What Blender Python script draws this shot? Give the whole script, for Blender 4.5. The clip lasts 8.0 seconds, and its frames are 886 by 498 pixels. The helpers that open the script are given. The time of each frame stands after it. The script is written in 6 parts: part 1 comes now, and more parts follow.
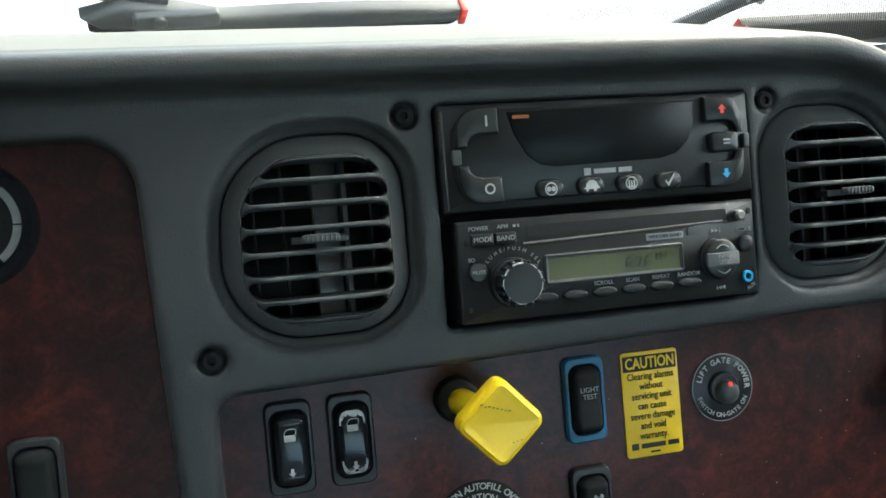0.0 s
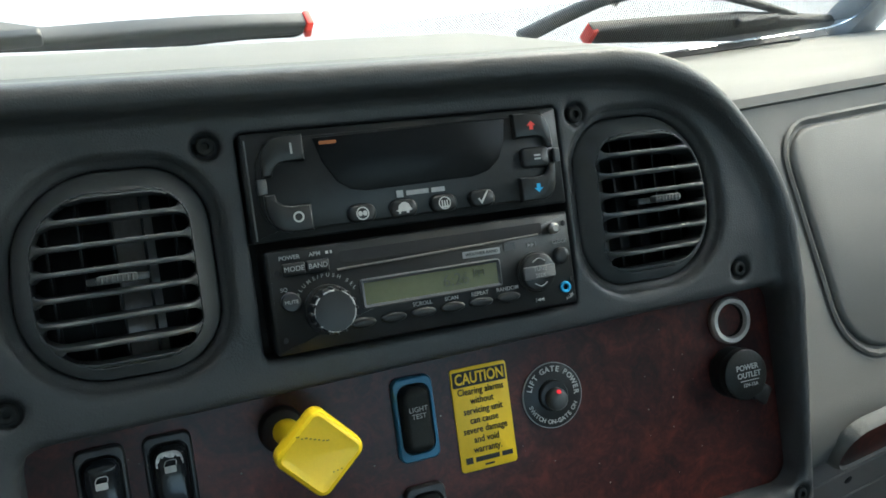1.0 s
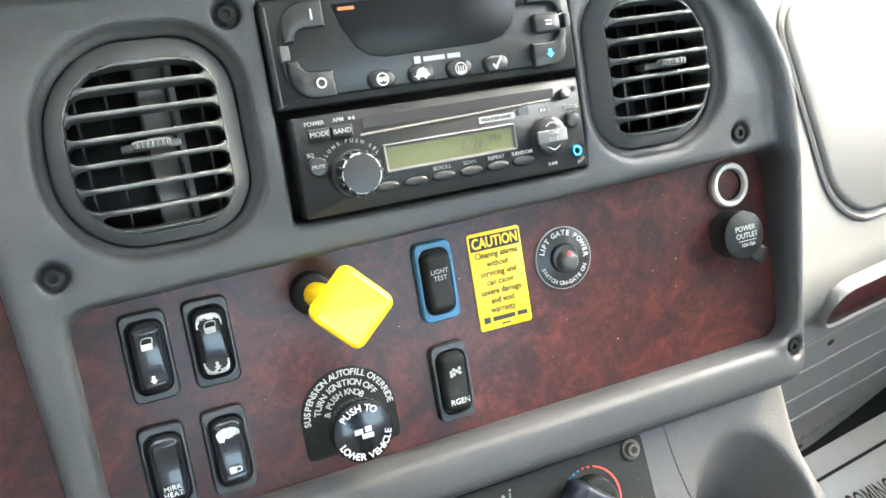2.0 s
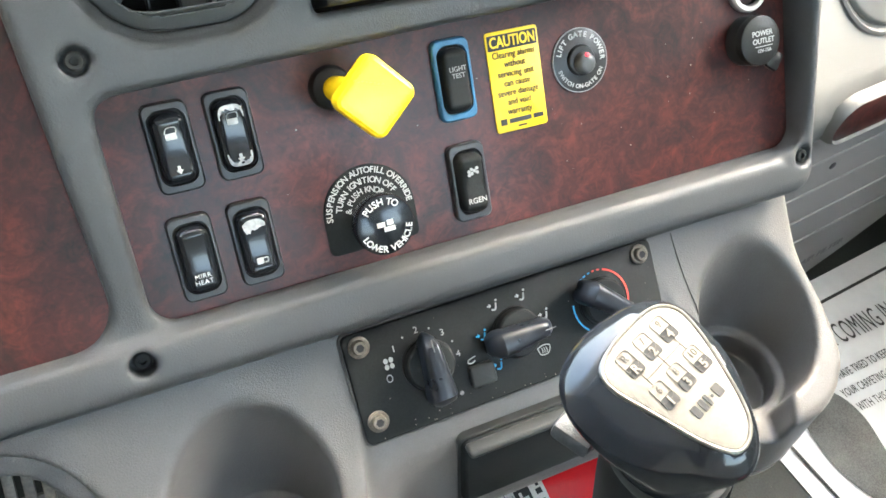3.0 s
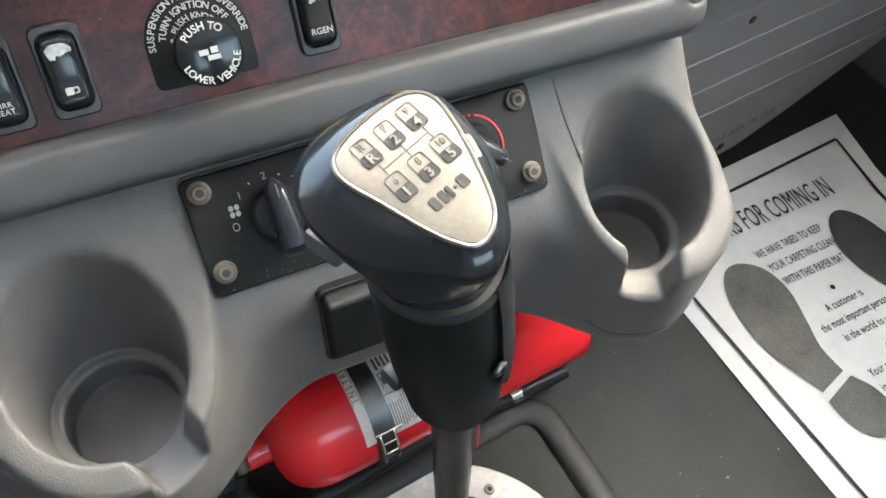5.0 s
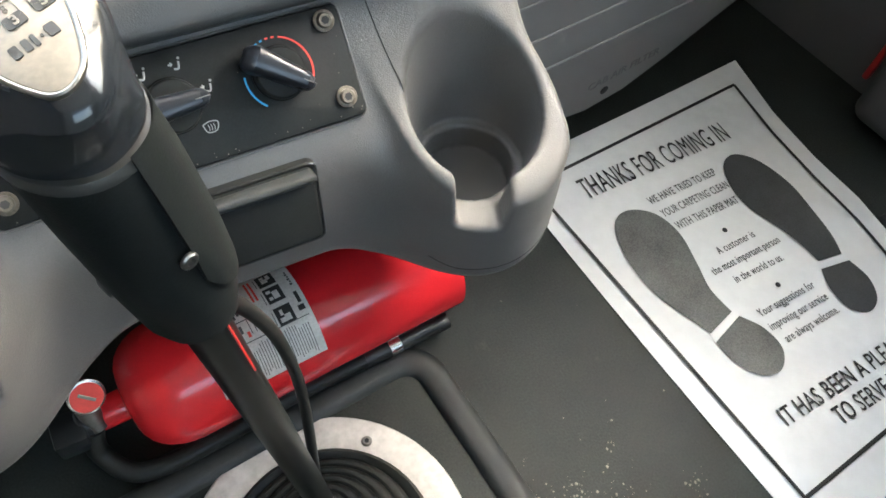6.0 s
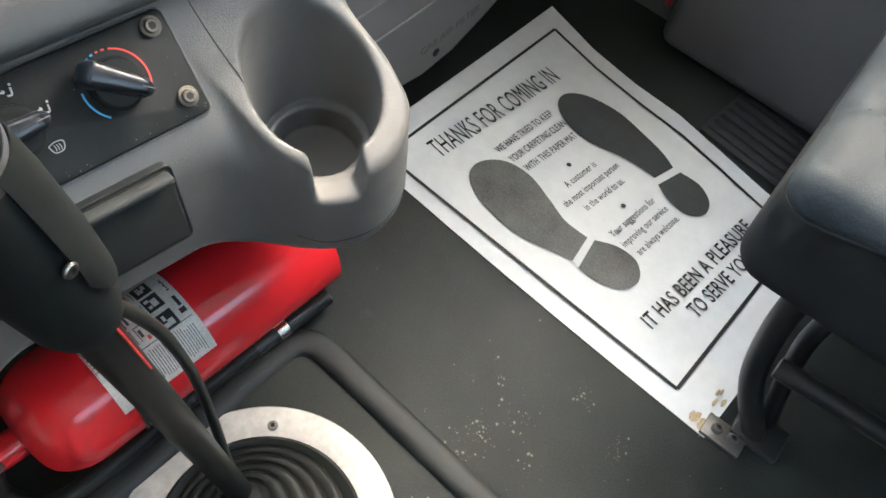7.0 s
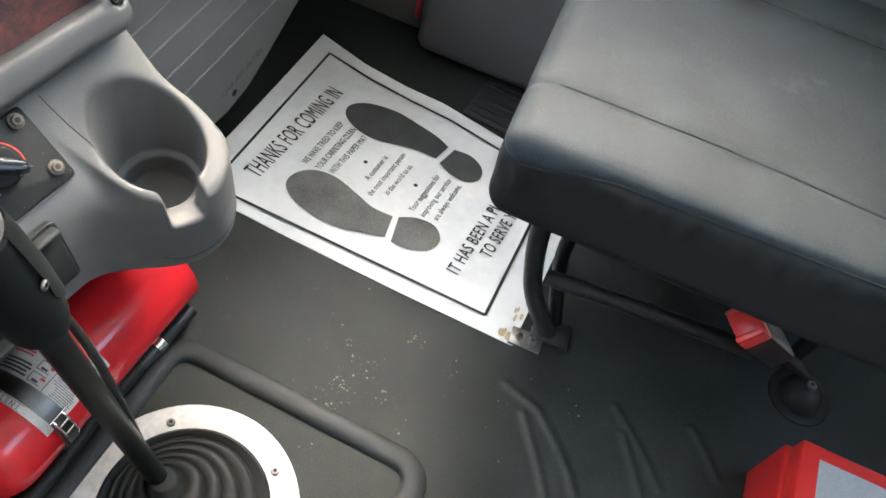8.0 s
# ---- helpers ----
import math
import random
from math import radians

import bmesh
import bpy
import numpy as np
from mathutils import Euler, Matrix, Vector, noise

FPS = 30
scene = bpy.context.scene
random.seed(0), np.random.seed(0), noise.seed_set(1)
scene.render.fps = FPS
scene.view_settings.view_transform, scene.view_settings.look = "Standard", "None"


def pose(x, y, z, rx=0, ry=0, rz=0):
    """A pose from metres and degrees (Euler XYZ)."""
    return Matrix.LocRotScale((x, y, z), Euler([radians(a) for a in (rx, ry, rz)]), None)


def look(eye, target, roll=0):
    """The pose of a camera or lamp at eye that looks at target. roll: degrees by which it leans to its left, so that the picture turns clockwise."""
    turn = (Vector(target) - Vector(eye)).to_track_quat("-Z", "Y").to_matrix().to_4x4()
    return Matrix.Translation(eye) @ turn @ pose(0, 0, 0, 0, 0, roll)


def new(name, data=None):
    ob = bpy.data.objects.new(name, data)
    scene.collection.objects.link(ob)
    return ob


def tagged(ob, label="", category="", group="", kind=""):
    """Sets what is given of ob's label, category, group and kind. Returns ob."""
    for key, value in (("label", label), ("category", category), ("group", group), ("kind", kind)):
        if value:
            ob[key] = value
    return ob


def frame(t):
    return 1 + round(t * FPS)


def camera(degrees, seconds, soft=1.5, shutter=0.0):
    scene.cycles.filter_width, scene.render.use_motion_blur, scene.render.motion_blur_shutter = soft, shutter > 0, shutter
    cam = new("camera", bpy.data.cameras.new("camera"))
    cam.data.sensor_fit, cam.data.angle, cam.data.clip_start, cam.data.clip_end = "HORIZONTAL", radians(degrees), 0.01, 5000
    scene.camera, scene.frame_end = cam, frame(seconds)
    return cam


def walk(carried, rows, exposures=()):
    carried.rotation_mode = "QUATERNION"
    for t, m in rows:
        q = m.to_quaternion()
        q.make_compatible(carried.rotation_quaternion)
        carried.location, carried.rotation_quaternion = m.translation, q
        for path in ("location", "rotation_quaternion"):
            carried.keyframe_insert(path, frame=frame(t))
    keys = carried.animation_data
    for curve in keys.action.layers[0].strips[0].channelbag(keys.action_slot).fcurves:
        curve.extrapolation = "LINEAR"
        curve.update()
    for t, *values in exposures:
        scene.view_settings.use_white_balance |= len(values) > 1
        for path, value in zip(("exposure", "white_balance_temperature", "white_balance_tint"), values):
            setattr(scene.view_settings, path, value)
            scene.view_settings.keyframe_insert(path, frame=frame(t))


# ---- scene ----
cam = camera(58.1, 8.0, soft=1.6)
PATH = [
    (0, (-0.1088, -0.3530, 0.9202), (0.1218, 0.4320, 0.3452), 4.47),
    (0.5, (-0.0727, -0.3629, 0.9363), (0.2289, 0.4010, 0.3658), 5.61),
    (1, (-0.0565, -0.3581, 0.9352), (0.2829, 0.3912, 0.3666), 5.96),
    (1.2, (-0.0605, -0.3594, 0.9316), (0.2917, 0.3835, 0.3624), 6.19),
    (2.3, (-0.1073, -0.3860, 0.9110), (0.2349, 0.2462, 0.2159), 6.54),
    (2.5, (-0.1166, -0.3898, 0.9023), (0.2196, 0.2133, 0.1790), 7.01),
    (3, (-0.1216, -0.4046, 0.8905), (0.2035, 0.1546, 0.1278), 7.73),
    (3.5, (-0.1090, -0.4254, 0.8751), (0.2075, 0.1034, 0.0876), 8.31),
    (4, (-0.1108, -0.4237, 0.8624), (0.1982, 0.0726, 0.0511), 8.79),
    (4.2, (-0.1087, -0.4223, 0.8638), (0.2018, 0.0653, 0.0478), 9.26),
    (5.3, (-0.0092, -0.4684, 0.8272), (0.2951, -0.0078, -0.0066), 9.89),
    (5.5, (0.0105, -0.4778, 0.8152), (0.3181, -0.0170, -0.0173), 9.81),
    (6, (0.0501, -0.5244, 0.8211), (0.3759, -0.0887, -0.0180), 10.92),
    (6.5, (0.0582, -0.5426, 0.8240), (0.4471, -0.1793, -0.0227), 13.63),
    (7, (0.0362, -0.5497, 0.8499), (0.4771, -0.2247, 0.0133), 14.34),
    (7.5, (-0.0383, -0.6222, 0.9203), (0.4575, -0.3473, 0.0965), 15.72),
    (8, (-0.0887, -0.6474, 1.0232), (0.4859, -0.4707, 0.2240), 16.96),
]
EXPOSURES = [(0.0, 2.72, 5650, 0), (1.2, 2.42, 5600, 0), (2.3, 5.38, 6250, 11), (2.7, 5.08, 6250, 10), (3.5, 4.31, 6250, 9), (4.2, 4.06, 6250, 9), (5.5, 4.15, 6150, 9), (6.5, 4.0, 6200, 9), (8.0, 4.2, 6150, 10)]
walk(cam, [(t, look(eye, target, roll)) for t, eye, target, roll in PATH], EXPOSURES)

# ---- light: an overcast day outside the cab ----
world = bpy.data.worlds.new("overcast")
scene.world = world
world.use_nodes = True
wn = world.node_tree
wn.nodes.clear()
w_out = wn.nodes.new("ShaderNodeOutputWorld")
w_bg = wn.nodes.new("ShaderNodeBackground")
w_sky = wn.nodes.new("ShaderNodeTexSky")
w_sky.sky_type = "NISHITA"
w_sky.sun_disc = False
w_sky.sun_elevation = radians(45)
w_sky.sun_rotation = radians(60)
w_sky.air_density = 2.0
w_sky.dust_density = 6.0
w_bg.inputs["Strength"].default_value = 0.15
wn.links.new(w_sky.outputs[0], w_bg.inputs["Color"])
wn.links.new(w_bg.outputs[0], w_out.inputs["Surface"])
sun_data = bpy.data.lights.new("sun", "SUN")
sun_data.energy, sun_data.angle, sun_data.color = 0.36, radians(60), (0.96, 0.985, 1.0)
sun = new("sun", sun_data)
sun.matrix_world = look((2.9, 0.4, 3.5), (0.0, 0.0, 0.4))

# ---- materials ----
def material(name, base, rough=0.5, metal=0.0, vary=0.12, scale=30.0, grain=400.0, bump=0.0, coat=0.0, tint=None, spec=0.5, scuff=None):
    """Principled surface whose colour wanders at a broad and a fine scale, with a fine relief."""
    m = bpy.data.materials.new(name)
    m.use_nodes = True
    nt = m.node_tree
    b = nt.nodes["Principled BSDF"]
    b.inputs["Roughness"].default_value, b.inputs["Metallic"].default_value = rough, metal
    b.inputs["Coat Weight"].default_value, b.inputs["Coat Roughness"].default_value = coat, 0.08
    b.inputs["Specular IOR Level"].default_value = spec
    co = nt.nodes.new("ShaderNodeTexCoord")
    broad = nt.nodes.new("ShaderNodeTexNoise")
    broad.inputs["Scale"].default_value, broad.inputs["Detail"].default_value = scale, 5
    fine = nt.nodes.new("ShaderNodeTexNoise")
    fine.inputs["Scale"].default_value, fine.inputs["Detail"].default_value = grain, 3
    nt.links.new(co.outputs["Object"], broad.inputs["Vector"])
    nt.links.new(co.outputs["Object"], fine.inputs["Vector"])
    add = nt.nodes.new("ShaderNodeMath")
    add.operation = "ADD"
    nt.links.new(broad.outputs["Fac"], add.inputs[0])
    nt.links.new(fine.outputs["Fac"], add.inputs[1])
    half = nt.nodes.new("ShaderNodeMath")
    half.operation, half.inputs[1].default_value = "MULTIPLY", 0.5
    nt.links.new(add.outputs[0], half.inputs[0])
    ramp = nt.nodes.new("ShaderNodeValToRGB")
    ramp.color_ramp.elements[0].position, ramp.color_ramp.elements[1].position = 0.3, 0.7
    other = tint or base
    ramp.color_ramp.elements[0].color = (*[c * (1 - vary) for c in base], 1)
    ramp.color_ramp.elements[1].color = (*[min(1, c * (1 + vary)) for c in other], 1)
    nt.links.new(half.outputs[0], ramp.inputs[0])
    top = ramp.outputs[0]
    if scuff:  # pale smears: colour, size, how much of the surface
        colour, size, share = scuff
        smear = nt.nodes.new("ShaderNodeTexNoise")
        smear.inputs["Scale"].default_value, smear.inputs["Detail"].default_value, smear.inputs["Roughness"].default_value = size, 7, 0.68
        nt.links.new(co.outputs["Object"], smear.inputs["Vector"])
        cut = nt.nodes.new("ShaderNodeMapRange")
        cut.inputs["From Min"].default_value, cut.inputs["From Max"].default_value = 0.70 - share, 0.86 - share
        nt.links.new(smear.outputs["Fac"], cut.inputs["Value"])
        mix = nt.nodes.new("ShaderNodeMixRGB")
        nt.links.new(cut.outputs[0], mix.inputs["Fac"])
        nt.links.new(top, mix.inputs["Color1"])
        mix.inputs["Color2"].default_value = (*colour, 1)
        top = mix.outputs[0]
    nt.links.new(top, b.inputs["Base Color"])
    rr = nt.nodes.new("ShaderNodeMapRange")
    rr.inputs["To Min"].default_value, rr.inputs["To Max"].default_value = max(0, rough - 0.07), min(1, rough + 0.09)
    nt.links.new(broad.outputs["Fac"], rr.inputs["Value"])
    nt.links.new(rr.outputs[0], b.inputs["Roughness"])
    if bump:
        bp = nt.nodes.new("ShaderNodeBump")
        bp.inputs["Strength"].default_value, bp.inputs["Distance"].default_value = bump, 0.0006
        nt.links.new(fine.outputs["Fac"], bp.inputs["Height"])
        nt.links.new(bp.outputs[0], b.inputs["Normal"])
    return m


def burl(name):
    """Red-brown burl film under a gloss coat."""
    m = bpy.data.materials.new(name)
    m.use_nodes = True
    nt = m.node_tree
    b = nt.nodes["Principled BSDF"]
    b.inputs["Roughness"].default_value = 0.42
    b.inputs["Specular IOR Level"].default_value = 0.35
    b.inputs["Coat Weight"].default_value, b.inputs["Coat Roughness"].default_value = 0.10, 0.16
    co = nt.nodes.new("ShaderNodeTexCoord")
    n1 = nt.nodes.new("ShaderNodeTexNoise")
    n1.inputs["Scale"].default_value, n1.inputs["Detail"].default_value, n1.inputs["Distortion"].default_value = 26, 6, 1.6
    n1.inputs["Roughness"].default_value = 0.62
    n2 = nt.nodes.new("ShaderNodeTexNoise")
    n2.inputs["Scale"].default_value, n2.inputs["Detail"].default_value, n2.inputs["Distortion"].default_value = 110, 4, 2.4
    for n in (n1, n2):
        nt.links.new(co.outputs["Object"], n.inputs["Vector"])
    mix = nt.nodes.new("ShaderNodeMath")
    mix.operation, mix.inputs[1].default_value = "MULTIPLY_ADD", 0.45
    nt.links.new(n2.outputs["Fac"], mix.inputs[0])
    nt.links.new(n1.outputs["Fac"], mix.inputs[2])
    ramp = nt.nodes.new("ShaderNodeValToRGB")
    e = ramp.color_ramp.elements
    e[0].position, e[0].color = 0.52, (0.0072, 0.0019, 0.0016, 1)
    e[1].position, e[1].color = 0.95, (0.082, 0.0150, 0.0080, 1)
    mid = e.new(0.70)
    mid.color = (0.0295, 0.0048, 0.0035, 1)
    nt.links.new(mix.outputs[0], ramp.inputs[0])
    nt.links.new(ramp.outputs[0], b.inputs["Base Color"])
    return m


def glass(name, colour=(1, 1, 1), rough=0.0):
    m = bpy.data.materials.new(name)
    m.use_nodes = True
    b = m.node_tree.nodes["Principled BSDF"]
    b.inputs["Base Color"].default_value = (*colour, 1)
    b.inputs["Roughness"].default_value = rough
    b.inputs["Transmission Weight"].default_value = 1.0
    b.inputs["IOR"].default_value = 1.45
    return m


def frit_material():
    """Black ceramic dots that thin out with height, on clear glass."""
    m = bpy.data.materials.new("frit dots")
    m.use_nodes = True
    nt = m.node_tree
    nt.nodes.clear()
    out = nt.nodes.new("ShaderNodeOutputMaterial")
    clear, black = nt.nodes.new("ShaderNodeBsdfTransparent"), nt.nodes.new("ShaderNodeBsdfDiffuse")
    black.inputs["Color"].default_value = (0.02, 0.02, 0.02, 1)
    co = nt.nodes.new("ShaderNodeTexCoord")
    sc = nt.nodes.new("ShaderNodeMapping")
    sc.inputs["Rotation"].default_value = (0, radians(45), 0)
    sc.inputs["Scale"].default_value = (1 / 0.0023,) * 3
    nt.links.new(co.outputs["Object"], sc.inputs["Vector"])
    fr = nt.nodes.new("ShaderNodeVectorMath")
    fr.operation = "FRACTION"
    nt.links.new(sc.outputs[0], fr.inputs[0])
    off = nt.nodes.new("ShaderNodeVectorMath")
    off.operation, off.inputs[1].default_value = "SUBTRACT", (0.5, 0.0, 0.5)
    nt.links.new(fr.outputs[0], off.inputs[0])
    flat = nt.nodes.new("ShaderNodeVectorMath")
    flat.operation, flat.inputs[1].default_value = "MULTIPLY", (1, 0, 1)
    nt.links.new(off.outputs[0], flat.inputs[0])
    ln = nt.nodes.new("ShaderNodeVectorMath")
    ln.operation = "LENGTH"
    nt.links.new(flat.outputs[0], ln.inputs[0])
    lt = nt.nodes.new("ShaderNodeMath")
    lt.operation, lt.inputs[1].default_value = "LESS_THAN", 0.29
    nt.links.new(ln.outputs["Value"], lt.inputs[0])
    mix = nt.nodes.new("ShaderNodeMixShader")
    nt.links.new(lt.outputs[0], mix.inputs[0])
    nt.links.new(clear.outputs[0], mix.inputs[1])
    nt.links.new(black.outputs[0], mix.inputs[2])
    nt.links.new(mix.outputs[0], out.inputs["Surface"])
    return m


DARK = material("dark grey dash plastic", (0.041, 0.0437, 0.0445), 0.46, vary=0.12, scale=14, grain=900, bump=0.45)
VENT = material("black vent plastic", (0.070, 0.074, 0.074), 0.36, vary=0.12, scale=20, grain=800, bump=0.12)
GREY = material("warm grey console plastic", (0.076, 0.0742, 0.0712), 0.40, vary=0.14, scale=9, grain=1000, bump=0.6, tint=(0.086, 0.0836, 0.0795), spec=0.6, scuff=((0.145, 0.140, 0.132), 60, 0.02))
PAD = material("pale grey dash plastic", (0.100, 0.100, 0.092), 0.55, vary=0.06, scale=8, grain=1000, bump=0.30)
KICK = material("grey lower panel plastic", (0.105, 0.107, 0.107), 0.55, vary=0.08, scale=8, grain=900, bump=0.3)
LIP = material("rubbed black plastic", (0.030, 0.0325, 0.032), 0.50, vary=0.15, scale=30, grain=600, bump=0.3, spec=0.3)
SLEEVE = material("black moulded sleeve", (0.0085, 0.0100, 0.0100), 0.52, vary=0.3, scale=40, grain=900, bump=0.15, spec=0.07)
ROD = material("glossy black paint", (0.006, 0.0070, 0.0068), 0.30, vary=0.2, scale=6, spec=0.13)
KICKPAD = material("grey kick panel plastic", (0.140, 0.136, 0.129), 0.55, vary=0.08, scale=8, grain=900, bump=0.3)
WOOD = burl("burl wood film")
BLACK = material("satin black plastic", (0.0145, 0.0158, 0.0158), 0.36, vary=0.15, scale=40, grain=900, bump=0.08, spec=0.42)
SATIN = material("satin switch plate plastic", (0.022, 0.0235, 0.024), 0.40, vary=0.15, scale=40, grain=900, bump=0.12, spec=0.5)
PANEL = material("matt black panel", (0.0150, 0.0165, 0.0160), 0.52, vary=0.25, scale=40, grain=700, bump=0.15, spec=0.16)
GLOSS = material("glossy black plastic", (0.0080, 0.0098, 0.0120), 0.17, vary=0.1, scale=30, grain=600, coat=0.22, spec=0.34)
CAVITY = material("dark duct", (0.008, 0.008, 0.009), 0.7, vary=0.2, scale=60)
DUCTBACK = material("dusty duct", (0.035, 0.036, 0.036), 0.8, vary=0.3, scale=60)
DUCT = material("grey duct flap", (0.55, 0.55, 0.54), 0.7, vary=0.15, scale=60)
WHITE = material("white print", (0.40, 0.41, 0.40), 0.5, vary=0.06, scale=200)
GREYPRINT = material("grey print", (0.28, 0.29, 0.29), 0.5, vary=0.1, scale=200)
YELLOW = material("yellow label", (0.82, 0.56, 0.010), 0.42, vary=0.05, scale=60)
YKNOB = material("yellow plastic knob", (0.86, 0.60, 0.008), 0.30, vary=0.04, scale=50, grain=600, bump=0.05)
INK = material("black ink", (0.02, 0.02, 0.018), 0.6, vary=0.2, scale=120)
BLUE = material("blue switch frame", (0.025, 0.125, 0.23), 0.42, vary=0.12, scale=60, grain=700, bump=0.1)
REDP = material("red print", (0.75, 0.06, 0.04), 0.5, vary=0.08, scale=150)
BLUEP = material("blue print", (0.03, 0.32, 0.62), 0.5, vary=0.08, scale=150)
CHROME = material("nickel plated metal", (0.72, 0.70, 0.66), 0.22, metal=1.0, vary=0.06, scale=80)
STEEL = material("worn steel", (0.30, 0.29, 0.27), 0.38, metal=1.0, vary=0.2, scale=120)
PLATE = material("dull aluminium plate", (0.52, 0.51, 0.49), 0.52, metal=0.75, vary=0.26, scale=22, grain=120, bump=0.05)
RUBBER = material("black rubber", (0.011, 0.012, 0.011), 0.44, vary=0.2, scale=40, grain=500, bump=0.2, spec=0.22)
FLOOR = material("charcoal vinyl floor", (0.0118, 0.0148, 0.0132), 0.52, vary=0.48, scale=7, grain=420, bump=0.6, tint=(0.0215, 0.0252, 0.0225), spec=0.26, scuff=((0.060, 0.062, 0.055), 16, 0.06))
BLACKMAT = material("black ribbed mat", (0.014, 0.014, 0.015), 0.6, vary=0.2, scale=20, grain=500, bump=0.3)
RED = material("red powder coat", (0.60, 0.018, 0.024), 0.20, vary=0.06, scale=12, grain=500, coat=0.20, spec=0.4)
REDPL = material("red plastic", (0.48, 0.022, 0.020), 0.38, vary=0.08, scale=30, grain=600, bump=0.1)
PAPER = material("white paper", (0.66, 0.67, 0.665), 0.7, vary=0.06, scale=14, grain=60, bump=0.6)
SOLE = material("dark shoe print ink", (0.040, 0.043, 0.042), 0.7, vary=0.45, scale=22, grain=600)
SOLE2 = material("faded shoe print ink", (0.1050, 0.1080, 0.0990), 0.7, vary=0.65, scale=16, grain=600)
SEAT = material("blue-grey seat vinyl", (0.0195, 0.0248, 0.0290), 0.55, vary=0.38, scale=11, grain=600, bump=0.45, tint=(0.027, 0.033, 0.037), spec=0.18, scuff=((0.058, 0.062, 0.062), 9, 0.10))
SEATSIDE = material("black seat side cloth", (0.0160, 0.0178, 0.0185), 0.7, vary=0.25, scale=20, grain=900, bump=0.5, spec=0.15)
DOOR = material("grey door plastic", (0.085, 0.086, 0.088), 0.50, vary=0.08, scale=6, grain=900, bump=0.3)
LINER = material("grey cab lining", (0.46, 0.47, 0.48), 0.8, vary=0.06, scale=10, grain=600, bump=0.3)
# unseen ceiling's lining, kept this white to bounce light onto the floor
HEADLINER = material("white bounce headliner", (0.72, 0.73, 0.74), 0.85, vary=0.05, scale=10, grain=500, bump=0.3)
BRASS = material("worn faceplate film", (0.185, 0.166, 0.136), 0.50, metal=0.08, vary=0.14, scale=70, tint=(0.215, 0.190, 0.150))
LCD = material("olive display glass", (0.082, 0.089, 0.034), 0.22, vary=0.06, scale=50, coat=0.5)
LCDINK = material("display digits", (0.030, 0.033, 0.008), 0.4, vary=0.05)
SCREEN = material("black display window", (0.007, 0.008, 0.009), 0.30, vary=0.1, scale=50, spec=0.14)
DIRT = material("tan crumbs", (0.40, 0.31, 0.19), 0.9, vary=0.4, scale=300)
SEAL = material("grey-black floor seal", (0.0165, 0.0190, 0.0188), 0.55, vary=0.2, scale=30, grain=500, bump=0.2)
LABEL = material("soiled white label", (0.60, 0.57, 0.52), 0.45, vary=0.14, scale=45, tint=(0.70, 0.68, 0.64), scuff=((0.20, 0.18, 0.15), 70, 0.05))
GREYINK = material("faded black print", (0.075, 0.073, 0.070), 0.5, vary=0.25, scale=300)
REDBROWN = material("faded red-brown print", (0.17, 0.035, 0.028), 0.5, vary=0.3, scale=300)
STRAP = material("dark steel strap", (0.20, 0.20, 0.19), 0.40, metal=1.0, vary=0.2, scale=60)
GLASS = glass("window glass")
FRIT = frit_material()


def lit(name, colour, strength):
    """A small lamp's lens that gives off its own light."""
    m = bpy.data.materials.new(name)
    m.use_nodes = True
    b = m.node_tree.nodes["Principled BSDF"]
    b.inputs["Base Color"].default_value = (*colour, 1)
    b.inputs["Emission Color"].default_value = (*colour, 1)
    b.inputs["Emission Strength"].default_value = strength
    return m


AMBER = lit("amber segment", (0.30, 0.10, 0.025), 0.02)
LED = lit("red lamp", (0.7, 0.02, 0.03), 0.2)
WORN = material("bared white plastic", (0.40, 0.41, 0.41), 0.4, vary=0.5, scale=300)
BEZEL = material("dirty plated rim", (0.20, 0.188, 0.165), 0.40, metal=0.9, vary=0.25, scale=150)
THINPRINT = material("thin grey-brown print", (0.085, 0.075, 0.058), 0.5, vary=0.25, scale=300)
OCHRE = material("worn dark print", (0.34, 0.24, 0.02), 0.5, vary=0.3, scale=300)
NAVY = material("blue-black knob plastic", (0.0080, 0.0100, 0.0140), 0.28, vary=0.12, scale=60, spec=0.4)
RUSTY = material("dirty brownish steel", (0.115, 0.098, 0.076), 0.50, metal=0.45, vary=0.3, scale=200, grain=900, bump=0.2, tint=(0.150, 0.132, 0.105))
PEDAL = material("dirty grey metal", (0.17, 0.165, 0.15), 0.55, metal=0.4, vary=0.35, scale=60, grain=300, bump=0.3, tint=(0.20, 0.185, 0.16))
MIRRORLEG = material("brownish painted metal", (0.20, 0.16, 0.14), 0.5, vary=0.2, scale=60)
CRUMB = material("pale crumbs", (0.22, 0.20, 0.165), 0.9, vary=0.4, scale=900)
SNOW = material("pale concrete yard", (0.36, 0.36, 0.35), 0.8, vary=0.08, scale=0.6, grain=8)
WIPER = material("grey-black wiper rubber", (0.028, 0.035, 0.038), 0.45, vary=0.15, scale=40)


# ---- mesh helpers ----
def mesh_object(name, bm, mat, parent=None, smooth=True, angle=35):
    me = bpy.data.meshes.new(name)
    bm.normal_update()
    bm.to_mesh(me)
    bm.free()
    me.materials.append(mat)
    if smooth:
        me.shade_smooth()
        me.set_sharp_from_angle(angle=radians(angle))
    ob = new(name, me)
    if parent is not None:
        ob.parent = parent
    return ob


def part(name, bm, mat, parent, label=""):
    """A bmesh as one mesh object under a thing or under a part."""
    return tagged(mesh_object(name, bm, mat, parent), label, kind="stuff" if name in ("writing", "symbol", "worn_print") else "")


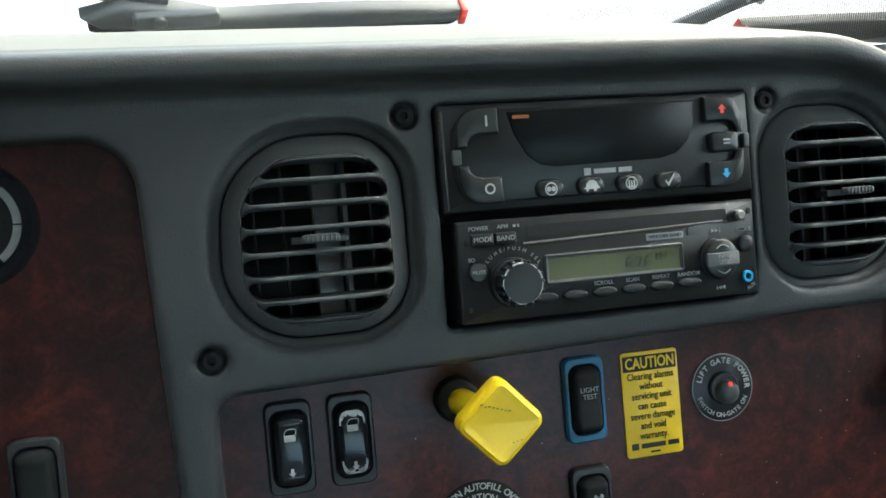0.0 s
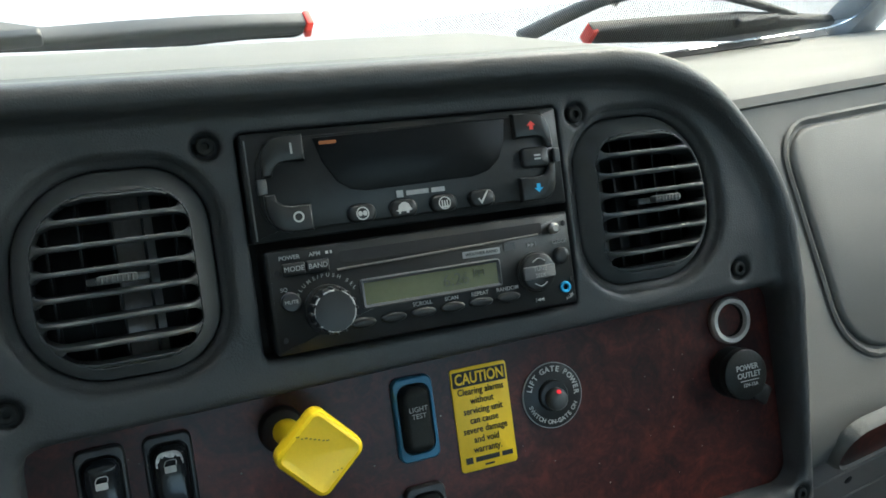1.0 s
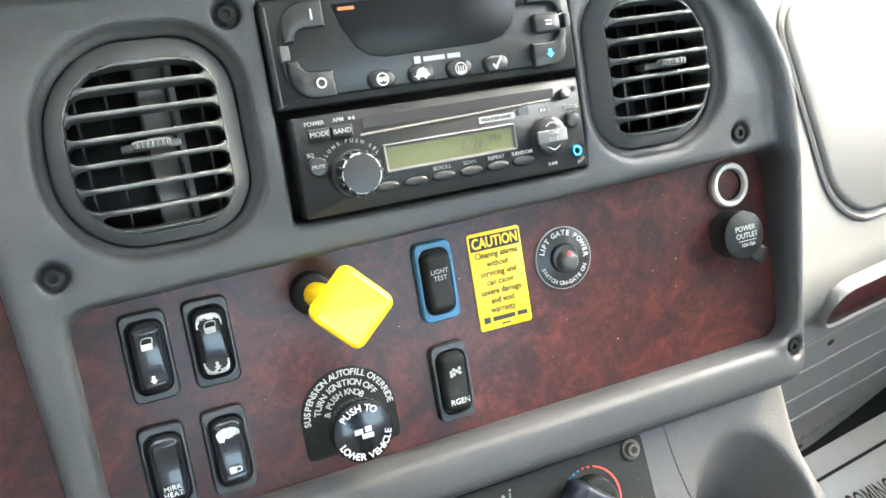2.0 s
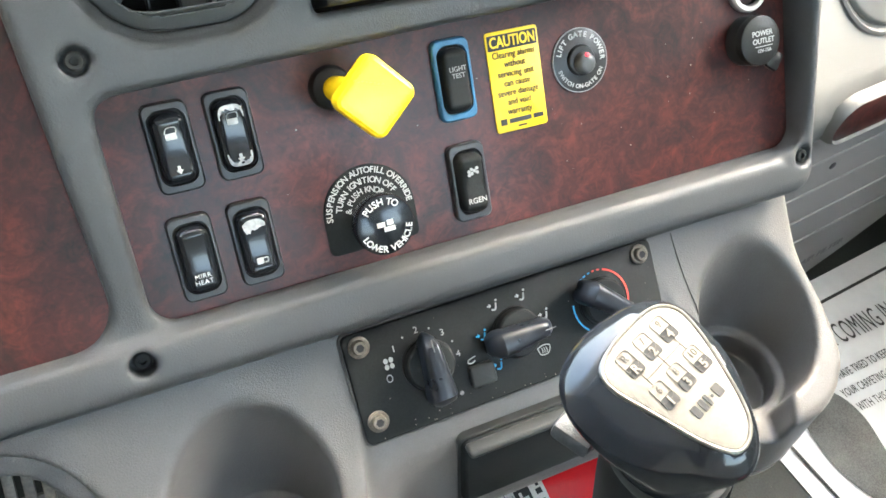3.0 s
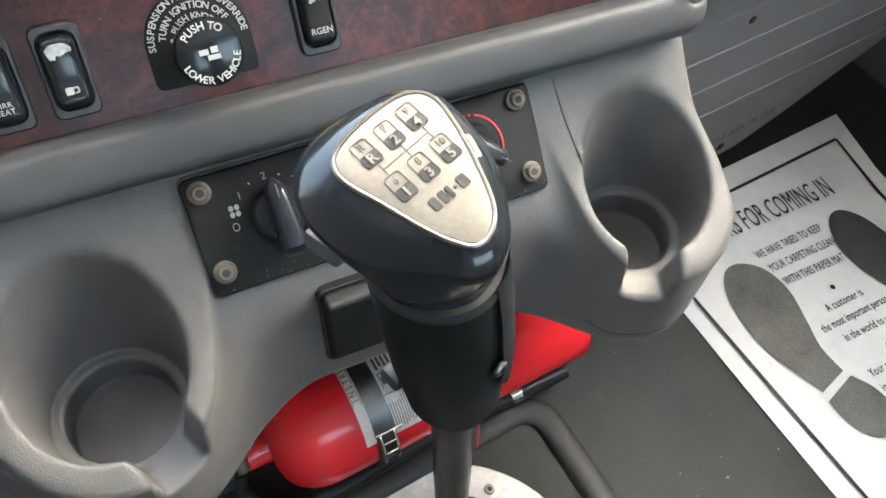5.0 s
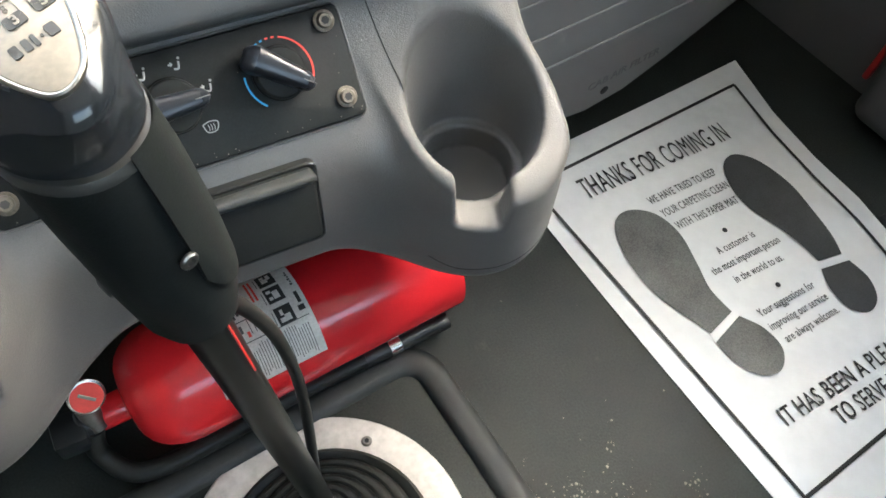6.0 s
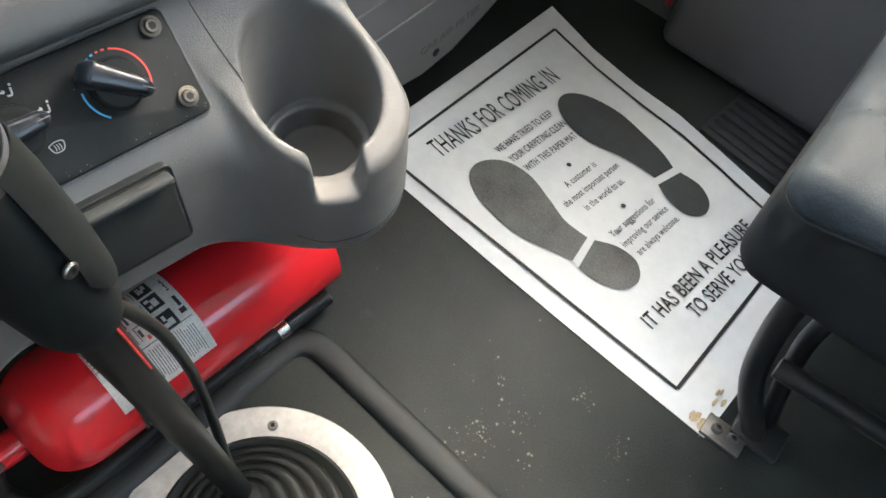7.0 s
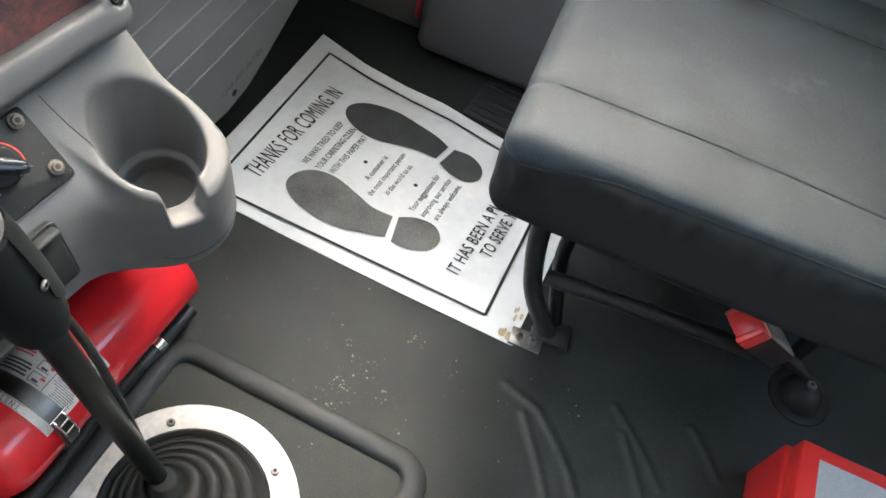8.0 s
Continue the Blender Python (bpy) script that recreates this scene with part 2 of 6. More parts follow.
def thing(name, m, label, category, group="", kind=""):
    ob = new(name)
    ob.empty_display_size = 0.02
    ob.matrix_world = m
    return tagged(ob, label, category, group, kind)


def whole(name, bm, mat, label, category, m=None, group="", kind=""):
    ob = mesh_object(name, bm, mat)
    if m is not None:
        ob.matrix_world = m
    return tagged(ob, label, category, group, kind)


def join(*bms):
    """All the given bmeshes in one."""
    out = bmesh.new()
    for b in bms:
        me = bpy.data.meshes.new("tmp")
        b.to_mesh(me)
        b.free()
        out.from_mesh(me)
        bpy.data.meshes.remove(me)
    return out


def turned(bm, m):
    bmesh.ops.transform(bm, matrix=m, verts=bm.verts)
    return bm


def rrect(cx, cz, w, h, r, n=6):
    """Points of a rounded rectangle; r may be one radius or four (right-top, left-top, left-bottom, right-bottom)."""
    rs = r if isinstance(r, (tuple, list)) else (r,) * 4
    pts = []
    for k, (sx, sz) in enumerate(((1, 1), (-1, 1), (-1, -1), (1, -1))):
        q = max(min(0.0006, w / 4, h / 4), min(rs[k], w / 2 - 1e-5, h / 2 - 1e-5))
        for i in range(n + 1):
            a = math.pi / 2 * (k + i / n)
            pts.append((cx + sx * (w / 2 - q) + q * math.cos(a), cz + sz * (h / 2 - q) + q * math.sin(a)))
    return pts


def oval(cx, cz, a, b, n=32):
    return [(cx + a * math.cos(2 * math.pi * i / n), cz + b * math.sin(2 * math.pi * i / n)) for i in range(n)]


def shrink(pts, d):
    """The polygon moved inwards by d."""
    n, out = len(pts), []
    for i in range(n):
        (x0, y0), (x1, y1), (x2, y2) = pts[i - 1], pts[i], pts[(i + 1) % n]
        a, b = Vector((x1 - x0, y1 - y0)), Vector((x2 - x1, y2 - y1))
        if a.length < 1e-7 or b.length < 1e-7:
            out.append((x1, y1))
            continue
        a.normalize(), b.normalize()
        nx, ny = -(a.y + b.y), a.x + b.x
        ln = math.hypot(nx, ny) or 1
        f = d / max(0.4, ln / 2) / ln
        out.append((x1 + nx * f, y1 + ny * f))
    return out


def loft(rings, cap0=True, cap1=True, closed=True):
    """Skin through rings of the same number of 3D points."""
    bm = bmesh.new()
    rows = [[bm.verts.new(p) for p in r] for r in rings]
    n = len(rows[0])
    for a, b in zip(rows, rows[1:]):
        for i in range(n if closed else n - 1):
            j = (i + 1) % n
            bm.faces.new((a[i], a[j], b[j], b[i]))
    if cap0:
        bm.faces.new(list(reversed(rows[0])))
    if cap1:
        bm.faces.new(rows[-1])
    bmesh.ops.recalc_face_normals(bm, faces=bm.faces)
    return bm


def slab(pts, front, back, bevel=0.0006):
    """A plate of the outline pts (x, z), from the depth front (towards -y) to back, with a rounded front edge."""
    b = bevel
    rings = [[(x, back, z) for x, z in pts], [(x, front + b, z) for x, z in pts]]
    if b > 0:
        for k in (0.3, 1.0):
            rings.append([(x, front + b * (1 - k) ** 2 * 0.9, z) for x, z in shrink(pts, b * k)])
    return loft(rings)


def rbox(c, s, r=0.002, seg=2):
    """A box round the centre c of the sizes s with rounded edges."""
    bm = bmesh.new()
    bmesh.ops.create_cube(bm, size=1)
    bmesh.ops.scale(bm, vec=s, verts=bm.verts)
    bmesh.ops.translate(bm, vec=c, verts=bm.verts)
    if r > 0:
        bmesh.ops.bevel(bm, geom=bm.edges[:], offset=r, segments=seg, profile=0.5, affect="EDGES")
    return bm


def lathe(profile, n=32, m=None):
    """A body turned round z from (radius, height) pairs."""
    rings = [[(r * math.cos(2 * math.pi * i / n), r * math.sin(2 * math.pi * i / n), h) for i in range(n)] for r, h in profile]
    bm = loft(rings)
    return turned(bm, m) if m is not None else bm


FACE = pose(0, 0, 0, 90)  # turns z (height) towards the viewer, -y


def tube(points, r, n=14, caps=True):
    """A pipe along a line of points, smoothed by Catmull-Rom."""
    P = [Vector(p) for p in points]
    line = []
    for i in range(len(P) - 1):
        a, b, c, d = P[max(i - 1, 0)], P[i], P[i + 1], P[min(i + 2, len(P) - 1)]
        steps = 8 if len(P) > 2 else 1
        for k in range(steps):
            t = k / steps
            line.append(0.5 * (2 * b + (c - a) * t + (2 * a - 5 * b + 4 * c - d) * t * t + (3 * b - a - 3 * c + d) * t ** 3))
    line.append(P[-1])
    rings, up = [], None
    for i, p in enumerate(line):
        way = (line[min(i + 1, len(line) - 1)] - line[max(i - 1, 0)]).normalized()
        if up is None:
            up = way.orthogonal().normalized()
        up = (up - way * up.dot(way)).normalized()
        side = way.cross(up)
        rad = r[0] + (r[1] - r[0]) * i / (len(line) - 1) if isinstance(r, tuple) else r
        rings.append([p + rad * (math.cos(2 * math.pi * k / n) * up + math.sin(2 * math.pi * k / n) * side) for k in range(n)])
    return loft(rings, caps, caps)


def text_bm(s, size, wide=1.0, bold=0.0, align="CENTER", thick=0.00015, gap=1.0, line=1.0):
    """Lettering in the xy plane, cut as thin solid letters."""
    cu = bpy.data.curves.new("t", "FONT")
    cu.body, cu.size, cu.align_x, cu.align_y = s, size, align, "CENTER"
    cu.extrude, cu.offset, cu.resolution_u, cu.space_character, cu.space_line = thick, bold * size, 3, gap, line
    ob = bpy.data.objects.new("t", cu)
    scene.collection.objects.link(ob)
    dg = bpy.context.evaluated_depsgraph_get()
    me = bpy.data.meshes.new_from_object(ob.evaluated_get(dg))
    bm = bmesh.new()
    bm.from_mesh(me)
    bpy.data.objects.remove(ob)
    bpy.data.curves.remove(cu)
    bpy.data.meshes.remove(me)
    if wide != 1.0:
        bmesh.ops.scale(bm, vec=(wide, 1, 1), verts=bm.verts)
    return bm


def text_on(s, size, x, y, z, turn=0.0, **kw):
    """Lettering on a face that looks along -y, at x, z and the depth y."""
    return turned(text_bm(s, size, **kw), pose(x, y, z) @ FACE @ pose(0, 0, 0, 0, 0, turn))


def arc_text(s, size, cx, y, cz, r, mid, step, bold=0.02, inward=False):
    """Letters on a circle round (cx, cz): mid is the angle of the middle of the line, step the mean degrees of a letter, set by each letter's own width."""
    wide = [{"I": 0.48, "J": 0.8, "L": 0.9, "F": 0.9, "E": 0.95, " ": 0.62, "M": 1.25, "W": 1.3, "O": 1.15, "-": 0.6, "&": 1.1, "/": 0.6}.get(ch, 1.05) for ch in s]
    unit, run, out = step * len(s) / sum(wide), 0.0, []
    for ch, w in zip(s, wide):
        way = (run + w / 2 - sum(wide) / 2) * unit
        run += w
        if ch == " ":
            continue
        a = mid + (way if inward else -way)
        p = radians(a)
        out.append(text_on(ch, size, cx + r * math.cos(p), y, cz + r * math.sin(p), turn=a + 90 if inward else a - 90, bold=bold))
    return join(*out)


def bars(rows, y):
    """Thin bars (x, z, width, height) on a face that looks along -y: writing too small to read."""
    return join(*[slab([(x - w / 2, z - h / 2), (x + w / 2, z - h / 2), (x + w / 2, z + h / 2), (x - w / 2, z + h / 2)][::1], y, y + 0.0004, 0) for x, z, w, h in rows])


def surface(axis_x, axis_y, axis_z, field):
    """The zero surface of a field on a grid, as vertices and quads (inside is negative)."""
    X, Y, Z = np.meshgrid(axis_x, axis_y, axis_z, indexing="ij")
    v = field(X.astype(np.float32), Y.astype(np.float32), Z.astype(np.float32))
    s = v < 0
    nx, ny, nz = v.shape
    cnt = np.zeros((nx - 1, ny - 1, nz - 1), np.int8)
    for i in (0, 1):
        for j in (0, 1):
            for k in (0, 1):
                cnt += s[i:nx - 1 + i, j:ny - 1 + j, k:nz - 1 + k]
    ci, cj, ck = np.nonzero((cnt > 0) & (cnt < 8))
    ids = -np.ones(cnt.shape, np.int64)
    ids[ci, cj, ck] = np.arange(len(ci))
    pos, num = np.zeros((len(ci), 3)), np.zeros(len(ci))
    ax = (axis_x, axis_y, axis_z)
    corners = [(i, j, k) for i in (0, 1) for j in (0, 1) for k in (0, 1)]
    for a in corners:
        for d in range(3):
            if a[d]:
                continue
            b = list(a)
            b[d] = 1
            va, vb = v[ci + a[0], cj + a[1], ck + a[2]], v[ci + b[0], cj + b[1], ck + b[2]]
            cross = (va < 0) != (vb < 0)
            t = np.where(cross, va / np.where(cross, va - vb, 1), 0)
            pa = np.stack([ax[0][ci + a[0]], ax[1][cj + a[1]], ax[2][ck + a[2]]], 1)
            pb = np.stack([ax[0][ci + b[0]], ax[1][cj + b[1]], ax[2][ck + b[2]]], 1)
            pos += np.where(cross[:, None], pa + (pb - pa) * t[:, None], 0)
            num += cross
    pos /= num[:, None]
    quads = []
    for d in range(3):
        lo, hi = [slice(None)] * 3, [slice(None)] * 3
        lo[d], hi[d] = slice(0, -1), slice(1, None)
        change = s[tuple(lo)] != s[tuple(hi)]
        e, f = [q for q in range(3) if q != d]
        idx = np.array(np.nonzero(change))
        ok = (idx[e] > 0) & (idx[f] > 0) & (idx[e] < v.shape[e] - 1) & (idx[f] < v.shape[f] - 1)
        idx = idx[:, ok]
        cells = []
        for de, df in ((-1, -1), (0, -1), (0, 0), (-1, 0)):
            c = idx.copy()
            c[e] += de
            c[f] += df
            cells.append(ids[c[0], c[1], c[2]])
        q = np.stack(cells, 1)
        inside = s[idx[0], idx[1], idx[2]]
        if d == 1:
            inside = ~inside
        q[~inside] = q[~inside][:, ::-1]
        quads.append(q)
    return pos, np.concatenate(quads)


def moulded(name, axes3, field, mat, parent=None):
    """A moulded body from a field, shaded smooth."""
    pos, quads = surface(*axes3, field)
    me = bpy.data.meshes.new(name)
    me.from_pydata(pos.tolist(), [], quads.tolist())
    me.materials.append(mat)
    me.shade_smooth()
    ob = new(name, me)
    if parent is not None:
        ob.parent = parent
    return ob


def smin(a, b, k):
    h = np.clip(0.5 + 0.5 * (b - a) / k, 0, 1)
    return b + (a - b) * h - k * h * (1 - h)


def smax(a, b, k):
    return -smin(-a, -b, k)


def box2(x, z, cx, cz, w, h, r):
    """Distance to a rounded rectangle."""
    qx, qz = np.abs(x - cx) - (w / 2 - r), np.abs(z - cz) - (h / 2 - r)
    return np.hypot(np.maximum(qx, 0), np.maximum(qz, 0)) + np.minimum(np.maximum(qx, qz), 0) - r


def ease(a, b, x):
    t = np.clip((x - a) / (b - a), 0, 1)
    return t * t * (3 - 2 * t)


def steps(lo, hi, h):
    return np.linspace(lo, hi, int(round((hi - lo) / h)) + 1)

# ---- axes of the place ----
DASH = pose(0, 0, 0.6791, -34.69)  # the reclined centre panel: x right, y into the dash, z up the panel
TRUCK = pose(0, 0, 0, 0, 0, 9.0)  # the cab stands turned a little against the panel
YAW = pose(0.5, 0, 0, 0, 0, 7.0) @ pose(-0.5, 0, 0)
STRUCT = "structure"


# ---- cab shell ----
def wall_with_hole(w, h, t, hole=None):
    """A wall in the xz plane from (0, 0) to (w, h), t thick towards +y, with one rectangular opening."""
    if not hole:
        return rbox((w / 2, t / 2, h / 2), (w, t, h), 0)
    x0, z0, x1, z1 = hole
    bits = [rbox((w / 2, t / 2, z0 / 2), (w, t, z0), 0), rbox((w / 2, t / 2, (z1 + h) / 2), (w, t, h - z1), 0),
            rbox((x0 / 2, t / 2, (z0 + z1) / 2), (x0, t, z1 - z0), 0), rbox(((x1 + w) / 2, t / 2, (z0 + z1) / 2), (w - x1, t, z1 - z0), 0)]
    return join(*bits)


def build_shell():
    ground = bmesh.new()
    bmesh.ops.create_grid(ground, x_segments=2, y_segments=2, size=400)
    whole("ground", ground, SNOW, "pale bright concrete yard under overcast sky", "ground", pose(0, 0, -1.25), kind=STRUCT)
    fl = bmesh.new()
    bmesh.ops.create_grid(fl, x_segments=280, y_segments=270, size=0.5)
    folds = (((0.497, -0.620), (0.488, -0.678), (0.457, -0.720), (0.425, -0.757), (0.402, -0.775)), ((0.470, -0.662), (0.425, -0.705), (0.373, -0.748)),
             ((0.560, -0.772), (0.540, -0.800), (0.512, -0.838), (0.480, -0.874)), ((0.526, -0.798), (0.485, -0.832), (0.446, -0.862)), ((0.598, -0.885), (0.572, -0.915), (0.546, -0.940)))
    for v in fl.verts:
        x, y = float(np.interp(v.co.x, (-0.5, -0.1, 0.45, 0.5), (-1.15, 0.3, 0.7, 1.15))), float(np.interp(v.co.y, (-0.5, -0.35, 0.2, 0.5), (-1.8, -1.0, -0.55, 0.3)))
        z = 0.004 * noise.noise((x * 5, y * 5, 0)) * min(1, max(0, (-y - 0.62) * 4))
        for line in folds if 0.3 < x < 0.7 and -1.0 < y < -0.55 else ():  # folds in the vinyl behind the hatch
            d = min((Vector((x, y)) - Vector(a).lerp(Vector(b), min(1, max(0, (Vector((x, y)) - Vector(a)).dot(Vector(b) - Vector(a)) / (Vector(b) - Vector(a)).length_squared)))).length for a, b in zip(line, line[1:]))
            z += 0.0030 * math.exp(-(d / 0.0064) ** 2)
        v.co = (x, y, z)
    whole("floor", fl, FLOOR, "charcoal textured vinyl cab floor with crumbs", "floor", kind=STRUCT)
    whole("floor_pan", rbox((0.0, -0.75, -0.03), (2.3, 2.1, 0.04), 0), BLACKMAT, "steel floor pan below the vinyl", "floor", kind=STRUCT)
    # toe board, firewall, rear wall, roof
    toe = rbox((0.0, 0.0, 0.0), (2.3, 0.03, 0.55), 0)
    whole("wall_firewall", toe, BLACKMAT, "black insulated firewall below the dash", "wall", pose(0.0, 0.33, 0.17, -35, 0, 0), kind=STRUCT)
    whole("wall_cowl", rbox((0, 0.45, 0.40), (2.1, 0.03, 0.26), 0), CAVITY, "dark cowl behind the dash", "wall", TRUCK, kind=STRUCT)
    # unseen rear wall; its opening is added and sized for fill light
    whole("wall_rear", wall_with_hole(2.1, 1.75, 0.04, (0.62, 1.00, 1.95, 1.50)), LINER, "pale unseen rear wall with an opening added to let fill light in", "wall", TRUCK @ pose(-1.05, -1.75, -0.02), kind=STRUCT)
    # out of view; its white underside serves as a reflector for the floor
    whole("ceiling", rbox((0, -0.75, 1.72), (2.2, 2.1, 0.04), 0), HEADLINER, "unseen cab ceiling, made white to bounce light down", "ceiling", TRUCK, kind=STRUCT)
    d = wall_with_hole(2.0, 1.75, 0.05, (0.85, 0.92, 1.97, 1.55))
    door = whole("door_1", d, DOOR, "grey moulded plastic cab door, closed", "door", TRUCK @ pose(1.10, -1.72, -0.02, 0, 0, 90), kind=STRUCT)
    for y0, y1, p in ((-0.66, -0.29, 0.075), (-1.04, -0.67, 0.070)):
        panel = rbox(((y0 + y1) / 2 + 1.72, 0.05 + p / 2, 0.36), (y1 - y0, p, 0.66), 0.024, 4)
        for v in panel.verts:
            v.co.y -= 0.05 * max(0.0, v.co.z - 0.05) * (v.co.y > 0.07)  # it leans outwards as it rises
        part("lower_panel", panel, DOOR, door, "grey moulded door panel")
    part("reflector", rbox((1.452, 0.056, 0.20), (0.010, 0.012, 0.30), 0.003), REDPL, door, "thin red reflector strip")
    g = whole("window_1", rbox((1.41, 0.025, 1.235), (1.12, 0.006, 0.63), 0), GLASS, "clear side window glass", "window", TRUCK @ pose(1.10, -1.72, -0.02, 0, 0, 90), kind=STRUCT)
    g.visible_shadow = False
    # driver's side, unseen: left without a window to block light from the left
    whole("wall_left", wall_with_hole(2.0, 1.75, 0.05), DOOR, "plain unseen wall that shuts out light from the left", "wall", TRUCK @ pose(-1.02, -1.72, -0.02, 0, 0, 90), kind=STRUCT)
    # windscreen, between the cowl and the roof
    ws = slab(rrect(0, 0.54, 2.36, 1.12, 0.08), 0, 0.006, 0)
    W = TRUCK @ pose(0.03, 0.44, 0.55, 27)
    g = whole("window_3", ws, GLASS, "clear raked windscreen glass", "windscreen", W, kind=STRUCT)
    g.visible_shadow = False
    fr = slab(rrect(0, 0.055, 2.34, 0.11, 0.01), -0.0012, -0.0008, 0)
    whole("trim_frit", fr, FRIT, "black dotted border along the windscreen base", "windscreen border", W, kind=STRUCT)
    for x in (-1.20, 1.20):
        whole("trim_pillar", rbox((x, 0.02, 0.56), (0.09, 0.07, 1.25), 0.02), LINER, "pale trimmed windscreen pillar", "pillar", W, kind=STRUCT)
    whole("trim_header", rbox((0, 0.02, 1.16), (2.4, 0.12, 0.10), 0.02), LINER, "pale trim above the windscreen", "trim", W, kind=STRUCT)


build_shell()


# ---- dashboard ----
def vent_outline(x, z, cx, cz, s):
    """Rounded-square seat of a vent: its outer upper corner is rounder; s is -1 for the one whose round side is left."""
    u = (x - cx) * s
    lean = 0.10 * np.maximum(z - cz, 0) * (u > 0)
    return box2(u + lean, z - cz, 0, 0, 0.0945, 0.1030, np.where(u > 0, 0.040, 0.030))


def dash_field(x, y, z, top_only=False):
    yf = 0.02 * np.clip((-z - 0.03) / 0.2, 0, 1)
    up = z - 0.30 * np.clip(y, 0, 0.22) + 0.9 * np.clip(y - 0.26, 0, 1)
    # outline: open to the left, round at the upper right, its right side leaning inwards towards the top
    side = x + 0.11 * np.clip(z + 0.08, 0, 0.12)
    q = box2(side, up, -0.17, -0.078, 1.07, 0.350, 0.130)
    low = box2(side, z, -0.17, -0.15, 1.07, 0.206, 0.018)
    out = np.minimum(q, low)
    body = smax(out, yf - y, 0.012)
    wide = 0.012 + 0.007 * ease(0.03, 0.09, z) + 0.018 * ease(-0.19, -0.225, z)
    proud = 0.011 + 0.007 * ease(0.03, 0.09, z)
    rim = smax(np.abs(out + wide * 0.5) - wide * 0.5, yf - proud - y, 0.010)
    d = smin(body, rim, 0.014)
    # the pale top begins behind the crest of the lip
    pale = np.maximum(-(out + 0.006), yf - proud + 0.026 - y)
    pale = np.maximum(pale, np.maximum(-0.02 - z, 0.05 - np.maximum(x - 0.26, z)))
    # openings
    top = -0.083 + 0.012 * np.clip((x + 0.13) / 0.5, 0, 1)
    wood = smax(box2(x, z, 0.110, -0.118, 0.490, 0.200, 0.016), z - top, 0.016)
    d = smax(d, -wood, 0.006)
    left = smax(box2(x - 0.004 * (0.05 - z) / 0.1, z, -0.436, -0.081, 0.542, 0.276, 0.028), -1.0, 0.01)
    d = smax(d, -left, 0.006)
    unit = box2(x, z, 0.0905, 0.0030, 0.1955, 0.1250, 0.003)
    d = smax(d, -unit, 0.0025)
    for cx, cz, s in ((-0.0755, -0.001, -1), (0.2495, 0.001, 1)):
        v = vent_outline(x, z, cx, cz, s)
        d = smax(d, -np.maximum(v - 0.0075, y - yf - 0.006), 0.007)
        d = smax(d, -(v - 0.0032), 0.003)
    for cx, cz, dy in SCREWS:
        d = smax(d, -np.maximum(np.hypot(x - cx, z - cz) - 0.0075, y - (yf + dy)), 0.003)
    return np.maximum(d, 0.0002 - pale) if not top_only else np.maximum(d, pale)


SCREWS = ((-0.023, 0.060, 0.006), (0.2025, 0.059, 0.006), (0.3165, -0.056, 0.006), (-0.135, -0.062, 0.006), (-0.147, -0.2345, 0.004), (0.3535, -0.2255, -0.004))  # place and depth of each recess
dashboard = thing("dashboard", DASH, "dark grey moulded truck dashboard with burl wood inserts", "dashboard")
ys = np.concatenate([steps(-0.045, 0.075, 0.0024), steps(0.082, 0.45, 0.012)])
grid = (steps(-0.62, 0.40, 0.0024), ys, steps(-0.29, 0.21, 0.0024))
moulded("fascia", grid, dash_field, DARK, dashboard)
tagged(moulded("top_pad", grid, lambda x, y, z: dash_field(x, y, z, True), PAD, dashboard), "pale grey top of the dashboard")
part("wood_insert", slab(rrect(0.110, -0.145, 0.52, 0.17, 0.01), 0.0275, 0.032, 0.0), WOOD, dashboard, "glossy red-brown burl wood insert")
part("wood_insert", slab(rrect(-0.44, -0.076, 0.58, 0.30, 0.01), 0.0215, 0.026, 0.0), WOOD, dashboard, "glossy red-brown burl wood insert")
part("radio_recess", rbox((0.0925, 0.06, 0.004), (0.21, 0.06, 0.136), 0), CAVITY, dashboard)


def screw_bm(r=0.0052, h=0.003):
    """A round socket screw head, facing -y."""
    head = lathe([(r, 0.0), (r, h * 0.6), (r * 0.8, h), (r * 0.46, h), (r * 0.44, -h * 0.2), (0.0001, -h * 0.2)], 20)
    return turned(head, FACE)


for sx, sz, dy in SCREWS:
    yy = 0.02 * min(1, max(0, (-sz - 0.03) / 0.2))
    part("screw", turned(screw_bm(), pose(sx, yy + dy - 0.002, sz)), PANEL, dashboard, "black socket-head screw")


# lower console: a sloping face, an upright skirt and two cup holders that bulge out of it, in the world's axes
PODS = ((0.311, 0.303, -0.35), (-0.108, -0.107, 0.42))  # centre of the pod, centre of its recess, turn of its notch


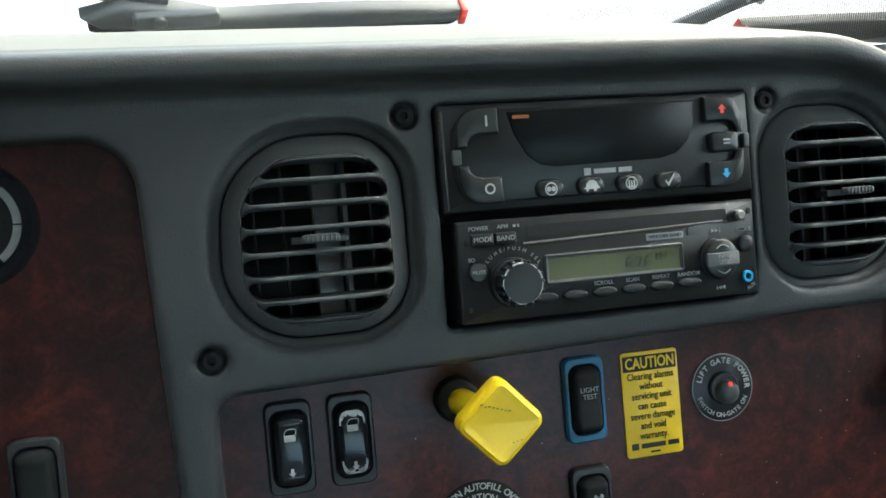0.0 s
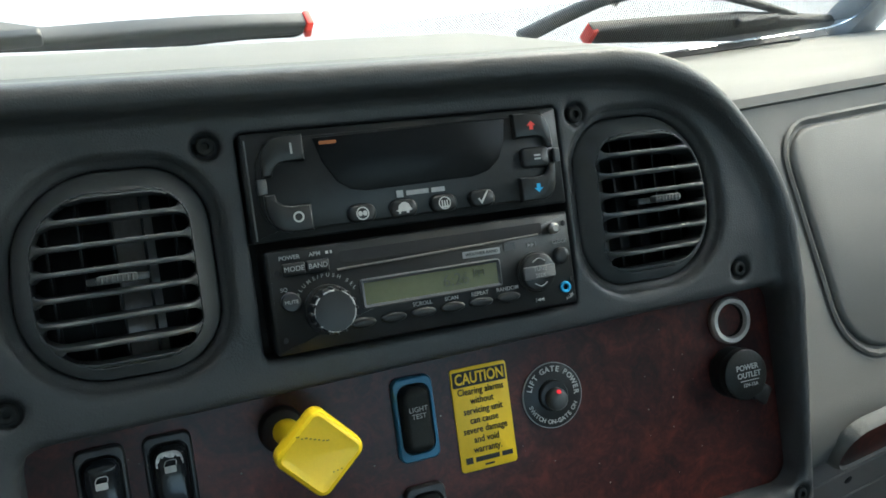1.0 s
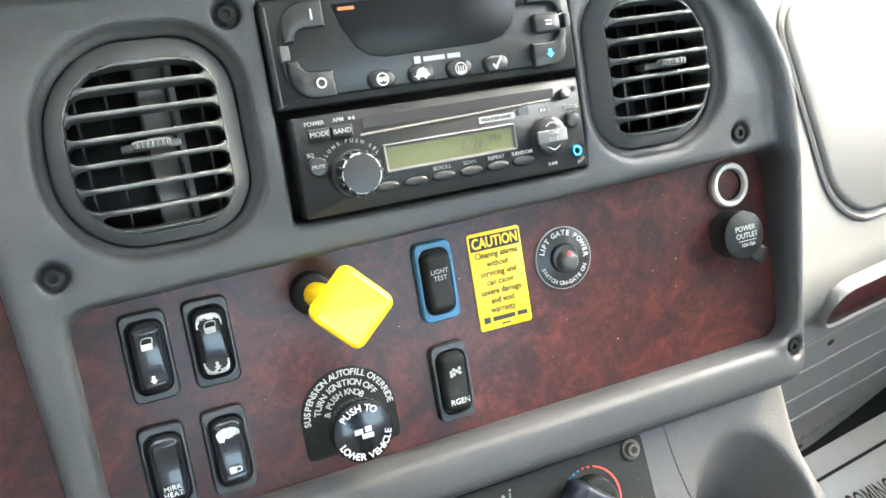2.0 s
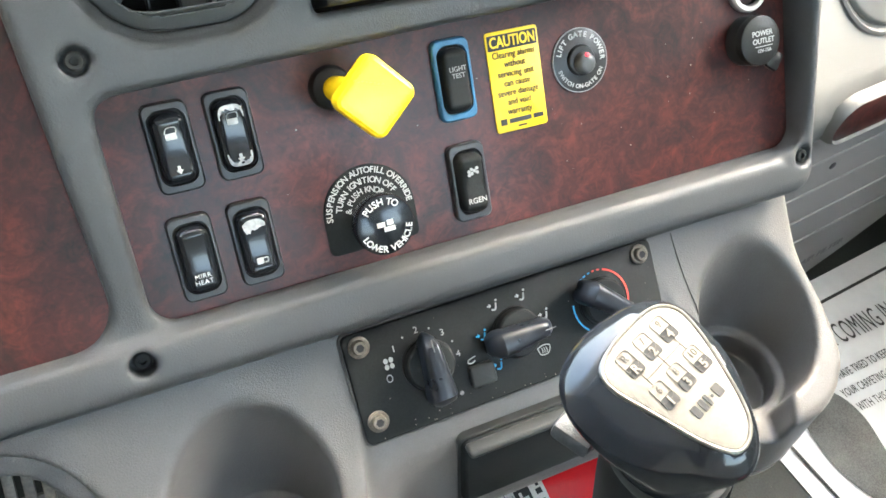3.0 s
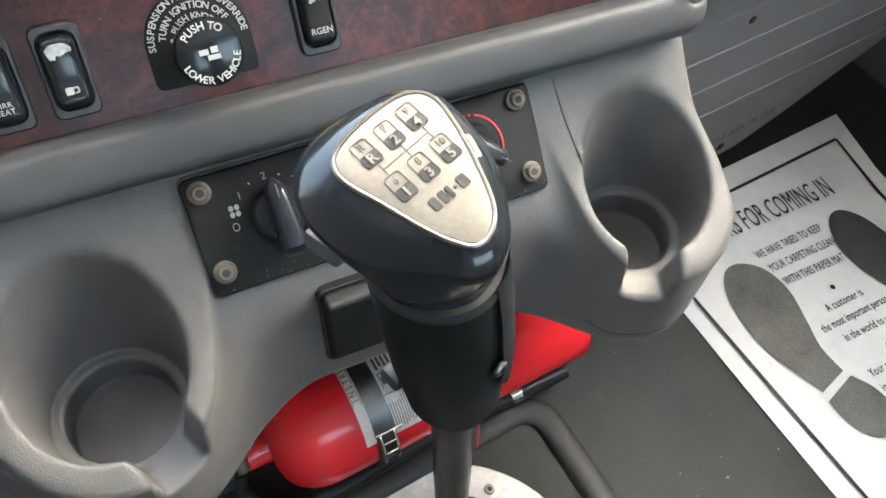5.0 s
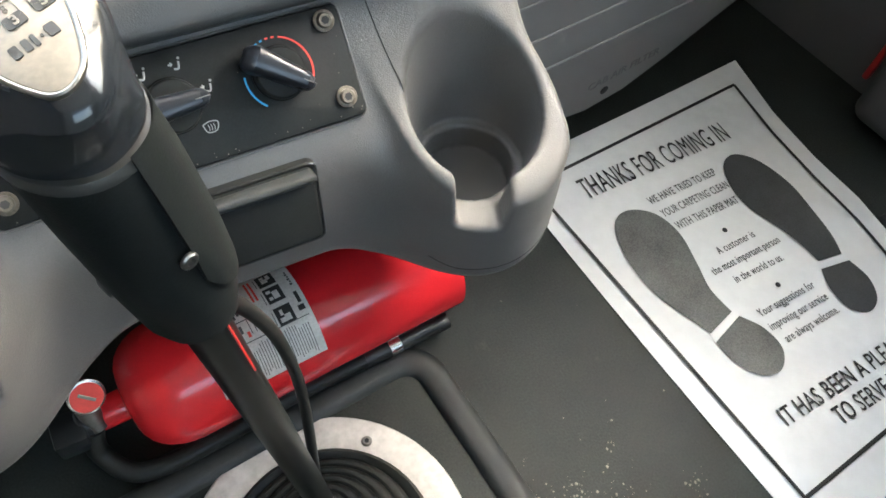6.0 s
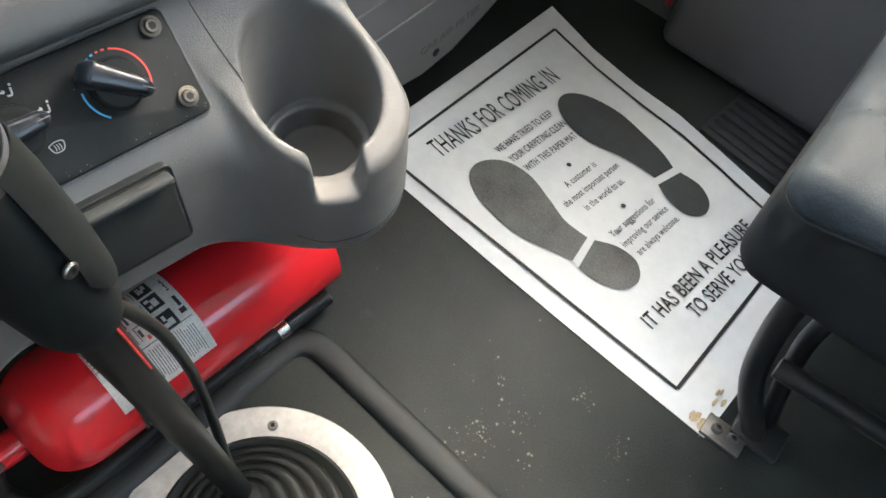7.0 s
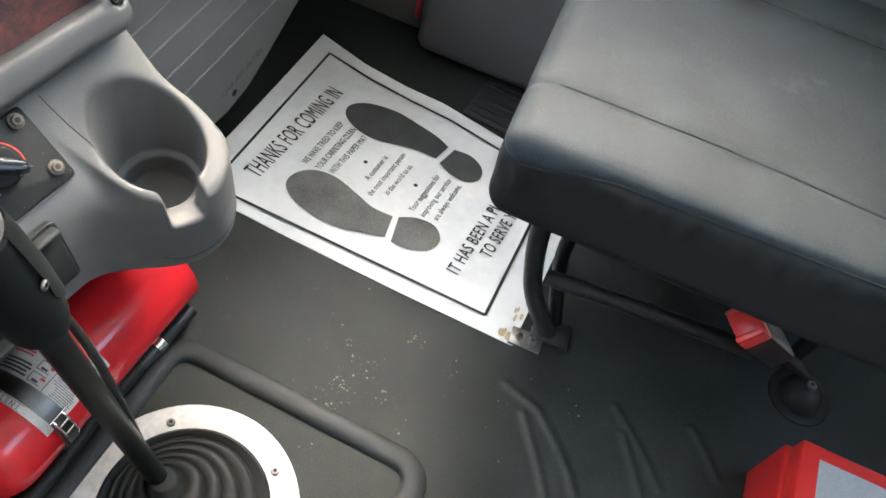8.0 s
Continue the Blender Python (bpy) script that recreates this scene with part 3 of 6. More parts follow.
def console_field(x, y, z):
    face = -0.70 * (y + 0.1466) + 0.714 * (z - 0.418)
    plan = -0.97 * (y + 0.1985 - 0.25 * (np.maximum(z, 0.27) - 0.35))
    bottom = 0.283 + 0 * x
    top = face
    for cx, rx, ux in PODS:
        r = np.where(y > -0.202, np.abs(x - cx), np.hypot(x - cx, y + 0.202)) - 0.0665
        plan = smin(plan, r, 0.052)
        bottom = bottom - 0.042 * ease(0.075, -0.015, np.where(y > -0.202, np.abs(x - cx), np.hypot(x - cx, y + 0.202)) - 0.0665)
        lid = np.maximum((z - 0.352) - 0.45 * (y + 0.262), (r - 0.004) * 1.0)
        top = smin(top, lid, 0.020)
    d = smax(plan, top, 0.0105)
    d = smax(d, bottom - z, 0.012)
    bulge = np.hypot(x - 0.311, np.maximum(y + 0.202, 0)) - 0.0615
    d = smax(d, np.maximum(smin(x - 0.364, bulge, 0.014), -0.60 - x), 0.012)
    d = np.maximum(d, z - 0.53)
    # knee recess to the left of the left cup holder
    knee = box2(x, z, -0.320, 0.260, 0.266, 0.352, 0.062)
    d = smax(d, -np.maximum(knee, -(d + 0.009)), 0.004)
    d = smax(d, -(knee + 0.017), 0.005)
    for cx, rx, ux in PODS:
        h = np.clip(z - 0.318, 0, 1)
        rr = np.hypot(x - rx, y + 0.196)
        cup = np.maximum((rr - 0.0455 - 0.125 * h) * 0.98, 0.318 - z)
        well = np.maximum(rr - 0.0375, 0.292 - z)
        d = smax(d, -cup, 0.005)
        # open front notch with a flat floor
        uy = -(1 - ux * ux) ** 0.5
        along, across = (x - rx) * ux + (y + 0.196) * uy, (x - rx) * uy - (y + 0.196) * ux
        notch = np.maximum(np.maximum(-along, along - 0.13), smax(np.abs(across) - 0.0175 - 0.10 * np.clip(z - 0.318, 0, 0.1), 0.318 - z, 0.005))
        d = smax(d, -notch, 0.004)
        d = smax(d, -well, 0.0025)
    return d


def on_console(points, way):
    """The points moved along the way (down: z, inwards: y) until they meet the console's surface."""
    out = []
    for p in points:
        p = Vector(p)
        for _ in range(60):
            f = float(console_field(np.array([p.x]), np.array([p.y]), np.array([p.z]))[0])
            p = p + Vector(way) * f * 0.7
        out.append(p)
    return out


console = thing("center_console", pose(0, 0, 0), "grey moulded lower console with two cup holders", "console")
moulded("body", (steps(-0.62, 0.41, 0.0024), steps(-0.31, 0.03, 0.0024), steps(0.230, 0.50, 0.0024)), console_field, GREY, console)
seam = []
for a in range(-178, -8, 6):
    q = radians(a)
    r = 0.10
    for _ in range(60):
        r -= 0.7 * float(console_field(np.array([0.311 + r * math.cos(q)]), np.array([-0.202 + r * math.sin(q)]), np.array([0.262]))[0])
    seam.append((0.311 + r * math.cos(q), -0.202 + r * math.sin(q), 0.262 + 0.028 * ease(-125, -178, a)))
part("mould_seam", tube(seam[5:24], 0.0005, 6), INK, console, "thin dark mould seam")
line = on_console([(0.2428, -0.122, 0.48), (0.2445, -0.134, 0.48), (0.2466, -0.1463, 0.47), (0.2490, -0.159, 0.46), (0.2512, -0.1717, 0.45), (0.2525, -0.184, 0.44), (0.2535, -0.195, 0.43), (0.2555, -0.206, 0.43), (0.2575, -0.216, 0.42), (0.2590, -0.226, 0.42)], (0, 0, -1))
part("parting_line", tube(line, 0.0005, 6), INK, console, "thin dark parting line of the moulding")


# passenger side of the dashboard
def sweep(profile, x0, x1, n=2):
    return loft([[(x0 + (x1 - x0) * i / n, y, z) for y, z in profile] for i in range(n + 1)])


def build_passenger_dash():
    t = thing("passenger_dashboard", YAW, "pale grey passenger dashboard with closed glove box", "dashboard")
    pad = [(0.58, 0.505), (0.36, 0.600), (0.24, 0.650), (0.16, 0.681), (0.135, 0.688), (0.122, 0.686), (0.117, 0.680), (0.15, 0.62), (0.45, 0.45)]
    part("top_pad", sweep(pad, 0.338, 1.24), PAD, t, "pale grey top pad")
    face = [(0.118, 0.677), (0.108, 0.664), (-0.030, 0.522), (-0.052, 0.502), (-0.064, 0.488), (-0.070, 0.470), (-0.070, 0.452), (-0.064, 0.436), (-0.052, 0.424), (-0.045, 0.410), (0.05, 0.40), (0.16, 0.60)]
    part("front", sweep(face, 0.338, 1.24), PAD, t, "pale grey lower pad")
    G = pose(0, 0.038, 0.593, -44.2)
    part("glove_box_door", turned(slab(rrect(0.745, -0.005, 0.57, 0.196, (0.02, 0.035, 0.045, 0.03)), -0.0045, 0.004, 0.004), G), PAD, t, "pale grey glove box door")
    groove = loft([[(x, y, z) for x, z in shrink(rrect(0.745, -0.005, 0.586, 0.212, (0.024, 0.04, 0.05, 0.035)), s)] for s, y in ((0, -0.0012), (0.0025, -0.0028), (0.005, -0.0012), (0.0065, 0.001))], False, False)
    part("door_surround", turned(groove, G), PAD, t)
    strip = turned(slab(rrect(0.82, 0.462, 0.79, 0.046, 0.022), -0.0765, -0.066, 0.004), pose(0, 0, 0))
    part("wood_strip", strip, WOOD, t, "burl wood trim strip")
    edge = loft([[(x, y, z) for x, z in shrink(rrect(0.82, 0.462, 0.798, 0.054, 0.026), s)] for s, y in ((0, -0.067), (0.001, -0.074), (0.004, -0.078), (0.007, -0.074), (0.007, -0.067))], False, False)
    part("strip_bezel", edge, PAD, t)
    # kick panel with a curved lower edge
    low = [(0.36, 0.42), (0.36, 0.16), (0.44, 0.125), (0.52, 0.108), (0.58, 0.099), (0.64, 0.106), (0.70, 0.130), (0.78, 0.168), (0.86, 0.205), (0.96, 0.25), (1.10, 0.30), (1.20, 0.32), (1.20, 0.42)]
    part("kick_panel", slab(low[::-1][::-1], -0.052, -0.044, 0.003), KICKPAD, t, "grey lower panel embossed with lettering")
    for z, x1 in ((0.372, 1.15), (0.322, 1.1), (0.268, 0.95), (0.215, 0.84)):
        part("rib", tube([(0.37, -0.0525, z), (x1, -0.0525, z + 0.012)], 0.0015, 8), KICKPAD, t)
    part("lettering", turned(text_on("CAB AIR FILTER", 0.0165, 0, 0, 0, bold=0.01), pose(0.627, -0.0525, 0.150, 0, -5.5, 0)), KICK, t)
    part("fastener", turned(lathe([(0.006, 0), (0.006, 0.001), (0.003, 0.002)], 16), pose(0.603, -0.052, 0.126) @ FACE), CAVITY, t)
    part("fastener", turned(lathe([(0.0045, 0), (0.0045, 0.001), (0.002, 0.002)], 16), pose(0.524, -0.052, 0.356) @ FACE), CAVITY, t)
    return t


build_passenger_dash()


# ---- floor area ----
def build_paper():
    t = thing("paper_floor_mat", pose(0.557, -0.597, 0.002, 0, 0, 6.03), "white printed paper floor mat with shoe prints on the floor", "floor mat")
    w, l = 0.442, 0.575

    def bow(q):
        """How far the edge beside the door wanders from straight."""
        return float(np.interp(q, (0.0, 0.13, 0.22, 0.30, 0.38, 0.47, 0.575), (0.0, -0.007, -0.002, 0.001, -0.009, -0.012, -0.001)))

    bm = bmesh.new()
    bmesh.ops.create_grid(bm, x_segments=44, y_segments=56, size=0.5)
    for v in bm.verts:
        u, q = (v.co.x + 0.5) * w, (v.co.y + 0.5) * l
        v.co = (u * (1 - 0.150 * (1 - q / l)) - 0.004 * math.sin(q * 5.4) + bow(q) * (u / w) ** 3, q, 0.0010 * math.sin(u * 14 + 1) * ease(0.40, 0.56, q))
    bmesh.ops.solidify(bm, geom=bm.faces[:], thickness=0.0006)
    part("sheet", bm, PAPER, t)

    def flat(pts, z=0.0022):
        b = bmesh.new()
        b.faces.new([b.verts.new((x, y, z)) for x, y in pts])
        bmesh.ops.triangulate(b, faces=b.faces[:])
        bmesh.ops.subdivide_edges(b, edges=b.edges[:], cuts=2)
        return b

    def line(a, b, width):
        a, b = Vector(a), Vector(b)
        n = (b - a).orthogonal().normalized() * width / 2
        return flat([a + n, b + n, b - n, a - n][::-1])

    c = [(0.027, 0.057), (0.340, 0.060), (0.401, 0.538), (0.019, 0.538)]
    side = [(0.340, 0.060), (0.3565, 0.163), (0.3625, 0.199), (0.3735, 0.273), (0.3760, 0.353), (0.3830, 0.442), (0.4000, 0.538)]
    edges = list(zip(side, side[1:])) + [(c[0], c[1]), (c[2], c[3]), (c[3], c[0])]
    part("border", join(*[line(Vector(a), Vector(b), 0.0048) for a, b in edges]), INK, t, "black printed border line")

    def words(s, u0, v0, u1, v1, size, wide, bold):
        """Lettering whose line runs from (u0, v0) to (u1, v1)."""
        b = text_bm(s, size, 1.0, bold, thick=0.0001, gap=1.07)
        xs, zs = [p.co.x for p in b.verts], [p.co.y for p in b.verts]
        span = max(xs) - min(xs)
        bmesh.ops.translate(b, vec=(-(max(xs) + min(xs)) / 2, -(max(zs) + min(zs)) / 2, 0), verts=b.verts)
        bmesh.ops.scale(b, vec=(math.hypot(u1 - u0, v1 - v0) / span, 1, 1), verts=b.verts)
        a = math.degrees(math.atan2(v1 - v0, u1 - u0))
        return turned(b, pose((u0 + u1) / 2, (v0 + v1) / 2, 0.0024, 0, 0, a))

    part("lettering", words("THANKS FOR COMING IN", 0.073, 0.499, 0.322, 0.480, 0.046, 1, 0.0), INK, t)
    for s, u0, v0, u1, v1 in (("WE HAVE TRIED TO KEEP", 0.140, 0.440, 0.256, 0.433), ("YOUR CARPETING CLEAN", 0.142, 0.416, 0.256, 0.408), ("WITH THIS PAPER MAT", 0.146, 0.392, 0.250, 0.383)):
        part("lettering", words(s, u0, v0, u1, v1, 0.0165, 1, 0.001), INK, t)
    for s, u0, v0, u1, v1 in (("A customer is", 0.166, 0.336, 0.229, 0.332), ("the most important person", 0.138, 0.315, 0.252, 0.307), ("in the world to us.", 0.156, 0.294, 0.236, 0.287),
                              ("Your suggestions for", 0.147, 0.242, 0.241, 0.236), ("improving our service", 0.146, 0.221, 0.243, 0.215), ("are always welcome.", 0.151, 0.200, 0.241, 0.195)):
        part("lettering", words(s, u0, v0, u1, v1, 0.0155, 1, 0.003), INK, t)
    for u, v in ((0.199, 0.355), (0.200, 0.260)):
        part("bullet", flat(oval(u, v, 0.0036, 0.0036, 16)), INK, t)
    part("lettering", words("IT HAS BEEN A PLEASURE", 0.072, 0.134, 0.309, 0.121, 0.030, 1, 0.010), INK, t)
    part("lettering", words("TO SERVE YOU", 0.129, 0.101, 0.262, 0.092, 0.030, 1, 0.010), INK, t)

    def spline(pts, n=8, cut=0):
        """A closed smooth line; the first cut points are joined by a straight edge with sharp corners."""
        out, k = [], len(pts)
        if cut:
            ring = [pts[0]] * 1 + list(pts) + [pts[-1]]
            for i in range(1, len(ring) - 2):
                a, b, c2, d = (Vector(ring[i + j]) for j in (-1, 0, 1, 2))
                for s in range(n):
                    q = s / n
                    out.append(tuple(0.5 * (2 * b + (c2 - a) * q + (2 * a - 5 * b + 4 * c2 - d) * q * q + (3 * b - a - 3 * c2 + d) * q ** 3)))
            return out + [tuple(pts[-1])]
        for i in range(k):
            a, b, c2, d = (Vector(pts[(i + j) % k]) for j in (-1, 0, 1, 2))
            for s in range(n):
                q = s / n
                out.append(tuple(0.5 * (2 * b + (c2 - a) * q + (2 * a - 5 * b + 4 * c2 - d) * q * q + (3 * b - a - 3 * c2 + d) * q ** 3)))
        return out

    sole = [(0.120, 0.263), (0.119, 0.300), (0.130, 0.335), (0.142, 0.380), (0.136, 0.418), (0.112, 0.441), (0.085, 0.441), (0.064, 0.415), (0.053, 0.370), (0.054, 0.325), (0.066, 0.285), (0.076, 0.255)]
    heel = [(0.124, 0.254), (0.139, 0.226), (0.139, 0.195), (0.117, 0.176), (0.090, 0.184), (0.075, 0.212), (0.073, 0.243)]
    part("shoe_print", flat(spline(sole, cut=1)), SOLE2, t, "faded grey printed sole")
    part("shoe_print", flat(spline(heel, cut=1)), SOLE2, t, "faded grey printed heel")
    sole2 = [(0.311, 0.249), (0.322, 0.275), (0.330, 0.315), (0.336, 0.365), (0.326, 0.415), (0.303, 0.441), (0.277, 0.436), (0.258, 0.405), (0.254, 0.365), (0.268, 0.315), (0.273, 0.285), (0.274, 0.257)]
    heel2 = [(0.312, 0.237), (0.314, 0.205), (0.299, 0.179), (0.274, 0.172), (0.255, 0.190), (0.256, 0.222), (0.268, 0.247)]
    part("shoe_print", flat(spline(sole2, cut=1)), SOLE, t, "dark printed sole")
    part("shoe_print", flat(spline(heel2, cut=1)), SOLE, t, "dark printed heel")
    rnd = random.Random(4)
    for _ in range(16):
        u, v = 0.010 + rnd.random() ** 1.6 * 0.075, 0.006 + rnd.random() * 0.030
        if u * 0.35 + v > 0.046:
            continue
        a0, p, q = rnd.random() * 6, 0.003 + 0.006 * rnd.random(), 0.0015 + 0.003 * rnd.random()
        ring = [(u + p * (0.75 + 0.35 * rnd.random()) * math.cos(k * 0.52 + a0), v + q * (0.75 + 0.35 * rnd.random()) * math.sin(k * 0.52 + a0)) for k in range(12)]
        part("stain", flat(spline(ring, 3), 0.0020 + 0.00002 * _), DIRT, t, "tan worn patch at the corner")


build_paper()


def build_hatch():
    """The rubber seam of the floor hatch round the gear lever."""
    pts = rrect(0.0715, -0.398, 0.447, 0.408, 0.050, 10)
    SQUARE = pose(0.27, -0.23, 0, 0, 0, 6) @ pose(-0.27, 0.23, 0)  # square with the cab, not with the panel
    ring = []
    for s, z in ((-0.003, 0.0), (-0.001, 0.005), (0.004, 0.0095), (0.010, 0.0112), (0.021, 0.0112), (0.027, 0.0085), (0.031, 0.003), (0.032, -0.001)):
        ring.append([SQUARE @ Vector((x, y, z)) for x, y in shrink(pts, s)])
    whole("hatch_seal", loft(ring, False, False), SEAL, "raised grey-black rubber seal round the floor hatch", "floor seal", kind=STRUCT)


build_hatch()


def build_boot():
    t = thing("shift_boot", pose(0.106, -0.368, 0.0), "black rubber shift boot in round aluminium ring on the floor", "shift boot")
    ring = lathe([(0.100, 0.001), (0.140, 0.001), (0.140, 0.003), (0.1385, 0.0045), (0.104, 0.0045), (0.100, 0.003)], 64)
    part("ring", ring, PLATE, t, "dull scratched aluminium ring")
    prof = [(0.104, 0.002), (0.104, 0.010), (0.100, 0.0145), (0.094, 0.012)]
    for k in range(4):
        r = 0.090 - k * 0.017
        prof += [(r, 0.009 + k * 0.005), (r - 0.003, 0.0125 + k * 0.005), (r - 0.007, 0.0140 + k * 0.005), (r - 0.012, 0.0135 + k * 0.005), (r - 0.0155, 0.0110 + k * 0.005)]
    prof += [(0.0200, 0.031), (0.0165, 0.038), (0.0140, 0.040), (0.0005, 0.040)]
    boot = lathe(prof, 56)
    for v in boot.verts:
        k = max(0, 1 - math.hypot(v.co.x, v.co.y) / 0.1)
        v.co.x += 0.010 * k
        v.co.y += 0.042 * k
    part("bellows", boot, RUBBER, t, "black rubber bellows")
    for a in (49, -31, -122, 150):
        p = radians(a)
        sc = part("screw", turned(screw_bm(0.0055, 0.004), pose(0.117 * math.cos(p), 0.117 * math.sin(p), 0.0045) @ pose(0, 0, 0, -90)), STEEL, t, "small steel socket screw")
        part("socket", lathe([(0.0026, 0.002), (0.0026, 0.0043), (0.0001, 0.0043)], 6, pose(0.117 * math.cos(p), 0.117 * math.sin(p), 0.0045)), CAVITY, sc)


build_boot()

# gear lever
KNOB = pose(0.0363, -0.3075, 0.6486, 6.7, -8.6, 19.9)  # faceplate: x along its writing, y up it, z out of it


COLLAR = Vector((0.0415, -0.3205, 0.612))


def slant(p, w=1.0):
    """How far the cut between grip and sleeve lies lower at a point round the collar."""
    return w * (0.0015 + 0.19 * ((p.x - COLLAR.x) - (p.y - COLLAR.y)))


def knob_skin(outline):
    """The grip: the plate's outline swells, then draws in to the round collar below."""
    n, c = 72, Vector((-0.001, -0.006))
    inv = KNOB.inverted()
    foot = inv @ Vector((0.0415, -0.3205, 0.609))
    rim = []
    for k in range(n):
        a = 2 * math.pi * k / n
        best = max(outline, key=lambda p: (p[0] - c.x) * math.cos(a) + (p[1] - c.y) * math.sin(a) - 3 * abs(-(p[0] - c.x) * math.sin(a) + (p[1] - c.y) * math.cos(a)))
        rim.append(math.hypot(best[0] - c.x, best[1] - c.y))
    for _ in range(3):
        rim = [(rim[k - 1] + rim[k] + rim[(k + 1) % n]) / 3 for k in range(n)]
    rings = []
    for i in range(-1, 17):
        s = max(0, i) / 16
        e = -0.004 if i < 0 else 0.001 + 0.0095 * (1 - (1 - min(1, s / 0.30)) ** 2)
        m = 0 if s < 0.10 else ease(0.10, 1.05, s)
        centre = Vector((c.x, c.y, 0.0)).lerp(foot, s)
        ring = []
        for k in range(n):
            a = 2 * math.pi * k / n
            tip = 0.0042 * max(0.0, math.cos(a - radians(-82))) ** 2 * min(1.0, s / 0.30)
            lob = -tip + 0.0075 * max(0.0, math.cos(a - radians(140))) ** 1.5 * math.sin(math.pi * min(1, s / 0.75)) if s < 0.75 else -tip * (1 - s) * 4
            r = (rim[k] + e) * (1 - m) + 0.0266 * m + lob
            flat = Vector((r * math.cos(a), r * math.sin(a), 0))
            p = KNOB @ (centre + flat)
            p.z -= slant(p, s * s)
            ring.append(p)
        rings.append(ring)
    return loft(rings)


def build_lever():
    t = thing("gear_lever", pose(0, 0, 0), "black truck gear lever with range selector knob", "gear lever")
    tri = [(-0.0160, 0.0185), (-0.0045, 0.0206), (0.0095, 0.0204), (0.0168, 0.0178), (0.0204, 0.0115), (0.0190, 0.0010), (0.0145, -0.0125), (0.0090, -0.0255), (0.0040, -0.0325),
           (-0.0025, -0.0358), (-0.0080, -0.0345), (-0.0120, -0.0280), (-0.0150, -0.0195), (-0.0185, -0.0055), (-0.0220, 0.0080), (-0.0208, 0.0150)]
    out, n = [], len(tri)
    for i in range(n):
        a, b, c, d = (Vector(tri[(i + j) % n]) for j in (-1, 0, 1, 2))
        for s in range(6):
            q = s / 6
            out.append(tuple(0.5 * (2 * b + (c - a) * q + (2 * a - 5 * b + 4 * c - d) * q * q + (3 * b - a - 3 * c + d) * q ** 3)))
    part("knob", knob_skin(out), GLOSS, t, "glossy black grip with worn edges")
    out = out[::-1]
    flip = pose(0, 0, 0, -90) @ pose(0, 0.0022, 0)
    rim = loft([[(x, y, z) for x, z in shrink(out, s)] for s, y in ((-0.0010, 0.002), (-0.0008, -0.0034), (-0.0002, -0.0039), (0.0005, -0.0037), (0.0008, -0.002))], False, False)
    part("bezel", turned(rim, KNOB @ flip), BEZEL, t, "worn silver rim of the faceplate")
    part("faceplate", turned(slab(shrink(out, 0.0005), -0.0036, 0.002, 0.0006), KNOB @ flip), BRASS, t, "worn cream shift pattern plate")
    # pattern: two rows of three boxes, upper half outlined, lower half filled
    inks, thin, digits = [], [], []
    cells = ((-0.0105, 0.0108, "R", "R"), (-0.0003, 0.0109, "7", "2"), (0.0097, 0.0111, "9", "4"), (-0.0103, -0.0052, "6", "1"), (-0.0002, -0.0050, "8", "3"), (0.0098, -0.0047, "10", "5"))
    for u, v, hi, lo in cells:
        inks.append(slab(rrect(u, v - 0.0025, 0.0068, 0.0048, 0.0012, 3), -0.0040, -0.0035, 0))
        thin.append(loft([[(x, y, z) for x, z in shrink(rrect(u, v + 0.0016, 0.0066, 0.0076, 0.0015, 3), s)] for s, y in ((0, -0.0037), (0.00001, -0.0040), (0.00022, -0.0040), (0.00025, -0.0037))], False, False))
        thin.append(text_on(hi, 0.0042, u, -0.0039, v + 0.0026, thick=0.0001, wide=0.9))
        digits.append(text_on(lo, 0.0050, u, -0.0043, v - 0.0026, thick=0.0001, bold=0.03))
    for (x0, z0), (x1, z1) in (((-0.0104, 0.0058), (-0.0104, 0.0004)), ((-0.0002, 0.0060), (-0.0002, 0.0006)), ((0.0098, 0.0062), (0.0098, 0.0008)), ((-0.0104, 0.0030), (0.0098, 0.0034))):
        thin.append(tube([(x0, -0.0037, z0), (x1, -0.0037, z1)], 0.00014, 5))
    part("shift_pattern", turned(join(*inks), KNOB @ flip), INK, t)
    part("shift_pattern", turned(join(*thin), KNOB @ flip), THINPRINT, t)
    part("shift_pattern", turned(join(*digits), KNOB @ flip), BRASS, t)
    logo = [slab(rrect(x, -0.0168, w, h, 0.0004, 2), -0.0040, -0.0035, 0) for x, w, h in ((-0.0068, 0.0028, 0.0046), (-0.0030, 0.0022, 0.0046), (-0.0002, 0.0014, 0.0046), (0.0022, 0.0010, 0.0012), (0.0056, 0.0034, 0.0046))]
    part("maker_mark", turned(join(*logo), KNOB @ flip), INK, t)
    # collar and sleeve below the grip
    a, b = COLLAR, Vector((0.0615, -0.3290, 0.478))
    axis = (b - a).normalized().to_track_quat("Z", "Y").to_matrix().to_4x4()
    L = (b - a).length
    collar = lathe([(0.0266, -0.002), (0.0277, 0.0), (0.0279, 0.0018), (0.0268, 0.0026)], 40, Matrix.Translation(a) @ axis)
    sleeve = lathe([(0.0268, 0.002), (0.0270, 0.006), (0.0268, 0.04), (0.0258, 0.08), (0.0232, L - 0.016), (0.0196, L - 0.003), (0.0150, L), (0.006, L)], 40, Matrix.Translation(a) @ axis)
    for bm in (collar, sleeve):
        for v in bm.verts:
            v.co.z -= slant(v.co, min(1.0, max(0.0, 1 - ((v.co - a).dot((b - a).normalized()) - 0.004) / 0.06)))
    part("collar", collar, BLACK, t)
    part("sleeve", sleeve, SLEEVE, t, "satin black sleeve")
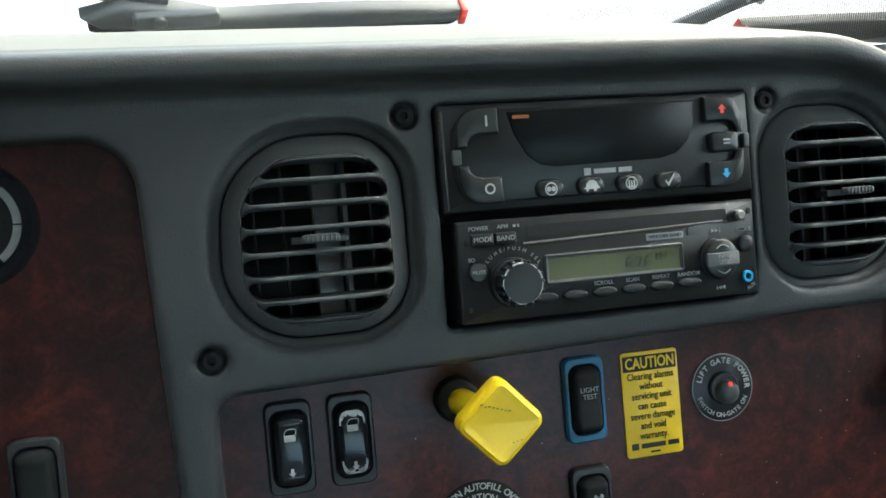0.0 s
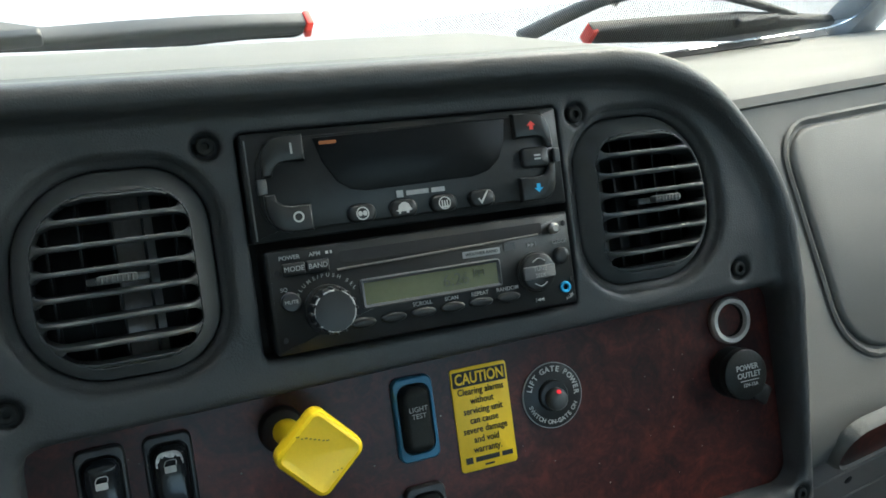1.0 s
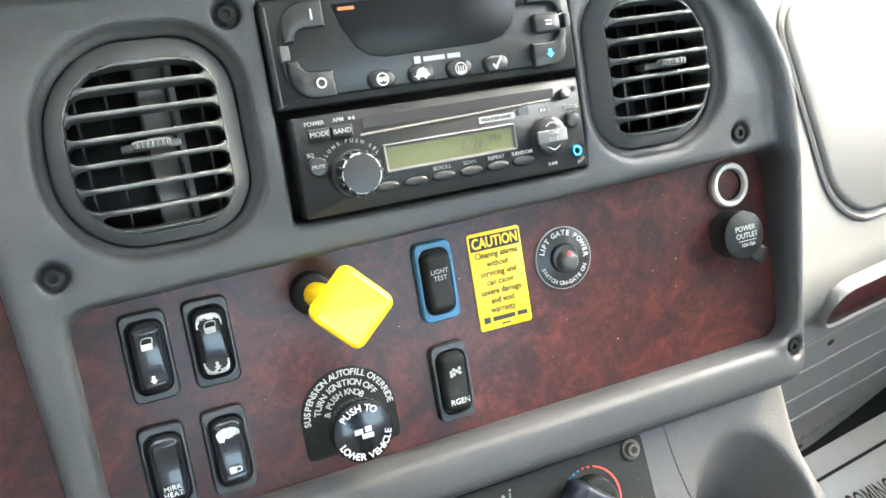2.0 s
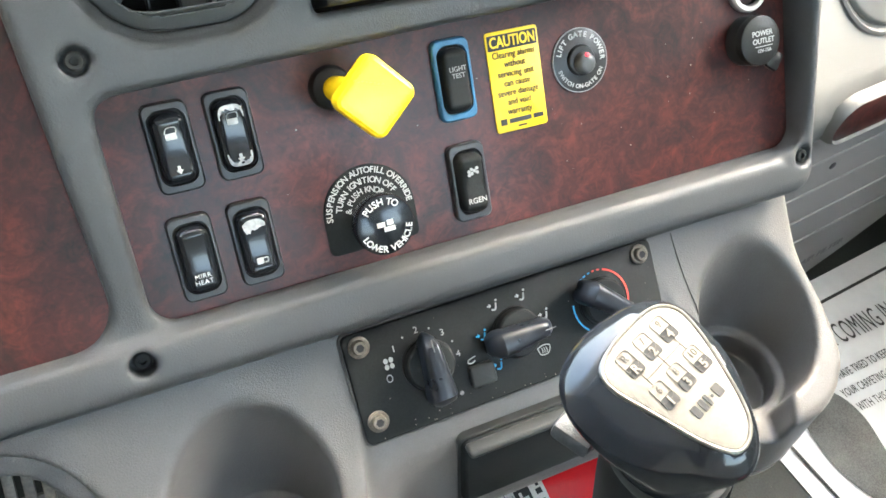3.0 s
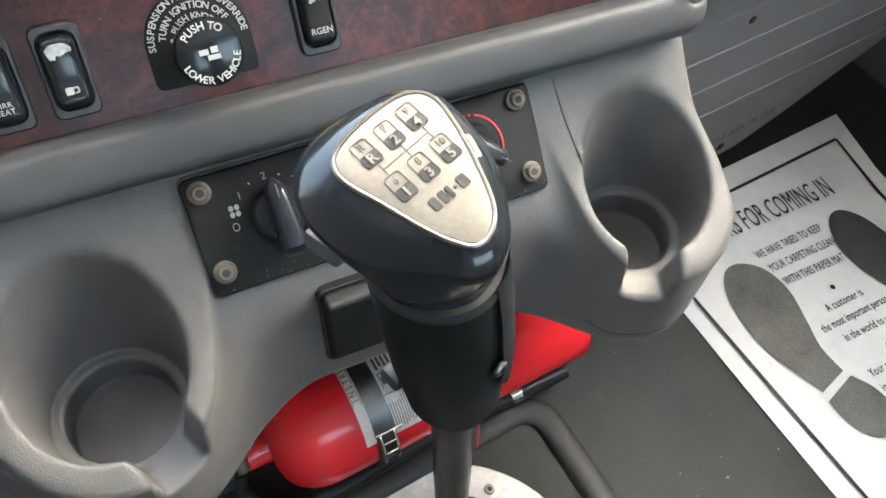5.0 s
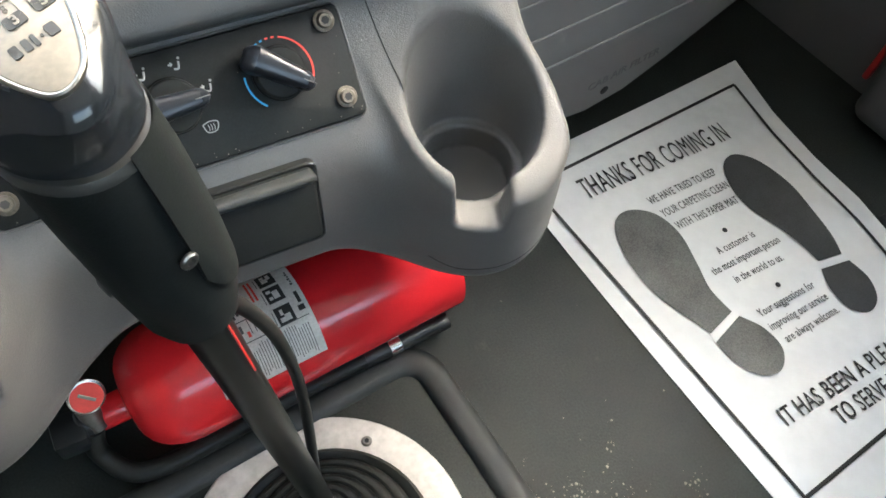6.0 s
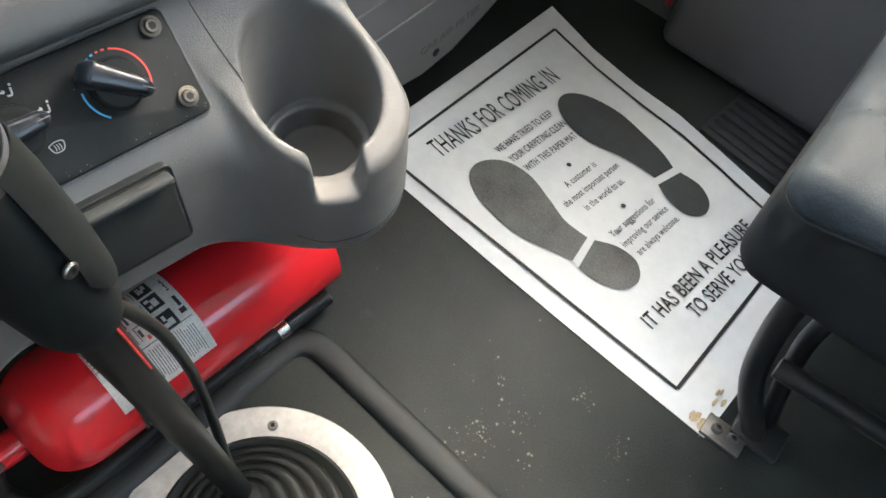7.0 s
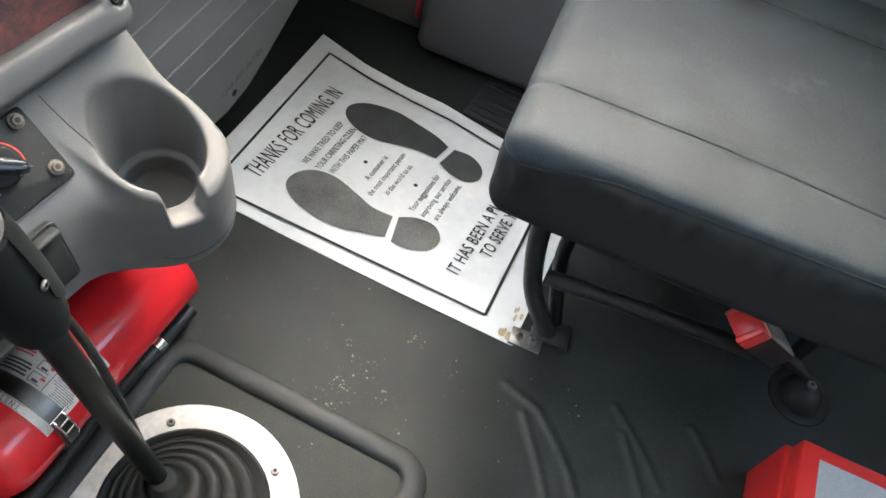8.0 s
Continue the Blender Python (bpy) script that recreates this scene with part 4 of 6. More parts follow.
    part("trigger", turned(rbox((0, 0, 0), (0.022, 0.017, 0.008), 0.002), pose(0.0135, -0.300, 0.607, 0, 10, 28)), DARK, t, "grey splitter trigger")
    part("latch", turned(rbox((0, 0, 0), (0.016, 0.012, 0.008), 0.002), pose(0.0345, -0.319, 0.510, 0, 10, 20)), BLACK, t)
    shell = []
    side = (b - a).normalized()
    ex = (Vector((1, -0.15, 0)) - side * side.dot(Vector((1, -0.15, 0)))).normalized()
    ey = side.cross(ex)
    for i in range(17):
        g = -52 + 104 * i / 16
        end = L * (0.78 - 0.16 * abs(g / 52) ** 3)
        prof = ((0.0266, 0.004), (0.0285, 0.030), (0.0292, 0.5 * L), (0.0280, end - 0.006), (0.0272, end), (0.0235, end))
        shell.append([a + side * h + (ex * math.cos(radians(g)) + ey * math.sin(radians(g))) * r for r, h in prof])
    part("cover", loft(shell), SLEEVE, t, "grey matt cover on the side of the sleeve")
    part("screw", turned(screw_bm(0.0040, 0.002), pose(0.0622, -0.3500, 0.553, -6, -10, 25)), STRAP, t)
    part("rod", tube([(0.0555, -0.3315, 0.52), (0.0820, -0.3260, 0.30), (0.1060, -0.3230, 0.10), (0.1145, -0.3240, 0.03)], 0.0123, 20), ROD, t, "black painted steel rod")
    part("tube_line", tube([(0.066, -0.336, 0.497), (0.077, -0.328, 0.472), (0.090, -0.313, 0.420), (0.104, -0.299, 0.350), (0.115, -0.292, 0.260), (0.116, -0.301, 0.190), (0.114, -0.314, 0.120), (0.115, -0.322, 0.045)], 0.0045, 12), RUBBER, t, "thin black air tube")
    part("tube_line", tube([(0.0655, -0.3440, 0.500), (0.0700, -0.3400, 0.480), (0.0790, -0.3385, 0.410)], 0.0007, 8), REDPL, t, "thin red air line")


build_lever()


def build_extinguisher():
    R = 0.0635
    AX = pose(0.331, -0.138, 0.076) @ pose(0, 0, 0, 0, 0, 5.0) @ pose(0, 0, 0, 0, -90, 0)  # z runs from the foot of the bottle to its neck
    t = thing("fire_extinguisher", pose(0, 0, 0), "red fire extinguisher lying under the console", "fire extinguisher")
    body = [(R * 0.90, 0.0), (R, 0.004), (R, 0.30)]
    for k in range(1, 9):
        a = k / 8 * math.pi / 2
        body.append((0.016 + (R - 0.016) * math.cos(a) ** 0.8, 0.30 + 0.052 * math.sin(a)))
    body += [(0.0155, 0.372), (0.0150, 0.378)]
    part("body", lathe(body, 56, AX), RED, t, "glossy red steel cylinder")

    def wrap(a0, a1, z0, z1, off, n=20):
        rings = []
        for i in range(n + 1):
            a = radians(a0 + (a1 - a0) * i / n)
            c, s = math.cos(a), math.sin(a)
            rings.append([AX @ Vector((r * c, r * s, z)) for r, z in ((R, z0), (R + off, z0), (R + off, z1), (R, z1))])
        return loft(rings)

    label = part("label", wrap(62, -63, 0.1655, 0.2705, 0.0006, 32), LABEL, t, "white instruction label, dirty at the edges")
    squares = ((31, ((-3, 6, 0.1850, 0.0035), (-7, 5, 0.1885, 0.0060), (-3, 3, 0.1905, 0.0040))), (12, ((-5, 8, 0.1855, 0.0060), (-3, 3, 0.1920, 0.0045), (-10, 3, 0.1925, 0.0035))), (-9, ((-8, 6, 0.1850, 0.0060), (-3, 5, 0.1910, 0.0030), (-10, 4, 0.1910, 0.0050))))
    part("pictogram", join(*[wrap(a, a - 16, 0.1815, 0.1985, 0.0010, 5) for a, bits in squares]), INK, label, "black instruction pictograms")
    part("pictogram_figure", join(*[wrap(a + u, a + u - w, z, z + h, 0.0013, 3) for a, bits in squares for u, w, z, h in bits]), LABEL, label)
    part("maker_mark", join(wrap(-15, -20, 0.1695, 0.1760, 0.0009, 3), wrap(-2, -13, 0.1700, 0.1735, 0.0009, 4)), INK, label)
    rnd = random.Random(8)
    bold = [wrap(32, -1 - 2 * (k % 2), z, z + 0.0026, 0.0009, 8) for k, z in enumerate((0.2190, 0.2235, 0.2280, 0.2325))]
    part("writing", join(*bold), GREYINK, label)
    part("writing", join(*[wrap(30, 5, z, z + 0.0020, 0.0009, 6) for z in (0.2050, 0.2090)]), REDP, label)
    fine = [wrap(-28 - 5 * (z > 0.225) - 3 * (z < 0.185) - 2 * rnd.random(), -54 - 6 * rnd.random(), z, z + 0.0007, 0.0009, 5) for z in [0.1735 + 0.0026 * k for k in range(26)] if not 0.198 < z < 0.2015]
    fine += [wrap(22 - 3 * k, 20 - 3 * k, 0.1695, 0.1710 + 0.001 * (k % 2), 0.0009, 2) for k in range(6)] + [wrap(a, a - 12, 0.2005, 0.2012, 0.0009, 3) for a in (29, 9, -11)]
    part("writing", join(*fine), GREYINK, label)
    ruled = [wrap(-25, -25.8, 0.1690, 0.2400, 0.0009, 1)]
    for z in (0.2080, 0.2240):
        ruled += [wrap(-6, -20, z, z + 0.0008, 0.0009, 4), wrap(-6, -20, z + 0.0115, z + 0.0123, 0.0009, 4), wrap(-6, -6.8, z, z + 0.0123, 0.0009, 1), wrap(-10, -17, z + 0.0075, z + 0.0105, 0.0009, 3)]
    part("drawing", join(*ruled), GREYINK, label)
    part("drawing", join(wrap(-18, -22, 0.2110, 0.2140, 0.0010, 2), wrap(-17, -22, 0.2262, 0.2290, 0.0010, 2)), REDP, label, "red marks in the drawing")
    letters = []
    for i, ch in enumerate("INSTRUCTIONS"):
        a = radians(-19 + 6.1 * i)
        m = Matrix(((-math.sin(a), 0, math.cos(a), (R + 0.0009) * math.cos(a)), (math.cos(a), 0, math.sin(a), (R + 0.0009) * math.sin(a)), (0, 1, 0, 0.2655), (0, 0, 0, 1)))
        letters.append(turned(text_bm(ch, 0.0088, 0.9, 0.0, thick=0.0002), AX @ m))
    part("lettering", join(*letters), REDBROWN, label, "dull red lettering round the label's edge")
    part("band_line", join(wrap(60, -24, 0.2694, 0.2699, 0.0009, 20), wrap(60, -24, 0.2612, 0.2617, 0.0009, 20)), REDBROWN, label)
    part("strap", wrap(60, -150, 0.2395, 0.2600, 0.0022, 36), STRAP, t, "flat dark steel bracket strap")
    buckle = []
    for z0 in (0.2425, 0.2570):
        buckle.append(tube([AX @ Vector((r * math.cos(radians(a)), r * math.sin(radians(a)), z)) for r, a, z in ((R + 0.004, -54, z0), (R + 0.008, -62, z0), (R + 0.009, -80, z0), (R + 0.004, -96, z0))], 0.0014, 8))
    for a, r, z0, z1 in ((-54, 0.004, 0.2330, 0.2620), (-62, 0.008, 0.2425, 0.2570), (-72, 0.0088, 0.2425, 0.2570)):
        buckle.append(tube([AX @ Vector(((R + r) * math.cos(radians(a)), (R + r) * math.sin(radians(a)), z)) for z in (z0, z1)], 0.0014, 8))
    part("buckle", join(*buckle), CHROME, t, "wire strap buckle")
    V = AX @ pose(0, 0, 0.378)
    part("valve", join(lathe([(0.014, 0), (0.017, 0.004), (0.017, 0.016), (0.012, 0.022), (0.012, 0.040), (0.004, 0.042)], 24, V), rbox(V @ Vector((0.0, -0.004, 0.026)), (0.030, 0.034, 0.030), 0.004)), BLACK, t)
    G = pose(-0.043, -0.172, 0.128) @ pose(0, 0, 0, 52, 0, 12)
    gauge = part("gauge", lathe([(0.015, -0.012), (0.0165, 0.0), (0.0165, 0.0035), (0.0145, 0.0045)], 32, G), CHROME, t, "chrome-rimmed pressure gauge")
    part("dial", lathe([(0.0142, 0.0046), (0.0142, 0.0050), (0.0001, 0.0050)], 32, G), REDP, gauge, "red dial")
    part("needle", turned(rbox((0, 0, 0.0056), (0.003, 0.016, 0.0006), 0), G @ pose(0, 0, 0, 0, 0, 40)), BRASS, gauge)
    part("fitting", tube([(-0.050, -0.168, 0.098), (-0.047, -0.180, 0.076)], 0.0105, 16), STEEL, t, "taped hose fitting")
    hose = [(-0.052, -0.182, 0.078), (-0.056, -0.194, 0.046), (-0.028, -0.222, 0.030), (0.045, -0.220, 0.027), (0.13, -0.208, 0.026), (0.215, -0.202, 0.025)]
    part("hose", tube(hose, 0.0100, 18), RUBBER, t, "black rubber hose")
    part("nozzle", tube([(0.215, -0.202, 0.0250), (0.262, -0.199, 0.0235), (0.320, -0.195, 0.0210)], 0.0098, 20), BLACK, t, "black straight nozzle")
    part("band", tube([(0.244, -0.2005, 0.0241), (0.258, -0.1995, 0.0237)], 0.0110, 20), CHROME, t, "silver band on the nozzle")
    part("bracket", rbox((0.16, -0.135, 0.009), (0.24, 0.035, 0.016), 0.003), BLACK, t, "black mounting bracket")


build_extinguisher()


# ---- passenger seat ----
SEATM = pose(0.510, -0.502, 0.0, 0, 0, 10.5)  # origin below the front inner corner; x across the seat, y backwards is -y


def rim_height(y):
    """Height of the piping: it climbs behind the front corner."""
    return 0.403 + 0.022 * ease(0.0, -0.12, y)


def seat_field(x, y, z):
    qx = np.abs(x - 0.255) - 0.235
    qy = np.abs(y + 0.275) - 0.255
    qz = np.abs(z - (0.373 + 0.02 * y)) - 0.039
    r = 0.030
    d = np.sqrt(np.maximum(qx, 0) ** 2 + np.maximum(qy, 0) ** 2 + np.maximum(qz, 0) ** 2) + np.minimum(np.maximum(qx, np.maximum(qy, qz)), 0) - r
    crown = 0.010 * np.cos((x - 0.255) * 5.2) * np.cos((y + 0.275) * 4.6)
    d = d - crown * ease(0.38, 0.44, z)
    seam = np.minimum(np.abs(x - 0.094 - 0.03 * np.minimum(y + 0.2, 0)), np.abs(x - 0.40))
    d = d + 0.004 * np.exp(-(seam / 0.006) ** 2) * ease(0.40, 0.43, z)
    rim = np.abs(z - rim_height(y))
    d = d + 0.0025 * np.exp(-(rim / 0.004) ** 2)
    d = d - 0.0028 * np.sin(y * 170 + 2.0 * np.sin(y * 37)) * np.exp(-((z - rim_height(y) + 0.018) / 0.014) ** 2)
    return d


def build_seat():
    t = thing("passenger_seat", SEATM, "blue-grey vinyl passenger seat with black side and tube frame", "seat")
    c = moulded("cushion", (steps(-0.03, 0.55, 0.005), steps(-0.58, 0.03, 0.005), steps(0.27, 0.48, 0.0035)), seat_field, SEAT, t)
    tagged(c, "worn blue-grey vinyl cushion")
    sides = [p.index for p in c.data.polygons if p.center.z < rim_height(p.center.y)]
    c.data.materials.append(SEATSIDE)
    for i in sides:
        c.data.polygons[i].material_index = 1
    for at in (0.094, 0.40):
        stitch = []
        for k in range(25):
            y = -0.008 - 0.53 * k / 24
            x = at + 0.03 * min(y + 0.2, 0) if at < 0.3 else at
            hi, lo = 0.50, 0.38
            for _ in range(24):
                mid = (hi + lo) / 2
                inside = seat_field(np.array([x]), np.array([y]), np.array([mid]))[0] < 0
                hi, lo = (hi, mid) if inside else (mid, lo)
            stitch.append((x, y, hi + 0.0004))
        part("stitched_seam", tube(stitch, 0.0013, 6), SEATSIDE, t, "thin dark stitched seam")
    edge = rrect(0.255, -0.275, 0.528, 0.568, 0.032, 4)
    cord = []
    for a, b in zip(edge, edge[1:] + edge[:1]):
        n = 16 if math.dist(a, b) > 0.1 else 1
        for k in range(n):
            x, y = a[0] + (b[0] - a[0]) * k / n, a[1] + (b[1] - a[1]) * k / n
            z = float(rim_height(y))
            tuck = 0.03 - math.sqrt(0.0009 - max(0.0, z - 0.412 - 0.02 * y) ** 2)
            cord.append((x + tuck * (1 if x < 0.255 else -1), y, z))
    part("piping", tube(cord + cord[:1], 0.0016, 8), SEATSIDE, t, "black piping round the cushion")
    back = rbox((0.255, -0.60, 0.72), (0.50, 0.13, 0.72), 0.05, 4)
    part("backrest", turned(back, pose(0, 0, 0)), SEAT, t)
    for x in (0.066, 0.42):
        part("leg", tube([(x + 0.012, -0.092, 0.30), (x + 0.004, -0.070, 0.24), (x + 0.006, -0.095, 0.10), (x + 0.006, -0.145, 0.006)], 0.014, 14), BLACK, t, "black steel tube leg")
        part("leg", tube([(x + 0.05, -0.12, 0.29), (x + 0.045, -0.115, 0.15), (x + 0.03, -0.15, 0.010)], 0.011, 12), BLACK, t)
        part("foot", rbox((x + 0.010, -0.150, 0.006), (0.045, 0.060, 0.010), 0.003), BLACK, t)
        part("side_tube", tube([(x + 0.006, -0.105, 0.135), (x + 0.006, -0.28, 0.150), (x + 0.006, -0.40, 0.156)], 0.012, 14), BLACK, t, "black steel side tube")
        part("rear_leg", tube([(0.16 + 0.6 * x, -0.52, 0.31), (0.16 + 0.6 * x, -0.52, 0.004)], 0.014, 12), BLACK, t)
    part("bracket", rbox((0.046, -0.118, 0.004), (0.030, 0.05, 0.006), 0.001), STEEL, t, "steel floor bracket")
    for y in (-0.108, -0.128):
        part("bolt", turned(screw_bm(0.007, 0.006), pose(0.046, y, 0.007) @ pose(0, 0, 0, -90)), STEEL, t, "dirty hex bolt")


build_seat()


def build_belt():
    t = thing("seat_belt_buckle", pose(0, 0, 0), "red seat belt buckle on a black stalk beside the seat", "seat belt buckle")
    B = look((0.594, -0.836, 0.262), (0.752, -1.010, 0.05))
    part("stalk", turned(rbox((0, 0, -0.15), (0.030, 0.010, 0.20), 0.004), B), PANEL, t)
    part("buckle", turned(rbox((0, 0, -0.062), (0.046, 0.036, 0.108), 0.006), B), BLACK, t)
    part("button", turned(join(rbox((0, 0, -0.002), (0.047, 0.036, 0.022), 0.004), rbox((0.019, 0.0, 0.012), (0.008, 0.034, 0.016), 0.002), rbox((-0.020, 0.0, 0.008), (0.007, 0.034, 0.010), 0.002)), B), REDPL, t, "red release button")
    part("anchor", lathe([(0.050, 0.0), (0.049, 0.003), (0.044, 0.005), (0.036, 0.0045), (0.033, 0.014), (0.024, 0.030), (0.012, 0.036)], 30, pose(0.752, -1.010, 0.0)), RUBBER, t, "black rubber anchor boot")
    part("bolt", turned(screw_bm(0.008, 0.006), pose(0.752, -1.010, 0.036) @ pose(0, 0, 0, -90)), STEEL, t)


build_belt()


def build_box():
    t = thing("emergency_kit_case", pose(0.4950, -1.106, 0.0, 0, 0, 8), "red plastic emergency kit case with white label on the floor", "case")
    part("body", rbox((0.0, 0, 0.055), (0.212, 0.237, 0.11), 0.006, 3), REDPL, t)
    part("lid", rbox((0.0, 0, 0.125), (0.20, 0.225, 0.04), 0.005, 3), REDPL, t)
    part("label", rbox((0.0, 0.0, 0.1454), (0.158, 0.178, 0.0012), 0), GREYPRINT, t, "worn pale label")


build_box()


# ---- devices in the dashboard, in the panel's own axes ----
def at_panel(x, z, y=0.0):
    return DASH @ pose(x, y, z)


def build_vent(cx, cz, s):
    """A round-cornered louvre; s is -1 where its rounder side is left."""
    t = thing("air_vent", at_panel(cx, cz), "black plastic dashboard air vent with horizontal louvres", "air vent", "dashboard air vents")

    def field(x, y, z, bar=None):
        out = vent_outline(x, z, 0, 0, s) - 0.0028
        front = -0.013 + 0.020 * (1 - ease(0.0, 0.020, -out)) + 1.2 * np.maximum(np.hypot(x, z) - 0.03, 0) ** 2
        d = smax(out, front - y, 0.004)
        u = x * s
        lean = 0.10 * np.maximum(z, 0) * (u > 0)
        hole = box2(u + lean, z + 0.002, 0, 0, 0.0785, 0.088, np.where(u > 0, 0.030, 0.021))
        slots = None
        for k in range(7):
            band = np.abs(z + 0.002 - (k - 3) * 0.0125) - 0.0049
            slot = smax(hole, band, 0.006)
            slots = slot if slots is None else np.minimum(slots, slot)
        d = smax(d, -slots, 0.0016)
        d = np.maximum(d, y - 0.016)
        if bar is None:
            return np.maximum(d, -hole)
        return np.maximum(d, np.maximum(hole, np.abs(z - bar) - 0.0064))

    moulded("bezel", (steps(-0.058, 0.058, 0.00115), steps(-0.018, 0.019, 0.00115), steps(-0.063, 0.063, 0.00115)), field, VENT, t)
    for k in range(8):  # each louvre bar is a piece of its own
        zc = -0.002 + (k - 3.5) * 0.0125
        moulded("louvre", (steps(-0.050, 0.050, 0.00115), steps(-0.018, 0.019, 0.00115), steps(zc - 0.0085, zc + 0.0085, 0.00085)), lambda x, y, z: field(x, y, z, zc), VENT, t)
    for k in range(5):
        part("vane", turned(rbox(((k - 2) * 0.0160, 0.023, -0.002), (0.0016, 0.014, 0.088), 0.0004), pose(0, 0, 0)), BLACK, t)
    part("flap", rbox((0.011 if s < 0 else -0.02, 0.0315, -0.002), (0.020, 0.002, 0.090), 0), DUCT, t, "pale duct flap")
    back = loft([[(x, y, z) for x, z in rrect(0, 0, w, h, 0.03, 6)] for w, h, y in ((0.088, 0.097, 0.012), (0.088, 0.097, 0.046), (0.086, 0.095, 0.047))], False, True)
    part("duct", back, DUCTBACK, t)
    tab = [rbox((0.001, -0.0135, -0.0015), (0.0195, 0.008, 0.0046), 0.0018)] + [rbox((0.001 + (k - 3) * 0.0024, -0.0174, -0.0015), (0.0010, 0.0012, 0.0036), 0.0003, 1) for k in range(7)]
    tagged(part("tab", join(*tab), VENT, t), "ribbed adjuster tab", kind="stuff")
    part("tab_track", rbox((0.001, 0.0, -0.0020), (0.030, 0.012, 0.0040), 0.001), VENT, t)


build_vent(-0.0755, -0.001, -1)
build_vent(0.2495, 0.001, 1)


def build_climate_unit():
    t = thing("refrigeration_control", DASH @ pose(-0.0002, 0, 0.0003) @ Matrix.Diagonal((0.970, 1, 0.972, 1)), "black refrigeration control unit with dark display and buttons", "control unit")
    part("housing", slab(rrect(0.093, 0.0352, 0.198, 0.0610, 0.0015, 3), -0.0035, 0.03, 0.0016), BLACK, t)
    part("raised_panel", slab(rrect(0.0935, 0.0355, 0.186, 0.0525, (0.018, 0.018, 0.018, 0.018), 8), -0.0052, -0.003, 0.0012), BLACK, t)
    disp = [(0.0345, 0.0600), (0.0385, 0.0465), (0.0455, 0.0345), (0.0530, 0.0290), (0.0620, 0.0272), (0.1290, 0.0280), (0.1400, 0.0305), (0.1480, 0.0370), (0.1525, 0.0480), (0.1545, 0.0610)]
    part("display", slab(disp, -0.0057, -0.004, 0.0004), SCREEN, t, "black display window")
    part("indicator", slab(rrect(0.043, 0.0568, 0.010, 0.0019, 0.0003, 2), -0.0062, -0.0055, 0), AMBER, t, "small amber lit segment")
    arm = [(0.0285, 0.0628), (0.0165, 0.0628), (0.0110, 0.0614), (0.0066, 0.0580), (0.0040, 0.0530), (0.0032, 0.0470), (0.0032, 0.0405), (0.0092, 0.0405), (0.0102, 0.0442), (0.0130, 0.0468), (0.0170, 0.0478), (0.0285, 0.0478)]
    for pts in (arm, [(x, 0.0712 - z) for x, z in arm[::-1]], [(0.1875 - x if x > 0.02 else 0.1865 - x * 0.72, z) for x, z in arm[::-1]], [(0.1875 - x if x > 0.02 else 0.1865 - x * 0.72, 0.0712 - z) for x, z in arm]):
        part("key", slab(pts, -0.0088, -0.004, 0.0012), BLACK, t)
    part("key", slab(rrect(0.1715, 0.0352, 0.0190, 0.0125, 0.003, 4), -0.0092, -0.004, 0.0016), BLACK, t)
    part("side_clip", rbox((0.0030, -0.0062, 0.0354), (0.0055, 0.004, 0.0085), 0.0008), VENT, t)
    part("side_clip", rbox((0.1868, -0.0062, 0.0354), (0.0040, 0.004, 0.0085), 0.0008), VENT, t)
    for x in (0.057, 0.0825, 0.1075, 0.1325):
        part("key", slab(rrect(x, 0.0142, 0.0170, 0.0105, 0.005, 6), -0.0088, -0.004, 0.0018), BLACK, t)
    y = -0.0093
    part("symbol", slab(rrect(0.0213, 0.0550, 0.0012, 0.0062, 0.0, 1), y, y + 0.0004, 0), WHITE, t)
    ring = lambda x, z, r, w: loft([[(x + q * math.cos(2 * math.pi * i / 28), yy, z + q * math.sin(2 * math.pi * i / 28)) for i in range(28)] for q, yy in ((r, y + 0.0003), (r, y), (r - w, y), (r - w, y + 0.0003))], False, False)
    part("symbol", ring(0.0205, 0.0168, 0.0031, 0.0010), WHITE, t)
    part("symbol", join(ring(0.057, 0.0142, 0.0038, 0.0007), slab(oval(0.0556, 0.0142, 0.0013, 0.0015, 14), y, y + 0.0004, 0), slab(oval(0.0584, 0.0142, 0.0013, 0.0015, 14), y, y + 0.0004, 0)), WHITE, t)
    shell = [(0.0782, 0.0135), (0.0788, 0.0158), (0.0808, 0.0175), (0.0832, 0.0178), (0.0852, 0.0164), (0.0862, 0.0140), (0.0870, 0.0136), (0.0868, 0.0128), (0.0850, 0.0124), (0.0846, 0.0112), (0.0834, 0.0112), (0.0830, 0.0124), (0.0800, 0.0124), (0.0796, 0.0112), (0.0786, 0.0112), (0.0784, 0.0124), (0.0765, 0.0132)]
    tb = bmesh.new()
    tb.faces.new([tb.verts.new((x, y, z)) for x, z in shell])
    part("symbol", tb, WHITE, t, "white slow-running symbol")
    part("symbol", join(ring(0.1075, 0.0142, 0.0038, 0.0006), *[slab(rrect(0.1075 + d, 0.0136 + abs(d) * 0.2, 0.0007, 0.0042, 0, 1), y, y + 0.0004, 0) for d in (-0.0016, 0, 0.0016)], *[slab(oval(0.1075 + d, 0.0120, 0.0008, 0.0008, 8), y, y + 0.0004, 0) for d in (-0.0016, 0, 0.0016)]), WHITE, t)
    tick = bmesh.new()
    tick.faces.new([tick.verts.new((0.1325 + x, y, 0.0142 + z)) for x, z in ((-0.0034, -0.0002), (-0.0027, 0.0006), (-0.0014, -0.0014), (0.0028, 0.0044), (0.0036, 0.0040), (-0.0012, -0.0036))])
    part("symbol", tick, WHITE, t)

